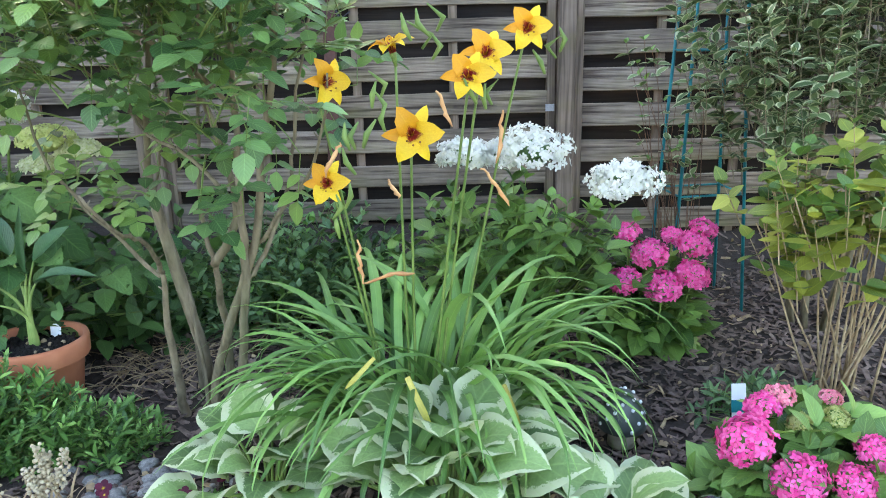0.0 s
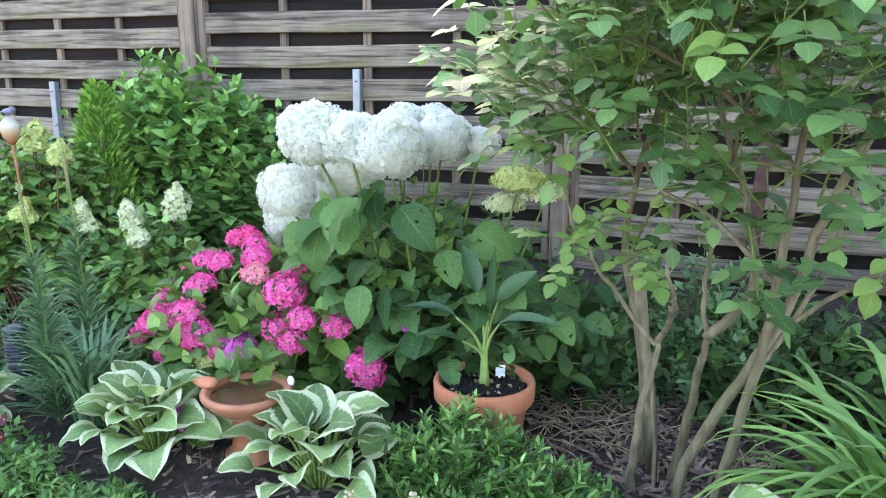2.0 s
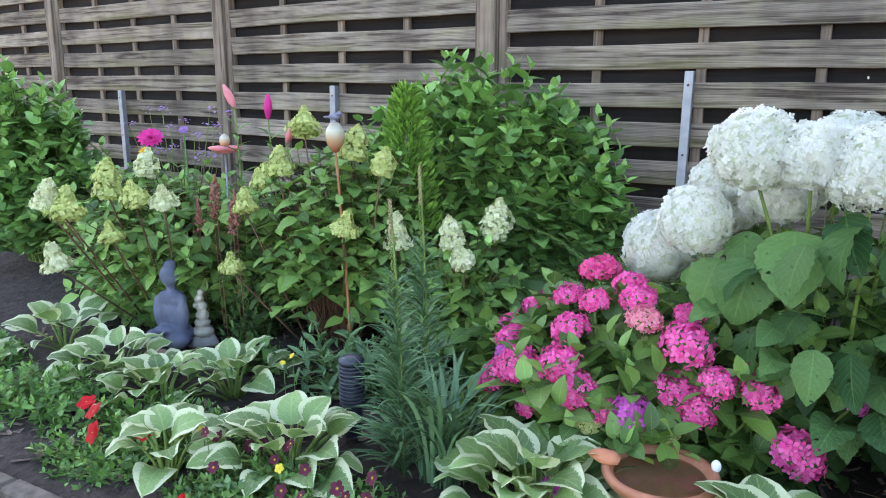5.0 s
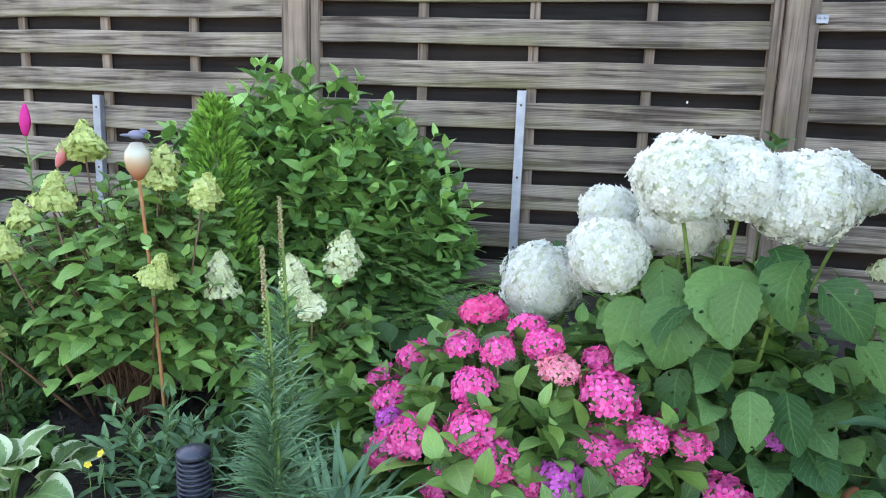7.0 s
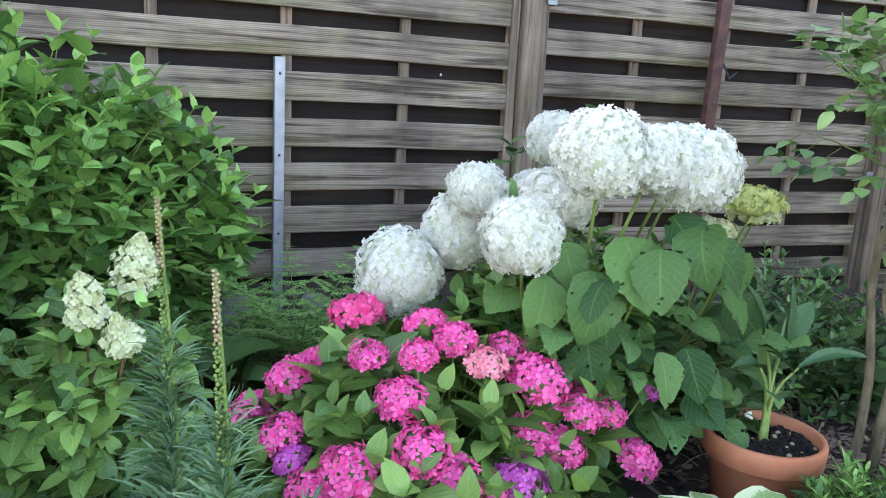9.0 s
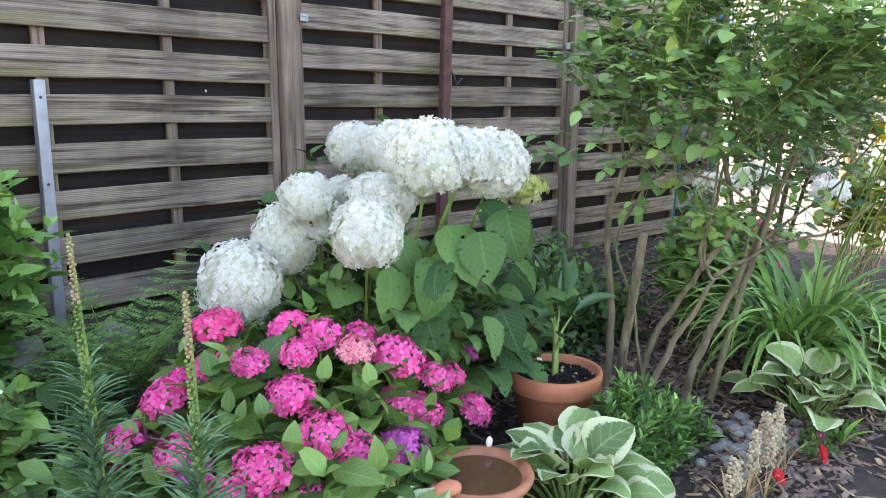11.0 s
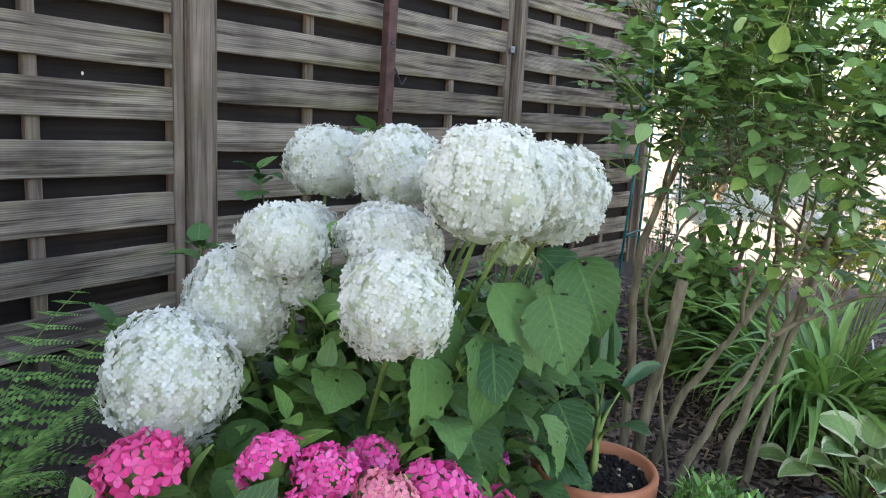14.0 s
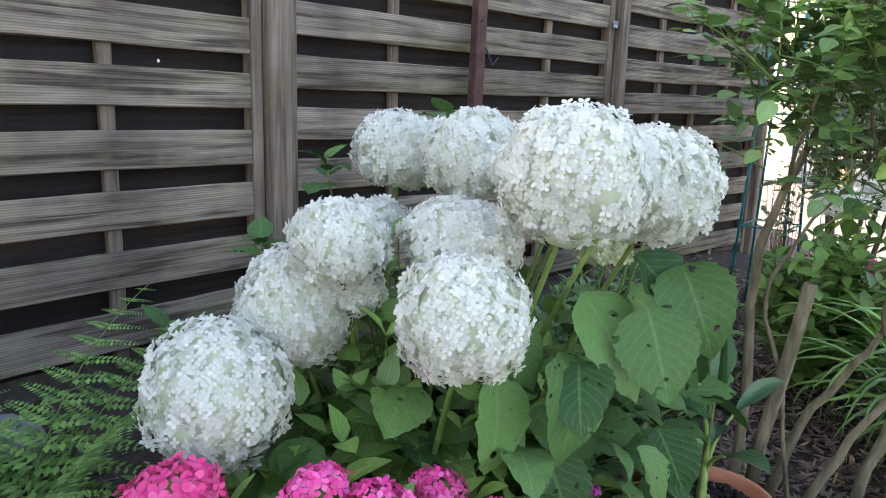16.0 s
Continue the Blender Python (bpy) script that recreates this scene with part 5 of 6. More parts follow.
for k, (dx, dy, h, ax, up_, size, kind_) in enumerate(pd((0.012, 0.0, 0.22, (0.06, 0.02, 1.0), (0, -1, 0), 0.19, 2), (-0.075, -0.03, 0.21, (-1.0, -0.35, 0.3), (0, -0.4, 1), 0.15, 1),
                                                        (0.045, -0.03, 0.20, (1.0, -0.25, 0.2), (0, -0.4, 1), 0.19, 1), (0.03, 0.015, 0.25, (0.75, 0.1, 0.7), (-0.5, -0.7, 0.5), 0.14, 0),
                                                        (-0.03, 0.02, 0.27, (-0.35, 0.15, 0.95), (0.6, -0.7, 0.2), 0.14, 0), (-0.05, -0.05, 0.15, (-0.7, -0.75, 0.35), (0, 0, 1), 0.15, 0))):
    st = Mesh()
    st.tube(curve_pts((0.003 * k - 0.008, 0.004 * (k % 2), 0.0), (dx, dy, h), 0, 9, (-dx * 0.35, -dy * 0.35, 0.02)), 0.0075, 0.0026, 7)
    pt_ = mesh_part("leaf_stalk", st.make("leaf_stalk", [strel_stalk]), strel)
    fr = frame_of(ax, up_)
    m = Matrix([list(fr[q]) + [0] for q in range(3)] + [[0, 0, 0, 1]])
    mesh_part("leaf", STREL_LEAF[kind_], pt_, Matrix.Translation((dx, dy, h)) @ m @ Matrix.Scale(size, 4))
tag = new("plant_label", Mesh().add(box_tpl(0.028, 0.002, 0.05, 0.0008)).make("plant_label", [white_plastic], smooth=False))
tag.matrix_world = pose(-0.945, 2.095, 0.262, -20, 0, 10)
tagged(tag, "blank white plastic plant label stuck in the pot's soil", "plant label")

# ---- bird bath ----
BOWL = (-1.59, 1.80, 0.045)
bath = thing("bird_bath", BOWL, "terracotta bird bath on a round foot, half full of water", "bird bath")
mesh_part("bowl", Mesh().add(lathe([(0.045, 0.145), (0.07, 0.150), (0.105, 0.175), (0.122, 0.195), (0.126, 0.205), (0.122, 0.213), (0.112, 0.214), (0.104, 0.207), (0.095, 0.19), (0.06, 0.172), (0.0, 0.168)], 56)).make("bowl", [terracotta_wet]), bath)
mesh_part("foot", Mesh().add(lathe([(0.07, 0.0), (0.07, 0.02), (0.05, 0.04), (0.043, 0.08), (0.046, 0.13), (0.06, 0.152)], 36)).make("foot", [terracotta_wet]), bath)
water, nt, p, out = node_mat("water")
p.inputs["Base Color"].default_value = (0.35, 0.25, 0.14, 1)
p.inputs["Transmission Weight"].default_value, p.inputs["Roughness"].default_value, p.inputs["IOR"].default_value = 0.85, 0.03, 1.33
mesh_part("water", Mesh().add(lathe([(0.0985, 0.1985), (0.05, 0.1985), (0.001, 0.1985)], 40)).make("water", [water]), bath).visible_shadow = False
lip = Mesh().tube([(-0.088, -0.012, 0.214), (-0.105, -0.015, 0.219), (-0.125, -0.018, 0.224), (-0.142, -0.02, 0.226), (-0.156, -0.022, 0.222)], [0.016, 0.026, 0.025, 0.017, 0.004], 0, 12)
lip.v[-1] = (lip.v[-1] - np.array((0, 0, 0.219))) * np.array((1, 1, 0.55)) + np.array((0, 0, 0.219))
mesh_part("perch_lip", lip.make("perch_lip", [terracotta]), bath, None, "flat terracotta perch lip on the rim")
mesh_part("rim_marker", Mesh().add((BALL[0] * np.array((0.011, 0.006, 0.015)), BALL[1], BALL[2]), (0.105, 0.055, 0.224)).make("rim_marker", [white_plastic]), bath, None, "small white glass drop on the rim")

fallen = new("fallen_leaf", Mesh().add(leaf_tpl(0.5, 5, 0.15, 0.4, "ovate", 0.05, 1, 3), (0, -0.5, 0)).make("fallen_leaf", [yellow_leaf]))
fallen.matrix_world = pose(BOWL[0] - 0.045, BOWL[1] + 0.05, BOWL[2] + 0.2, 4, 6, 70) @ Matrix.Scale(0.045, 4)
tagged(fallen, "yellow-green fallen leaf floating on the bird bath water", "leaf")

# ---- low herbs in front ----
def low_bush(name, base, radii, n, seed, leafs, size, mats, label, cat="plant", pairs=5, sl=0.09, lift=0.5, whorl=2, h0=0.0):
    th = thing(name, base, label, cat)
    bush(th, base, dome_points((base[0], base[1], base[2] + h0), radii, n, seed, -0.05, 0.75), leafs, size, mats, seed=seed, pairs=pairs, shoot_len=sl, stem_r=0.0022, lift=lift, spread=0.8, whorl=whorl, young=0.15)
    return th


low_bush("low_shrub", (-0.97, 1.765, 0.05), (0.25, 0.14, 0.25), 320, 91, LANCE, 0.045, [herb_leaf, hedge_young], "low bushy evergreen with small narrow leaves", pairs=7)
low_bush("low_shrub", (-0.74, 1.78, 0.05), (0.18, 0.14, 0.14), 150, 92, LANCE, 0.045, [herb_leaf, hedge_young], "low bushy evergreen with small narrow leaves", pairs=7)
low_bush("herb", (1.02, 1.72, 0.05), (0.20, 0.12, 0.11), 60, 93, LANCE, 0.055, [blue_herb], "low grey-green leafy herb on bark mulch")
low_bush("herb", (-2.72, 2.20, 0.05), (0.28, 0.2, 0.26), 70, 94, LANCE, 0.075, [blue_herb], "grey-green leafy perennial beside the lantern", pairs=4, sl=0.14)
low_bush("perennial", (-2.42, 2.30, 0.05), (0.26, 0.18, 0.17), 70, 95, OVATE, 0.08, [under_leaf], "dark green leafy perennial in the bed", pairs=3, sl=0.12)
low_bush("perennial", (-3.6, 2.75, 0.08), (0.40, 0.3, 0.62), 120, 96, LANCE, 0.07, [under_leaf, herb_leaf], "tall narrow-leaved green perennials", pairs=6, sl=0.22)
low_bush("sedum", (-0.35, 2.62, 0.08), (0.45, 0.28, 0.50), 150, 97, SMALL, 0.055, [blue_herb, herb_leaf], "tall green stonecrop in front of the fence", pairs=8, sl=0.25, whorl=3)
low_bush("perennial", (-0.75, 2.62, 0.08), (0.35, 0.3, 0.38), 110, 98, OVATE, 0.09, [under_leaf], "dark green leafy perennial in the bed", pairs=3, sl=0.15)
low_bush("primula", (-3.15, 2.18, 0.05), (0.10, 0.09, 0.07), 14, 99, OVATE, 0.075, [hedge_leaf], "small bright green leaf rosette beside the statue", pairs=2, sl=0.03, whorl=3)
low_bush("bedding_plant", (-2.40, 1.56, 0.05), (0.34, 0.15, 0.11), 220, 100, SMALL, 0.034, [herb_leaf], "bedding plants with small dark pansies", pairs=5, sl=0.07)
low_bush("bedding_plant", (-2.95, 1.62, 0.05), (0.32, 0.17, 0.12), 220, 101, SMALL, 0.042, [herb_leaf, hedge_young], "low bedding plants with red flowers", pairs=4, sl=0.06)
low_bush("bedding_plant", (-3.5, 1.6, 0.05), (0.30, 0.2, 0.13), 200, 102, SMALL, 0.042, [herb_leaf, hedge_young], "low bedding plants with red flowers", pairs=4, sl=0.06)
low_bush("bedding_plant", (-0.45, 1.42, 0.05), (0.22, 0.10, 0.07), 50, 103, SMALL, 0.028, [herb_leaf], "low bedding plants with yellow and dark pansies", pairs=4, sl=0.05)

low_bush("bedding_plant", (-4.15, 1.65, 0.05), (0.35, 0.22, 0.14), 160, 104, SMALL, 0.045, [herb_leaf, hedge_young], "low leafy bedding plants by the path", pairs=4, sl=0.06)
low_bush("bedding_plant", (-2.16, 1.50, 0.05), (0.24, 0.12, 0.11), 170, 106, SMALL, 0.032, [herb_leaf], "bedding plants with small dark pansies", pairs=5, sl=0.06)
low_bush("bedding_plant", (-2.52, 1.44, 0.05), (0.20, 0.10, 0.10), 130, 107, SMALL, 0.034, [herb_leaf, blue_herb], "low leafy bedding plants by the kerb", pairs=5, sl=0.06)
low_bush("bedding_plant", (-1.85, 1.46, 0.05), (0.22, 0.10, 0.07), 110, 108, LANCE, 0.036, [herb_leaf], "low green bedding plants beside a hosta", pairs=5, sl=0.05)
low_bush("bedding_plant", (-3.0, 1.42, 0.05), (0.22, 0.10, 0.08), 100, 105, SMALL, 0.035, [herb_leaf, hedge_young], "low leafy bedding plants by the kerb", pairs=4, sl=0.05)

FIVE = floret_tpl(5, 0.25, 1.05)


def small_flowers(name, spots, size, mats, label, cat, seed, face=(0, -0.7, 0.7)):
    rg = random.Random(seed)
    for (x, y, z) in spots:
        g = Mesh()
        n = np.array(face) + np.array([rg.uniform(-0.4, 0.4) for _ in range(3)])
        g.add(FIVE, (0, 0, 0), frame_of(np.cross(n, (1, 0.2, 0.1)), n), size * rg.uniform(0.8, 1.2), 0)
        if size > 0.03:
            g.add(FIVE, n / np.linalg.norm(n) * size * 0.12, frame_of(np.cross(n, (0.4, 1, 0.1)), n), size * 0.72, 0)
        g.add(BALL, (0, 0, 0), None, size * 0.14, 1)
        gz = ground_z(x, y) - z
        g.tube([(0, 0.01, gz), (0, 0.003, -0.003)], 0.0014, 0.0009, 4, 2)
        o = new(name, g.make(name, mats))
        o.location = (x, y, z)
        tagged(o, label, cat, name + "s")


small_flowers("red_flower", pd((-0.84, 1.40, 0.10), (-0.60, 1.36, 0.09), (-2.55, 1.33, 0.13), (-2.43, 1.30, 0.12), (-3.19, 1.54, 0.15), (-2.89, 1.50, 0.15), (-3.02, 1.44, 0.14), (-3.10, 1.50, 0.16)), 0.0305, [red_petal, yellow_petal, stem_green], "bright red single flower in the bed", "flower", 7)
rgz = random.Random(8)
small_flowers("pansy", [(-2.42 + rgz.uniform(-0.28, 0.28), 1.54 + rgz.uniform(-0.1, 0.08), 0.17 + rgz.uniform(-0.03, 0.05)) for _ in range(16)] + [(-0.45 + rgz.uniform(-0.2, 0.2), 1.42 + rgz.uniform(-0.06, 0.06), 0.13) for _ in range(6)], 0.016, [pansy_petal, yellow_petal, stem_green], "small dark maroon and yellow pansy", "flower", 9)
small_flowers("yellow_flower", [(-2.6 + rgz.uniform(-0.25, 0.25), 1.56 + rgz.uniform(-0.1, 0.1), 0.18) for _ in range(6)] + [(-2.75, 1.9, 0.24), (-2.73, 1.92, 0.26)], 0.011, [yellow_petal, green_floret, stem_green], "tiny yellow flower in the bed", "flower", 10)

# ---- liatris, grass and ferns ----
NARROW = leaf_tpl(0.07, 4, 0.5, 0.9, "lance")


def liatris(base, top, seed, label):
    th = thing("blazing_star", base, label, "perennial", "blazing stars")
    rg = random.Random(seed)
    b, t = np.array(base), np.array(top)
    st, fo, sp = Mesh(), Mesh(), Mesh()
    st.tube(curve_pts(b, t, 0, 8, (0.01, 0.0, 0)), 0.004, 0.0025, 6)
    h = t[2] - b[2]
    for i in range(420):
        s = rg.random() * 0.72
        a = rg.uniform(0, 6.28)
        ln = 0.19 * (1 - s * 0.9) * rg.uniform(0.6, 1.1)
        fo.add(NARROW, b + (t - b) * s, frame_of((math.cos(a), math.sin(a), rg.uniform(0.3, 0.9)), (0, 0, 1)), ln)
    for i in range(110):
        s = 0.62 + 0.38 * (i / 110) ** 0.85
        a = i * 2.4
        r = 0.0062 * (1.5 - s) * (1 + 0.3 * math.sin(i))
        sp.add(BALL, b + (t - b) * s + np.array((r * math.cos(a), r * math.sin(a), 0)), None, 0.0036 * (1.4 - s * 0.7), 0 if s < 0.86 else 1)
    mesh_part("stalk", st.make("stalk", [stem_green], origin=base), th)
    o = mesh_part("foliage", fo.make("foliage", [grass_blade], origin=base), th)
    o["kind"] = "stuff"
    mesh_part("flower_spike", sp.make("flower_spike", [stem_green, dry_stalk], origin=base), th, None, "knobbly green-brown bud spike")
    return th


liatris((-2.31, 2.02, 0.05), (-2.33, 2.013, 0.86), 1, "tall blazing star with narrow leaves and a bud spike")
liatris((-2.25, 1.80, 0.05), (-2.267, 1.772, 0.80), 2, "blazing star with narrow blue-green leaves and a bud spike")
tuft = thing("grass_tuft", (-2.15, 1.84, 0.05), "loose tuft of long blue-green grass blades", "grass")
g = Mesh()
rgt = random.Random(5)
for i in range(90):
    a = rgt.uniform(0, 6.28)
    g.add(leaf_tpl(0.035, 8, 0.4, rgt.uniform(0.6, 1.9), "strap"), (-2.15 + 0.06 * rgt.uniform(-1, 1), 1.84 + 0.05 * rgt.uniform(-1, 1), 0.05), frame_of((math.cos(a) * 0.5, math.sin(a) * 0.5, 1), (-math.cos(a), -math.sin(a), 0.4)), rgt.uniform(0.22, 0.42))
o = mesh_part("blades", g.make("blades", [grass_blade], origin=tuft.location), tuft)
o["kind"] = "stuff"


def pinna_tpl(n=11):
    """One side branch of a frond: a thin rib with paired, blunt leaflets that shorten to the tip."""
    let = leaf_tpl(0.62, 2, 0.1, 0.3, "ovate")
    vs, fs, uvs, at = [], [], [], 0
    for q in range(n):
        s = (q + 0.4) / n
        size = 0.16 * (1 - s) ** 0.7 + 0.02
        for sg in (-1, 1):
            fr = np.array(frame_of((sg, 0.45, -0.08), (0, 0, 1)))
            vs.append((let[0] * size) @ fr.T + np.array((0, s, -0.12 * s * s)))
            fs += [tuple(v + at for v in f) for f in let[1]]
            uvs.append(let[2])
            at += len(let[0])
    return np.concatenate(vs), fs, np.concatenate(uvs)


PINNA = pinna_tpl()


def fern(base, n, seed, size=0.36):
    th = thing("fern", base, "green fern with arching feathery fronds by the fence", "fern", "ferns")
    rg = random.Random(seed)
    for i in range(n):
        a = i * 6.283 / n + rg.uniform(-0.3, 0.3)
        g = Mesh()
        ln = size * rg.uniform(0.8, 1.1)
        out = np.array((math.cos(a), math.sin(a), 0))
        pts, ang, p = [], rg.uniform(1.2, 1.5), np.zeros(3)
        for k in range(18):
            pts.append(p.copy())
            p = p + (out * math.cos(ang) + np.array((0, 0, math.sin(ang)))) * ln / 17
            ang -= 0.072
        g.tube(pts, 0.0025, 0.0008, 4, 1, False)
        side = np.array((-out[1], out[0], 0))
        for k in range(3, 18):
            s = k / 17
            w = ln * (0.34 * min(1, s / 0.28) ** 0.6 * (1 - s) ** 0.85 + 0.012)
            d = pts[k] - pts[k - 1]
            d /= np.linalg.norm(d)
            for sg in (-1, 1):
                ax = side * sg + d * 0.35 + np.array((0, 0, -0.12))
                ax /= np.linalg.norm(ax)
                g.add(PINNA, pts[k], frame_of(ax, (0, 0, 1), 0.25 * sg), w)
        mesh_part("frond", g.make("frond", [fern_leaf, stem_green]), th)
    return th


fern((-2.17, 2.86, 0.12), 7, 1, 0.56)
fern((-1.94, 2.84, 0.14), 9, 2, 0.66)
fern((-2.40, 2.84, 0.14), 6, 3, 0.46)

# dark plain-leaved plant before the ferns
dark = thing("broad_leaf_plant", (-2.20, 2.64, 0.05), "dark green plant with broad rounded leaves before the ferns", "plant")
ROUND_ME = [Mesh().add(leaf_tpl(0.82, 9, 0.3, 0.9, "heart", 0.05, 2, s)).make("leaf", [under_leaf]) for s in range(3)]
rgk = random.Random(77)
for k in range(20):
    a = k * 2.4
    h = 0.12 + 0.16 * (1 - k / 20)
    q = 0.05 + 0.10 * k / 20
    pos = (q * math.cos(a), q * math.sin(a), h)
    stk = Mesh().tube(curve_pts((0.01 * math.cos(a), 0.01 * math.sin(a), 0.0), pos, 0, 5), 0.005, 0.003, 5)
    pet = mesh_part("leaf_stalk", stk.make("leaf_stalk", [stem_green]), dark)
    fr = frame_of((math.cos(a), math.sin(a) - 0.2, 0.5 - 0.5 * k / 20), (-0.5 * math.cos(a), -0.5 * math.sin(a), 1))
    mesh_part("leaf", ROUND_ME[k % 3], pet, Matrix.Translation(pos) @ Matrix([list(fr[r]) + [0] for r in range(3)] + [[0, 0, 0, 1]]) @ Matrix.Scale(rgk.uniform(0.10, 0.14), 4))

# ---- statues, lantern and garden ornaments ----
def blob(parts):
    """One closed shape from overlapping rounded lumps."""
    g = Mesh()
    big = ball_tpl(10, 16)
    for (x, y, z, a, b, c) in parts:
        g.add((big[0] * np.array((a, b, c)), big[1], big[2]), (x, y, z))
    return g


statue = new("statue", blob([(0, 0, 0.05, 0.075, 0.06, 0.05), (-0.045, -0.035, 0.04, 0.05, 0.045, 0.032), (0.045, -0.035, 0.04, 0.05, 0.045, 0.032), (0, 0.0, 0.13, 0.052, 0.04, 0.075), (0, 0.0, 0.18, 0.062, 0.036, 0.035),
                             (-0.06, -0.01, 0.13, 0.018, 0.02, 0.06), (0.06, -0.01, 0.13, 0.018, 0.02, 0.06), (0, -0.045, 0.075, 0.045, 0.025, 0.016), (0, -0.002, 0.225, 0.017, 0.017, 0.025), (0, -0.008, 0.268, 0.031, 0.033, 0.04),
                             (0, 0.002, 0.305, 0.022, 0.022, 0.018), (-0.03, 0, 0.262, 0.006, 0.01, 0.018), (0.03, 0, 0.262, 0.006, 0.01, 0.018)]).make("statue", [blue_stone]))
statue.matrix_world = pose(-3.575, 2.19, 0.05, 0, 0, 4) @ Matrix.Scale(1.09, 4)
tagged(statue, "weathered blue-grey cast-stone seated meditating statue", "statue")
fig = new("statue", blob([(0, 0, 0.02, 0.05, 0.05, 0.028), (0, 0, 0.06, 0.036, 0.036, 0.02), (0.004, -0.004, 0.095, 0.030, 0.030, 0.026), (0, 0, 0.135, 0.027, 0.026, 0.024), (-0.006, -0.006, 0.17, 0.022, 0.022, 0.022), (0, 0, 0.20, 0.014, 0.014, 0.014), (0.02, -0.015, 0.11, 0.012, 0.012, 0.016), (-0.024, -0.01, 0.14, 0.011, 0.011, 0.014)]).make("statue", [pale_stone]))
fig.matrix_world = pose(-3.50, 2.265, 0.085, 0, 0, 20) @ Matrix.Scale(0.9, 4)
for st_, vox in ((statue, 0.0045), (fig, 0.004)):
    fuse = st_.modifiers.new("fuse", "REMESH")
    fuse.mode, fuse.voxel_size, fuse.use_smooth_shade = "VOXEL", vox, True
    soft_ = st_.modifiers.new("soften", "SMOOTH")
    soft_.iterations, soft_.factor = 3, 0.5
tagged(fig, "small pale weathered stone figure standing on a rock", "statue")


def rock(name, pos, size, mat, seed, label, cat="stone", group=""):
    rg = random.Random(seed)
    v, f, uv = ball_tpl(8, 12)
    v = v.copy()
    for i in range(len(v)):
        n_ = noise.noise(Vector(v[i] * 1.7) + Vector((seed * 5.3, 0, 0)))
        v[i] *= 1 + 0.3 * n_
    v = np.clip(v, (-0.92, -0.92, -0.85), (0.9, 0.93, 0.85)) * np.array(size)
    o = new(name, Mesh().add((v, f, uv)).make(name, [mat]))
    o.matrix_world = pose(*pos, 0, 0, rg.uniform(0, 360))
    return tagged(o, label, cat, group)


rock("rock", (-3.50, 2.265, 0.045), (0.065, 0.06, 0.06), stone_grey, 1, "rough grey-brown rock under a small figure")
rock("rock", (-3.52, 2.05, 0.06), (0.06, 0.05, 0.03), plain_mat("reddish_stone", (0.42, 0.22, 0.16), (0.55, 0.40, 0.33), 15.0, 0.8, 0.3, 0.004), 2, "flat pinkish stone among hosta leaves")
rock("rock", (-2.10, 3.12, 0.30), (0.12, 0.08, 0.09), stone_grey, 3, "pale grey rubble stone at the foot of the fence", group="rubble stones")
rock("rock", (-1.82, 3.15, 0.29), (0.09, 0.07, 0.07), stone_grey, 4, "pale grey rubble stone at the foot of the fence", group="rubble stones")
rock("rock", (-2.40, 3.15, 0.29), (0.10, 0.07, 0.07), stone_grey, 6, "pale grey rubble stone at the foot of the fence", group="rubble stones")

lan = thing("lantern", (-2.49, 1.90, 0.07), "small black ribbed solar lantern standing in the bed", "lantern")
mesh_part("core", Mesh().add(lathe([(0.0, 0.0), (0.028, 0.0), (0.030, 0.06), (0.026, 0.21), (0.0, 0.215)], 24)).make("core", [black_plastic]), lan)
rib = Mesh().add(lathe([(0.033, -0.004), (0.037, 0.0), (0.033, 0.004), (0.029, 0.0)], 24)).make("ring", [black_plastic])
for k in range(11):
    mesh_part("ring", rib, lan, Matrix.Translation((0, 0, 0.10 + 0.0115 * k)) @ Matrix.Scale(1.0 + 0.05 * math.sin(k * 0.3), 4))
mesh_part("cap", Mesh().add(lathe([(0.032, 0.222), (0.038, 0.226), (0.036, 0.236), (0.014, 0.246), (0.0, 0.247)], 24)).make("cap", [black_plastic]), lan)

gl = thing("garden_stake", (-2.79, 2.30, 0.05), "rusty garden stake with a glazed bulb and a small bird", "garden ornament")
mesh_part("rod", Mesh().tube(curve_pts((0, 0, 0), (-0.055, 0.01, 0.79), 0, 8, (0.006, 0, 0)), 0.005, 0.005, 8).make("rod", [plain_mat("rusty_rod", (0.28, 0.11, 0.04), (0.42, 0.20, 0.08), 30.0, 0.7)]), gl)
gm, nt, p, out = node_mat("glazed_bulb")
tcn = nt.nodes.new("ShaderNodeTexCoord")
sepn = nt.nodes.new("ShaderNodeSeparateXYZ")
nt.links.new(tcn.outputs["Generated"], sepn.inputs[0])
nt.links.new(ramp(nt, sepn.outputs[2], [(0.05, (0.38, 0.09, 0.04)), (0.4, (0.45, 0.27, 0.15)), (0.75, (0.45, 0.44, 0.33)), (1.0, (0.30, 0.26, 0.20))]), p.inputs["Base Color"])
p.inputs["Roughness"].default_value = 0.2
mesh_part("bulb", Mesh().add(lathe([(0.0, -0.05), (0.012, -0.045), (0.028, -0.02), (0.034, 0.006), (0.031, 0.028), (0.02, 0.045), (0.015, 0.052), (0.0, 0.054)], 24)).make("bulb", [gm]), gl, Matrix.Translation((-0.058, 0.012, 0.84)))
bd = blob([(0, 0, 0, 0.024, 0.012, 0.012), (0.02, 0, 0.009, 0.010, 0.009, 0.009), (-0.03, 0, -0.002, 0.018, 0.007, 0.004)])
bd.tube([(0.028, 0, 0.009), (0.04, 0, 0.007)], 0.003, 0.0005, 5)
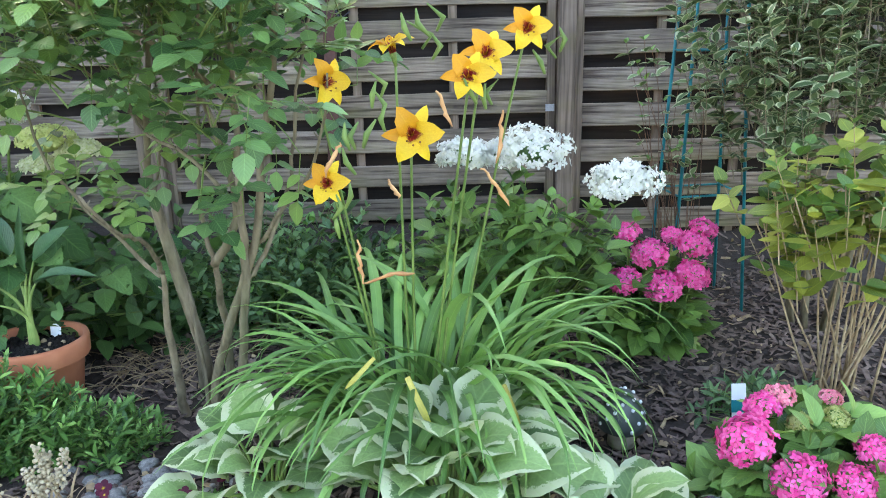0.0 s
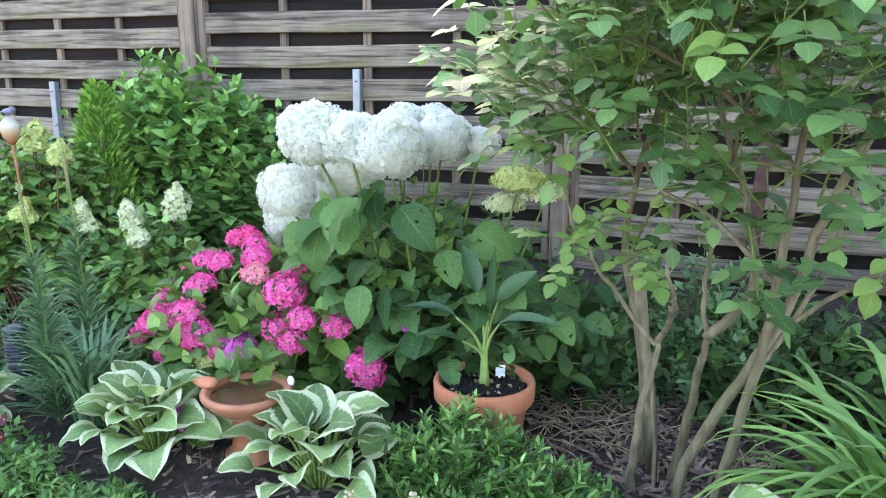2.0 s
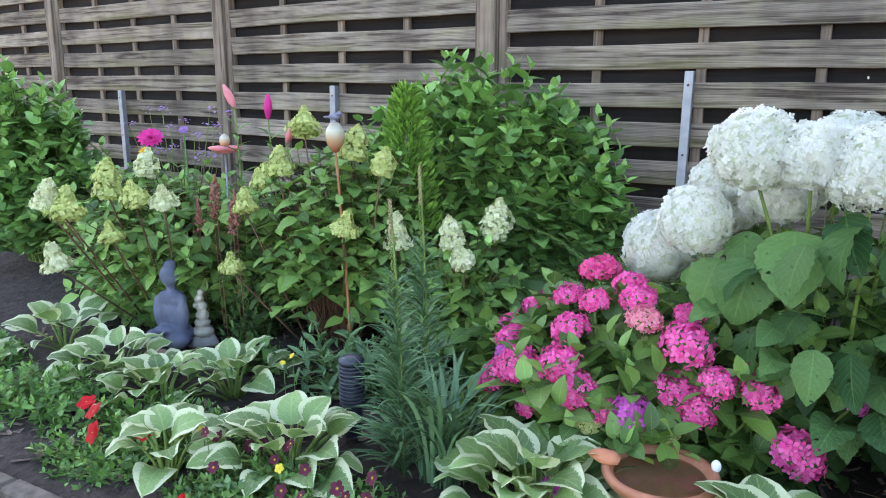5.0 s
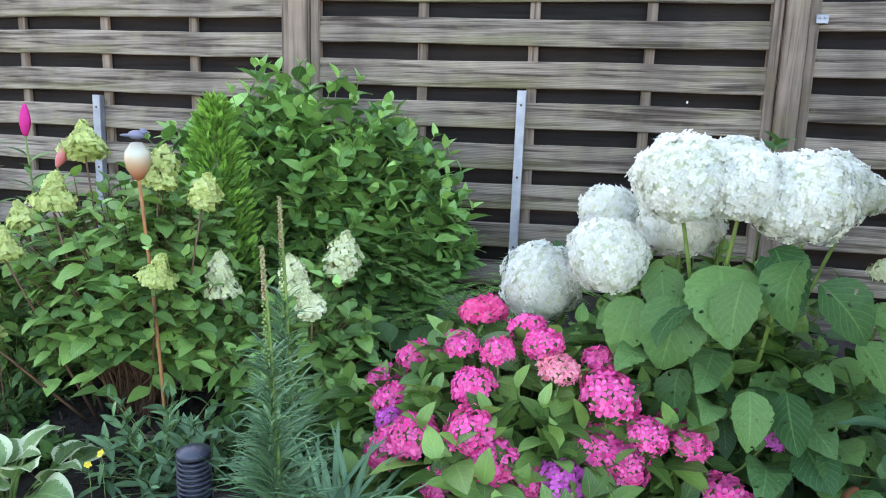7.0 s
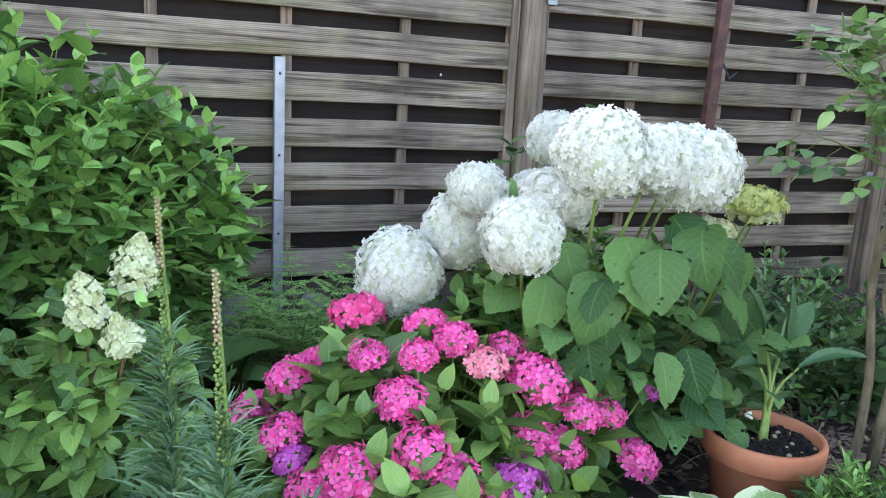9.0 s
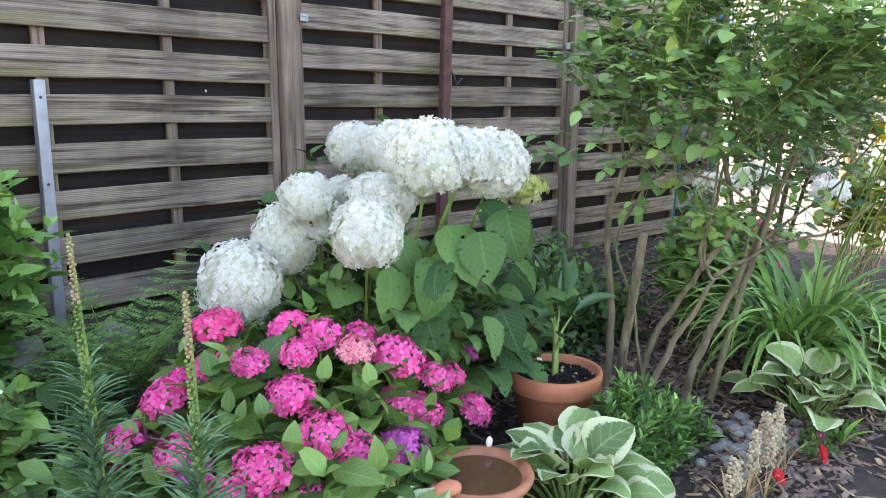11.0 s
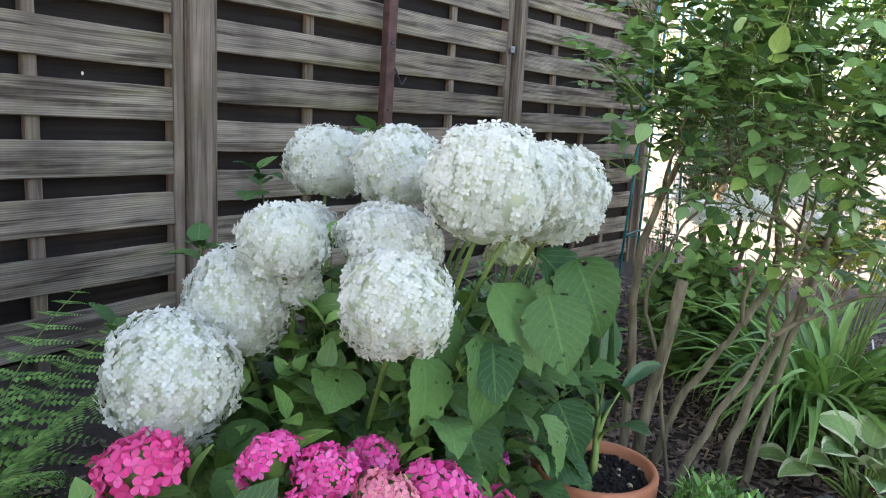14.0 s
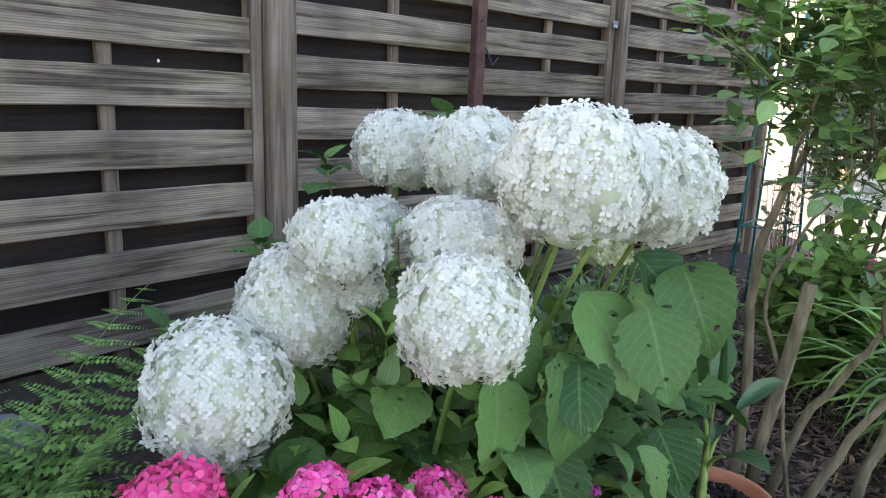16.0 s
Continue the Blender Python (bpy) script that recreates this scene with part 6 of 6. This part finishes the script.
mesh_part("bird_figure", bd.make("bird_figure", [plain_mat("slate_glaze", (0.10, 0.10, 0.16), (0.20, 0.20, 0.28), 25.0, 0.4)]), gl, Matrix.Translation((-0.058, 0.012, 0.912)))

# toadstool ornament with white dots
mush = thing("toadstool_ornament", (0.59, 1.62, 0.055), "dark grey ceramic toadstool with white dots", "garden ornament")
mesh_part("stalk", Mesh().add(lathe([(0.0, 0.0), (0.035, 0.0), (0.032, 0.04), (0.028, 0.09), (0.0, 0.09)], 24)).make("stalk", [pale_stone]), mush)
mesh_part("cap", Mesh().add(lathe([(0.0, 0.05)] + [(0.060 * math.cos(a_), 0.05 + 0.10 * math.sin(a_)) for a_ in np.linspace(0, math.pi / 2, 10)], 32)).make("cap", [dot_dark]), mush)
dot = Mesh().add(BALL).make("dot", [white_plastic])
rgm = random.Random(4)
for i in range(38):
    b_, a = math.asin(min(0.99, 0.06 + i / 40)), i * 2.4
    mesh_part("dot", dot, mush, Matrix.Translation((0.0605 * math.cos(b_) * math.cos(a), 0.0605 * math.cos(b_) * math.sin(a), 0.05 + 0.1005 * math.sin(b_))) @ Matrix.Scale(0.0048, 4))
glassm, nt, p, out = node_mat("mirror_glass")
p.inputs["Base Color"].default_value, p.inputs["Metallic"].default_value, p.inputs["Roughness"].default_value = (0.55, 0.56, 0.60, 1), 0.9, 0.12
orb = thing("garden_globe", (0.63, 1.19, 0.04), "mirrored glass garden globe with a golden collar", "garden globe")
mesh_part("globe", Mesh().add((ball_tpl(20, 32)[0], ball_tpl(20, 32)[1], ball_tpl(20, 32)[2]), (0, 0, 0.085), None, 0.055).make("globe", [glassm]), orb)
mesh_part("collar", Mesh().add(lathe([(0.03, 0.02), (0.048, 0.035), (0.058, 0.075), (0.060, 0.078), (0.055, 0.04), (0.03, 0.0)], 32)).make("collar", [plain_mat("brass", (0.5, 0.36, 0.12), (0.62, 0.46, 0.18), 20.0, 0.3, metal=0.9)]), orb)
tag = new("plant_label", Mesh().add(box_tpl(0.035, 0.002, 0.085, 0.001)).add(box_tpl(0.036, 0.0022, 0.03, 0.0), (0, -0.0006, -0.012), None, 1.0, 1).make("plant_label", [white_plastic, teal_plastic], smooth=False))
tag.matrix_world = pose(0.845, 1.53, 0.20, -14, 0, -6)
tagged(tag, "white and green plastic plant label", "plant label")

# ---- trellis at the fence ----
tre = thing("trellis", (1.18, 2.55, 0.05), "teal plastic-coated wire obelisk trellis", "trellis")
for (x0, y0, x1, y1) in pd((-0.13, -0.10, -0.06, -0.05), (0.15, -0.10, 0.07, -0.05), (-0.13, 0.13, -0.06, 0.06), (0.15, 0.13, 0.07, 0.06)):
    mesh_part("upright", Mesh().tube([(x0, y0, 0), ((x0 + x1) / 2, (y0 + y1) / 2, 0.8), (x1, y1, 1.65)], 0.006, 0.006, 8).make("upright", [teal_plastic]), tre)
for z in (0.45, 0.95, 1.45):
    s = z / 1.65
    ring = [(np.array(a) * (1 - s) + np.array(b) * s) for a, b in (((-0.13, -0.10), (-0.06, -0.05)), ((0.15, -0.10), (0.07, -0.05)), ((0.15, 0.13), (0.07, 0.06)), ((-0.13, 0.13), (-0.06, 0.06)))]
    mesh_part("ring", Mesh().tube([(*p_, z) for p_ in ring + ring[:1]], 0.004, 0.004, 6).make("ring", [teal_plastic]), tre)
clem = thing("climber", (1.08, 2.5, 0.05), "thin climber with sparse pale green leaves on the trellis", "climber")
bush(clem, (1.08, 2.5, 0.05), [(0.98 + random.Random(k).uniform(-0.14, 0.16), 2.46 + random.Random(k + 40).uniform(-0.08, 0.08), 0.55 + 0.5 * random.Random(k + 90).random()) for k in range(26)], OVATE, 0.045, [vari_leaf, pani_leaf], seed=2, pairs=3, shoot_len=0.08, stem_r=0.002, young=0.4, stem_mat=stem_red)

# ---- variegated and yellowing shrubs ----
vs = thing("shrub", (1.50, 2.30, 0.05), "tall shrub with cream-variegated grey-green leaves", "shrub")
bush(vs, (1.50, 2.30, 0.05), dome_points((1.50, 2.22, 1.18), (0.50, 0.38, 0.52), 560, 111, -0.85, 0.6, 0.25), OVATE, 0.064, [vari_leaf, vari_leaf], seed=111, pairs=5, shoot_len=0.13, stem_r=0.002, stem_mat=rose_bark, lift=0.3, from_base=False)
for q in range(5):
    stm = Mesh().tube(curve_pts((1.5 + 0.05 * math.cos(q * 1.3), 2.3 + 0.05 * math.sin(q * 1.3), 0.02), (1.5 + 0.3 * math.cos(q * 1.3), 2.25 + 0.25 * math.sin(q * 1.3), 1.3), 0, 7), 0.014, 0.006, 6)
    mesh_part("stem", stm.make("stem", [rose_bark], origin=vs.location), vs)
ys = thing("shrub", (1.27, 1.78, 0.05), "bushy shrub with lobed leaves turning yellow on thin bare stems", "shrub")
bush(ys, (1.27, 1.78, 0.05), dome_points((1.24, 1.74, 0.64), (0.34, 0.22, 0.20), 95, 112, -0.7, 0.75, 0.25), OVATE_FLAT, 0.074, [yellow_leaf, hydra_leaf], seed=112, pairs=3, shoot_len=0.10, stem_r=0.002, stem_mat=dry_stalk, young=0.3, from_base=False)
for q in range(22):
    ry = random.Random(q)
    stm = Mesh().tube(curve_pts((1.27 + ry.uniform(-0.07, 0.07), 1.78 + ry.uniform(-0.05, 0.05), 0.03), (1.25 + ry.uniform(-0.3, 0.3), 1.75 + ry.uniform(-0.16, 0.16), 0.60 + ry.uniform(-0.05, 0.1)), 0, 6, (ry.uniform(-0.02, 0.02), 0, 0)), 0.004, 0.0018, 5)
    mesh_part("stem", stm.make("stem", [dry_stalk], origin=ys.location), ys)

# ---- flowers at the left end ----
def lily_bud(x, y, z, ax, size, mat, label):
    th = thing("lily", (x, y, ground_z(x, y)), label, "lily", "lilies")
    d = np.array(ax, float) / np.linalg.norm(ax)
    g = Mesh()
    pts = [np.array((0, 0, z - th.location.z)) + d * size * s for s in np.linspace(-0.5, 0.5, 8)]
    g.tube(pts, [size * 0.17 * math.sin(math.pi * (0.12 + 0.8 * k / 7)) for k in range(8)], 0, 8, 0)
    mesh_part("bud", g.make("bud", [mat]), th)
    st = Mesh().tube(curve_pts((0.02, 0.05, 0), pts[0], 0, 8), 0.005, 0.003, 6)
    mesh_part("stalk", st.make("stalk", [stem_green]), th)
    fo = Mesh()
    rg = random.Random(int(abs(x) * 1000))
    for k in range(26):
        a, s = k * 2.4, 0.35 + 0.6 * k / 26
        fo.add(LANCE[k % 4], np.array((0.02, 0.05, 0)) * (1 - s) + pts[0] * s, frame_of((math.cos(a), math.sin(a), 0.4), (0, 0, 1)), 0.085 * rg.uniform(0.7, 1.1))
    o = mesh_part("foliage", fo.make("foliage", [herb_leaf]), th)
    o["kind"] = "stuff"


lily_bud(-3.431, 2.41, 1.022, (-0.5, 0, 0.8), 0.10, lilybud_petal, "tall lily with a closed peach-pink bud")
lily_bud(-3.392, 2.58, 0.978, (0.05, 0, 1), 0.10, magenta_petal, "tall lily with a closed pink bud")
lily_bud(-3.211, 2.50, 0.88, (0.5, -0.2, 0.6), 0.09, lilybud_petal, "tall lily with a closed pink bud")


def zinnia(x, y, z, r, mats, label):
    th = thing("zinnia", (x, y, ground_z(x, y)), label, "flower", "zinnias")
    g = Mesh()
    pet = leaf_tpl(0.5, 3, 0.2, 0.6, "petal")
    top = np.array((0, 0, z - th.location.z))
    for ring, (n, ln, up) in enumerate(((14, 1.0, 0.15), (12, 0.8, 0.5), (9, 0.55, 1.0), (6, 0.35, 2.0))):
        for k in range(n):
            a = 6.283 * k / n + ring * 0.3
            g.add(pet, (0, 0, 0), frame_of((math.cos(a), math.sin(a), up), (0, 0, 1)), r * ln)
    mesh_part("flower", g.make("flower", mats), th, pose(*top, 42, 0, 40))
    st = Mesh().tube(curve_pts((0, 0.03, 0), top, 0, 6), 0.004, 0.003, 6)
    for k in range(8):
        st.add(LANCE[k % 4], top * (0.2 + 0.09 * k), frame_of((math.cos(k * 2.4), math.sin(k * 2.4), 0.4), (0, 0, 1)), 0.07)
    mesh_part("stalk", st.make("stalk", [herb_leaf]), th)


zinnia(-3.897, 2.41, 0.84, 0.058, [magenta_petal], "double magenta zinnia on a tall stem")
zinnia(-3.95, 2.42, 0.78, 0.03, [lily_petal], "orange zinnia on a tall stem")
zinnia(-3.684, 2.40, 0.884, 0.022, [lilac_petal], "small magenta-lilac flower on a tall stem")
sol = thing("solar_light", (-3.50, 2.44, 0.08), "pink flower-shaped solar stake light with a clear bulb", "garden light")
mesh_part("stake", Mesh().tube([(0, 0, 0), (0, 0, 0.72)], 0.004, 0.004, 8).make("stake", [steel_zinc]), sol)
mesh_part("petal_dish", Mesh().add(lathe([(0.004, 0.715), (0.035, 0.72), (0.062, 0.735), (0.066, 0.742), (0.05, 0.745), (0.02, 0.748)], 24)).make("petal_dish", [lilybud_petal]), sol)
mesh_part("bulb", Mesh().add((BALL[0] * np.array((0.022, 0.022, 0.03)), BALL[1], BALL[2]), (0, 0, 0.765)).make("bulb", [gm]), sol)
lil = thing("verbena", (-3.98, 2.62, 0.08), "airy lilac flowers on thin wiry stems", "perennial")
g, st = Mesh(), Mesh()
rgv = random.Random(6)
for k in range(26):
    x, y, z = -3.98 + rgv.uniform(-0.2, 0.28), 2.6 + rgv.uniform(-0.12, 0.12), 0.86 + rgv.uniform(-0.12, 0.1)
    st.tube(curve_pts((-3.98 + rgv.uniform(-0.06, 0.06), 2.62, 0.08), (x, y, z), 0, 5), 0.002, 0.001, 4, 0, False)
    for q in range(9):
        g.add(FIVE, (x + rgv.gauss(0, 0.012), y + rgv.gauss(0, 0.012), z + rgv.gauss(0, 0.008)), frame_of((rgv.uniform(-1, 1), rgv.uniform(-1, 1), 0.2), (0, -0.4, 1)), 0.006)
o = mesh_part("florets", g.make("florets", [lilac_petal], origin=lil.location), lil)
o["kind"] = "stuff"
o = mesh_part("stems", st.make("stems", [stem_green], origin=lil.location), lil)
o["kind"] = "stuff"
astil = thing("astilbe", (-3.42, 2.30, 0.06), "faded brown-red astilbe plumes among green leaves", "perennial")
g = Mesh()
for k in range(5):
    x, y, z = -3.42 + 0.05 * k - 0.1, 2.3 + 0.03 * (k % 2), 0.50 + 0.05 * (k % 3)
    for q in range(60):
        s = q / 60
        g.add(BALL, (x + rgv.gauss(0, 0.012 * (1 - s)), y + rgv.gauss(0, 0.012 * (1 - s)), z + 0.13 * s), None, 0.006)
    g.tube([(x, y + 0.02, 0.06), (x, y, z + 0.05)], 0.002, 0.0015, 4)
mesh_part("plumes", g.make("plumes", [plain_mat("faded_plume", (0.20, 0.07, 0.05), (0.32, 0.15, 0.10), 40.0, 0.9)], origin=astil.location), astil)
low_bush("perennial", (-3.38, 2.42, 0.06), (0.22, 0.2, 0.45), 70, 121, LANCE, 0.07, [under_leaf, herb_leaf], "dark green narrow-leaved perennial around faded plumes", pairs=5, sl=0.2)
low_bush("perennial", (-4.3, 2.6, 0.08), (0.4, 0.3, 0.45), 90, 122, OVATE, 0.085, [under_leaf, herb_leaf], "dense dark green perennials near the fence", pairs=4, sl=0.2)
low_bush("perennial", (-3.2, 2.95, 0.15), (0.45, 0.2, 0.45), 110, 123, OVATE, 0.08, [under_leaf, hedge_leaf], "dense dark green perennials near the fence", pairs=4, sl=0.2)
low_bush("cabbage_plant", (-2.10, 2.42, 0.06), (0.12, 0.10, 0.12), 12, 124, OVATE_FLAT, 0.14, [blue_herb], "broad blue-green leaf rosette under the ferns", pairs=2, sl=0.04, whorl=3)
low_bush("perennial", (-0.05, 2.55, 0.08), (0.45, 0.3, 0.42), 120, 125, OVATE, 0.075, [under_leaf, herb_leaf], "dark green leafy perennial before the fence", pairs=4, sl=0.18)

# ---- dry seed heads, spiky rosettes ----
for n_, (x, y, hs) in enumerate(pd((-0.93, 1.40, 0.20), (-0.80, 1.42, 0.22), (-0.74, 1.44, 0.19), (-1.08, 1.42, 0.20), (-0.70, 1.47, 0.21), (-0.90, 1.44, 0.18), (-0.77, 1.47, 0.17), (-1.04, 1.45, 0.17), (-0.72, 1.42, 0.16), (-0.97, 1.43, 0.22))):
    th = thing("seed_stalk", (x, y, 0.05), "dry beige seed head on a thin straw stalk", "dry flower", "dry seed heads")
    g = Mesh()
    rg = random.Random(n_)
    lean = (rg.uniform(-0.06, 0.06), rg.uniform(-0.03, 0.02))
    for k in range(60):
        s = k / 60
        a = k * 2.4
        r = 0.011 * (1.15 - 0.5 * s) * rg.uniform(0.4, 1.5)
        g.add(BALL, (lean[0] * (0.6 + s * 0.5) + r * math.cos(a), lean[1] + r * math.sin(a), hs * (0.5 + 0.5 * s)), None, rg.uniform(0.0032, 0.005))
    mesh_part("seed_head", g.make("seed_head", [beige_petal]), th)
    st = Mesh().tube([(0, 0, 0), (lean[0] * 0.6, lean[1], hs * 0.55)], 0.002, 0.0015, 5)
    for k in range(5):
        a = k * 1.26 + n_
        lf = Mesh().add(leaf_tpl(0.05, 5, 0.3, 1.2, "strap"), (0, 0, 0), frame_of((math.cos(a) * 0.6, math.sin(a) * 0.6, 1), (0, 0, 1)), 0.13)
        mesh_part("basal_leaf", lf.make("basal_leaf", [dry_stalk]), th)
    mesh_part("stalk", st.make("stalk", [dry_stalk]), th)
for n_, (x, y) in enumerate(pd((-0.42, 1.36), (-2.62, 1.50), (-2.45, 1.40), (-2.22, 1.50))):
    th = thing("spiky_plant", (x, y, 0.05), "small rosette of pale green sword-shaped leaves", "plant", "spiky rosettes")
    for k in range(7):
        me = Mesh().add(leaf_tpl(0.16, 6, 0.5, 0.8, "lance", 0, 1, k)).make("leaf", [lily_blade])
        fr = frame_of((math.cos(k * 2.4), math.sin(k * 2.4), 0.7 + 0.1 * k), (0, 0, 1))
        mesh_part("leaf", me, th, Matrix([list(fr[q]) + [0] for q in range(3)] + [[0, 0, 0, 1]]) @ Matrix.Scale(0.12, 4))

# ---- beyond the fence ----
house = thing("house", (9.0, 8.0, 0.0), "pale plastered house wall in sunlight beyond the fence", "house", kind="structure")
mesh_part("wall", Mesh().add(box_tpl(0.3, 7.0, 5.0, 0.01), (0, 0, 2.5)).make("wall", [plaster], smooth=False), house)
for k in range(3):
    win = mesh_part("window", Mesh().add(box_tpl(0.06, 1.1, 1.3, 0.01)).make("window", [white_plastic], smooth=False), house, Matrix.Translation((-0.16, -2.2 + 2.2 * k, 1.7)))
    mesh_part("pane", Mesh().add(box_tpl(0.02, 0.9, 1.1, 0.004)).make("pane", [black_plastic], smooth=False), win, Matrix.Translation((-0.03, 0, 0)))


def garden_tree(x, y, h, r, seed):
    th = thing("tree", (x, y, 0), "leafy green garden tree beyond the fence", "tree", "garden trees")
    rg = random.Random(seed)
    tr = Mesh()
    tr.tube([(0, 0, -0.03), (0.05, 0, h * 0.3), (0, 0.05, h * 0.75)], 0.10, 0.03, 8)
    fo = Mesh()
    for k in range(16):
        a, z = k * 2.4, h * (0.28 + 0.5 * k / 16)
        end = np.array((r * 0.7 * math.cos(a), r * 0.7 * math.sin(a), z + 0.5))
        tr.tube(curve_pts((0, 0, z * 0.8), end, 0.1, 5), 0.03, 0.008, 5)
    for p_ in dome_points((0, 0, h * 0.6), (r, r, h * 0.42), 450, seed, -0.9, 0.7, 0.3):
        for q in range(4):
            fo.add(rg.choice(SMALL), p_ + np.array([rg.gauss(0, 0.08) for _ in range(3)]), frame_of([rg.uniform(-1, 1) for _ in range(3)], (0, 0, 1)), rg.uniform(0.09, 0.15))
    mesh_part("trunk", tr.make("trunk", [rose_bark]), th)
    o = mesh_part("crown", fo.make("crown", [tree_leaf]), th)
    o["kind"] = "stuff"


garden_tree(7.0, 1.6, 3.8, 1.3, 1)
garden_tree(5.6, 0.2, 3.4, 1.1, 2)
garden_tree(8.3, 3.7, 3.0, 1.0, 3)
garden_tree(4.6, -1.6, 3.4, 1.1, 4)

# ---- mulch, chips and stones ----
rgk = random.Random(200)
mul = Mesh()
cb = box_tpl(1, 1, 1, 0)
for i in range(16000):
    x, y = (rgk.uniform(-4.2, 1.9), rgk.uniform(1.26, 3.2) if i % 3 else rgk.uniform(0.95, 1.6)) if i < 9000 else (rgk.uniform(-0.9, 1.7), rgk.uniform(1.3, 2.8))
    if x < -2.2 and (y < 1.28 or rgk.random() < 0.75):
        continue
    fr = frame_of((rgk.uniform(-1, 1), rgk.uniform(-1, 1), rgk.uniform(-0.35, 0.35)), (rgk.uniform(-0.5, 0.5), rgk.uniform(-0.5, 0.5), 1))
    v = cb[0] * np.array((rgk.uniform(0.005, 0.019), rgk.uniform(0.016, 0.068), rgk.uniform(0.0015, 0.006)))
    v = v * np.array([[rgk.uniform(0.35, 1.15) for _ in range(3)] for _ in range(len(v))])
    mul.add((v, cb[1], cb[2]), (x, y, bed_z(x, y) + rgk.uniform(0.001, 0.008)), fr, 1.0, 1 if rgk.random() < 0.08 else 0)
o = new("bark_mulch", mul.make("bark_mulch", [bark_chip, dry_stalk], smooth=False))
tagged(o, "dark brown bark mulch and dry straw on the bed", "mulch", kind="stuff")
straw = Mesh()
for i in range(95):
    x, y = rgk.gauss(-0.72, 0.16), rgk.gauss(2.28, 0.12)
    a, ln = rgk.uniform(0, 6.28), rgk.uniform(0.06, 0.2)
    straw.tube(curve_pts((x, y, bed_z(x, y) + 0.012), (x + ln * math.cos(a), y + ln * math.sin(a), bed_z(x, y) + rgk.uniform(0.008, 0.035)), 0.01, 4), 0.0022, 0.0012, 4, 0, False)
tagged(new("straw", straw.make("straw", [dry_stalk])), "dry straw stalks strewn over the mulch", "straw", kind="stuff")
peb = []
for s in range(4):
    v, f, uv = ball_tpl(5, 8)
    v = np.array([p_ * (1 + 0.25 * noise.noise(Vector(p_ * 1.5) + Vector((s * 9.0, 0, 0)))) for p_ in v]) * np.array((1, 0.75, 0.5))
    peb.append(Mesh().add((v, f, uv)).make("pebble", [stone_grey]))
for i in range(110):
    if i < 70:
        x, y = rgk.gauss(-0.68, 0.11), rgk.gauss(1.58, 0.09)
    else:
        x, y = rgk.gauss(-0.45, 0.10), rgk.gauss(1.50, 0.06)
    o = new("pebble", peb[i % 4])
    s = rgk.uniform(0.010, 0.028)
    o.matrix_world = pose(x, y, bed_z(x, y) + s * 0.3, 0, 0, rgk.uniform(0, 360)) @ Matrix.Scale(s, 4)
    tagged(o, "rounded grey pebble lying on the bed", "pebble", "pebbles")
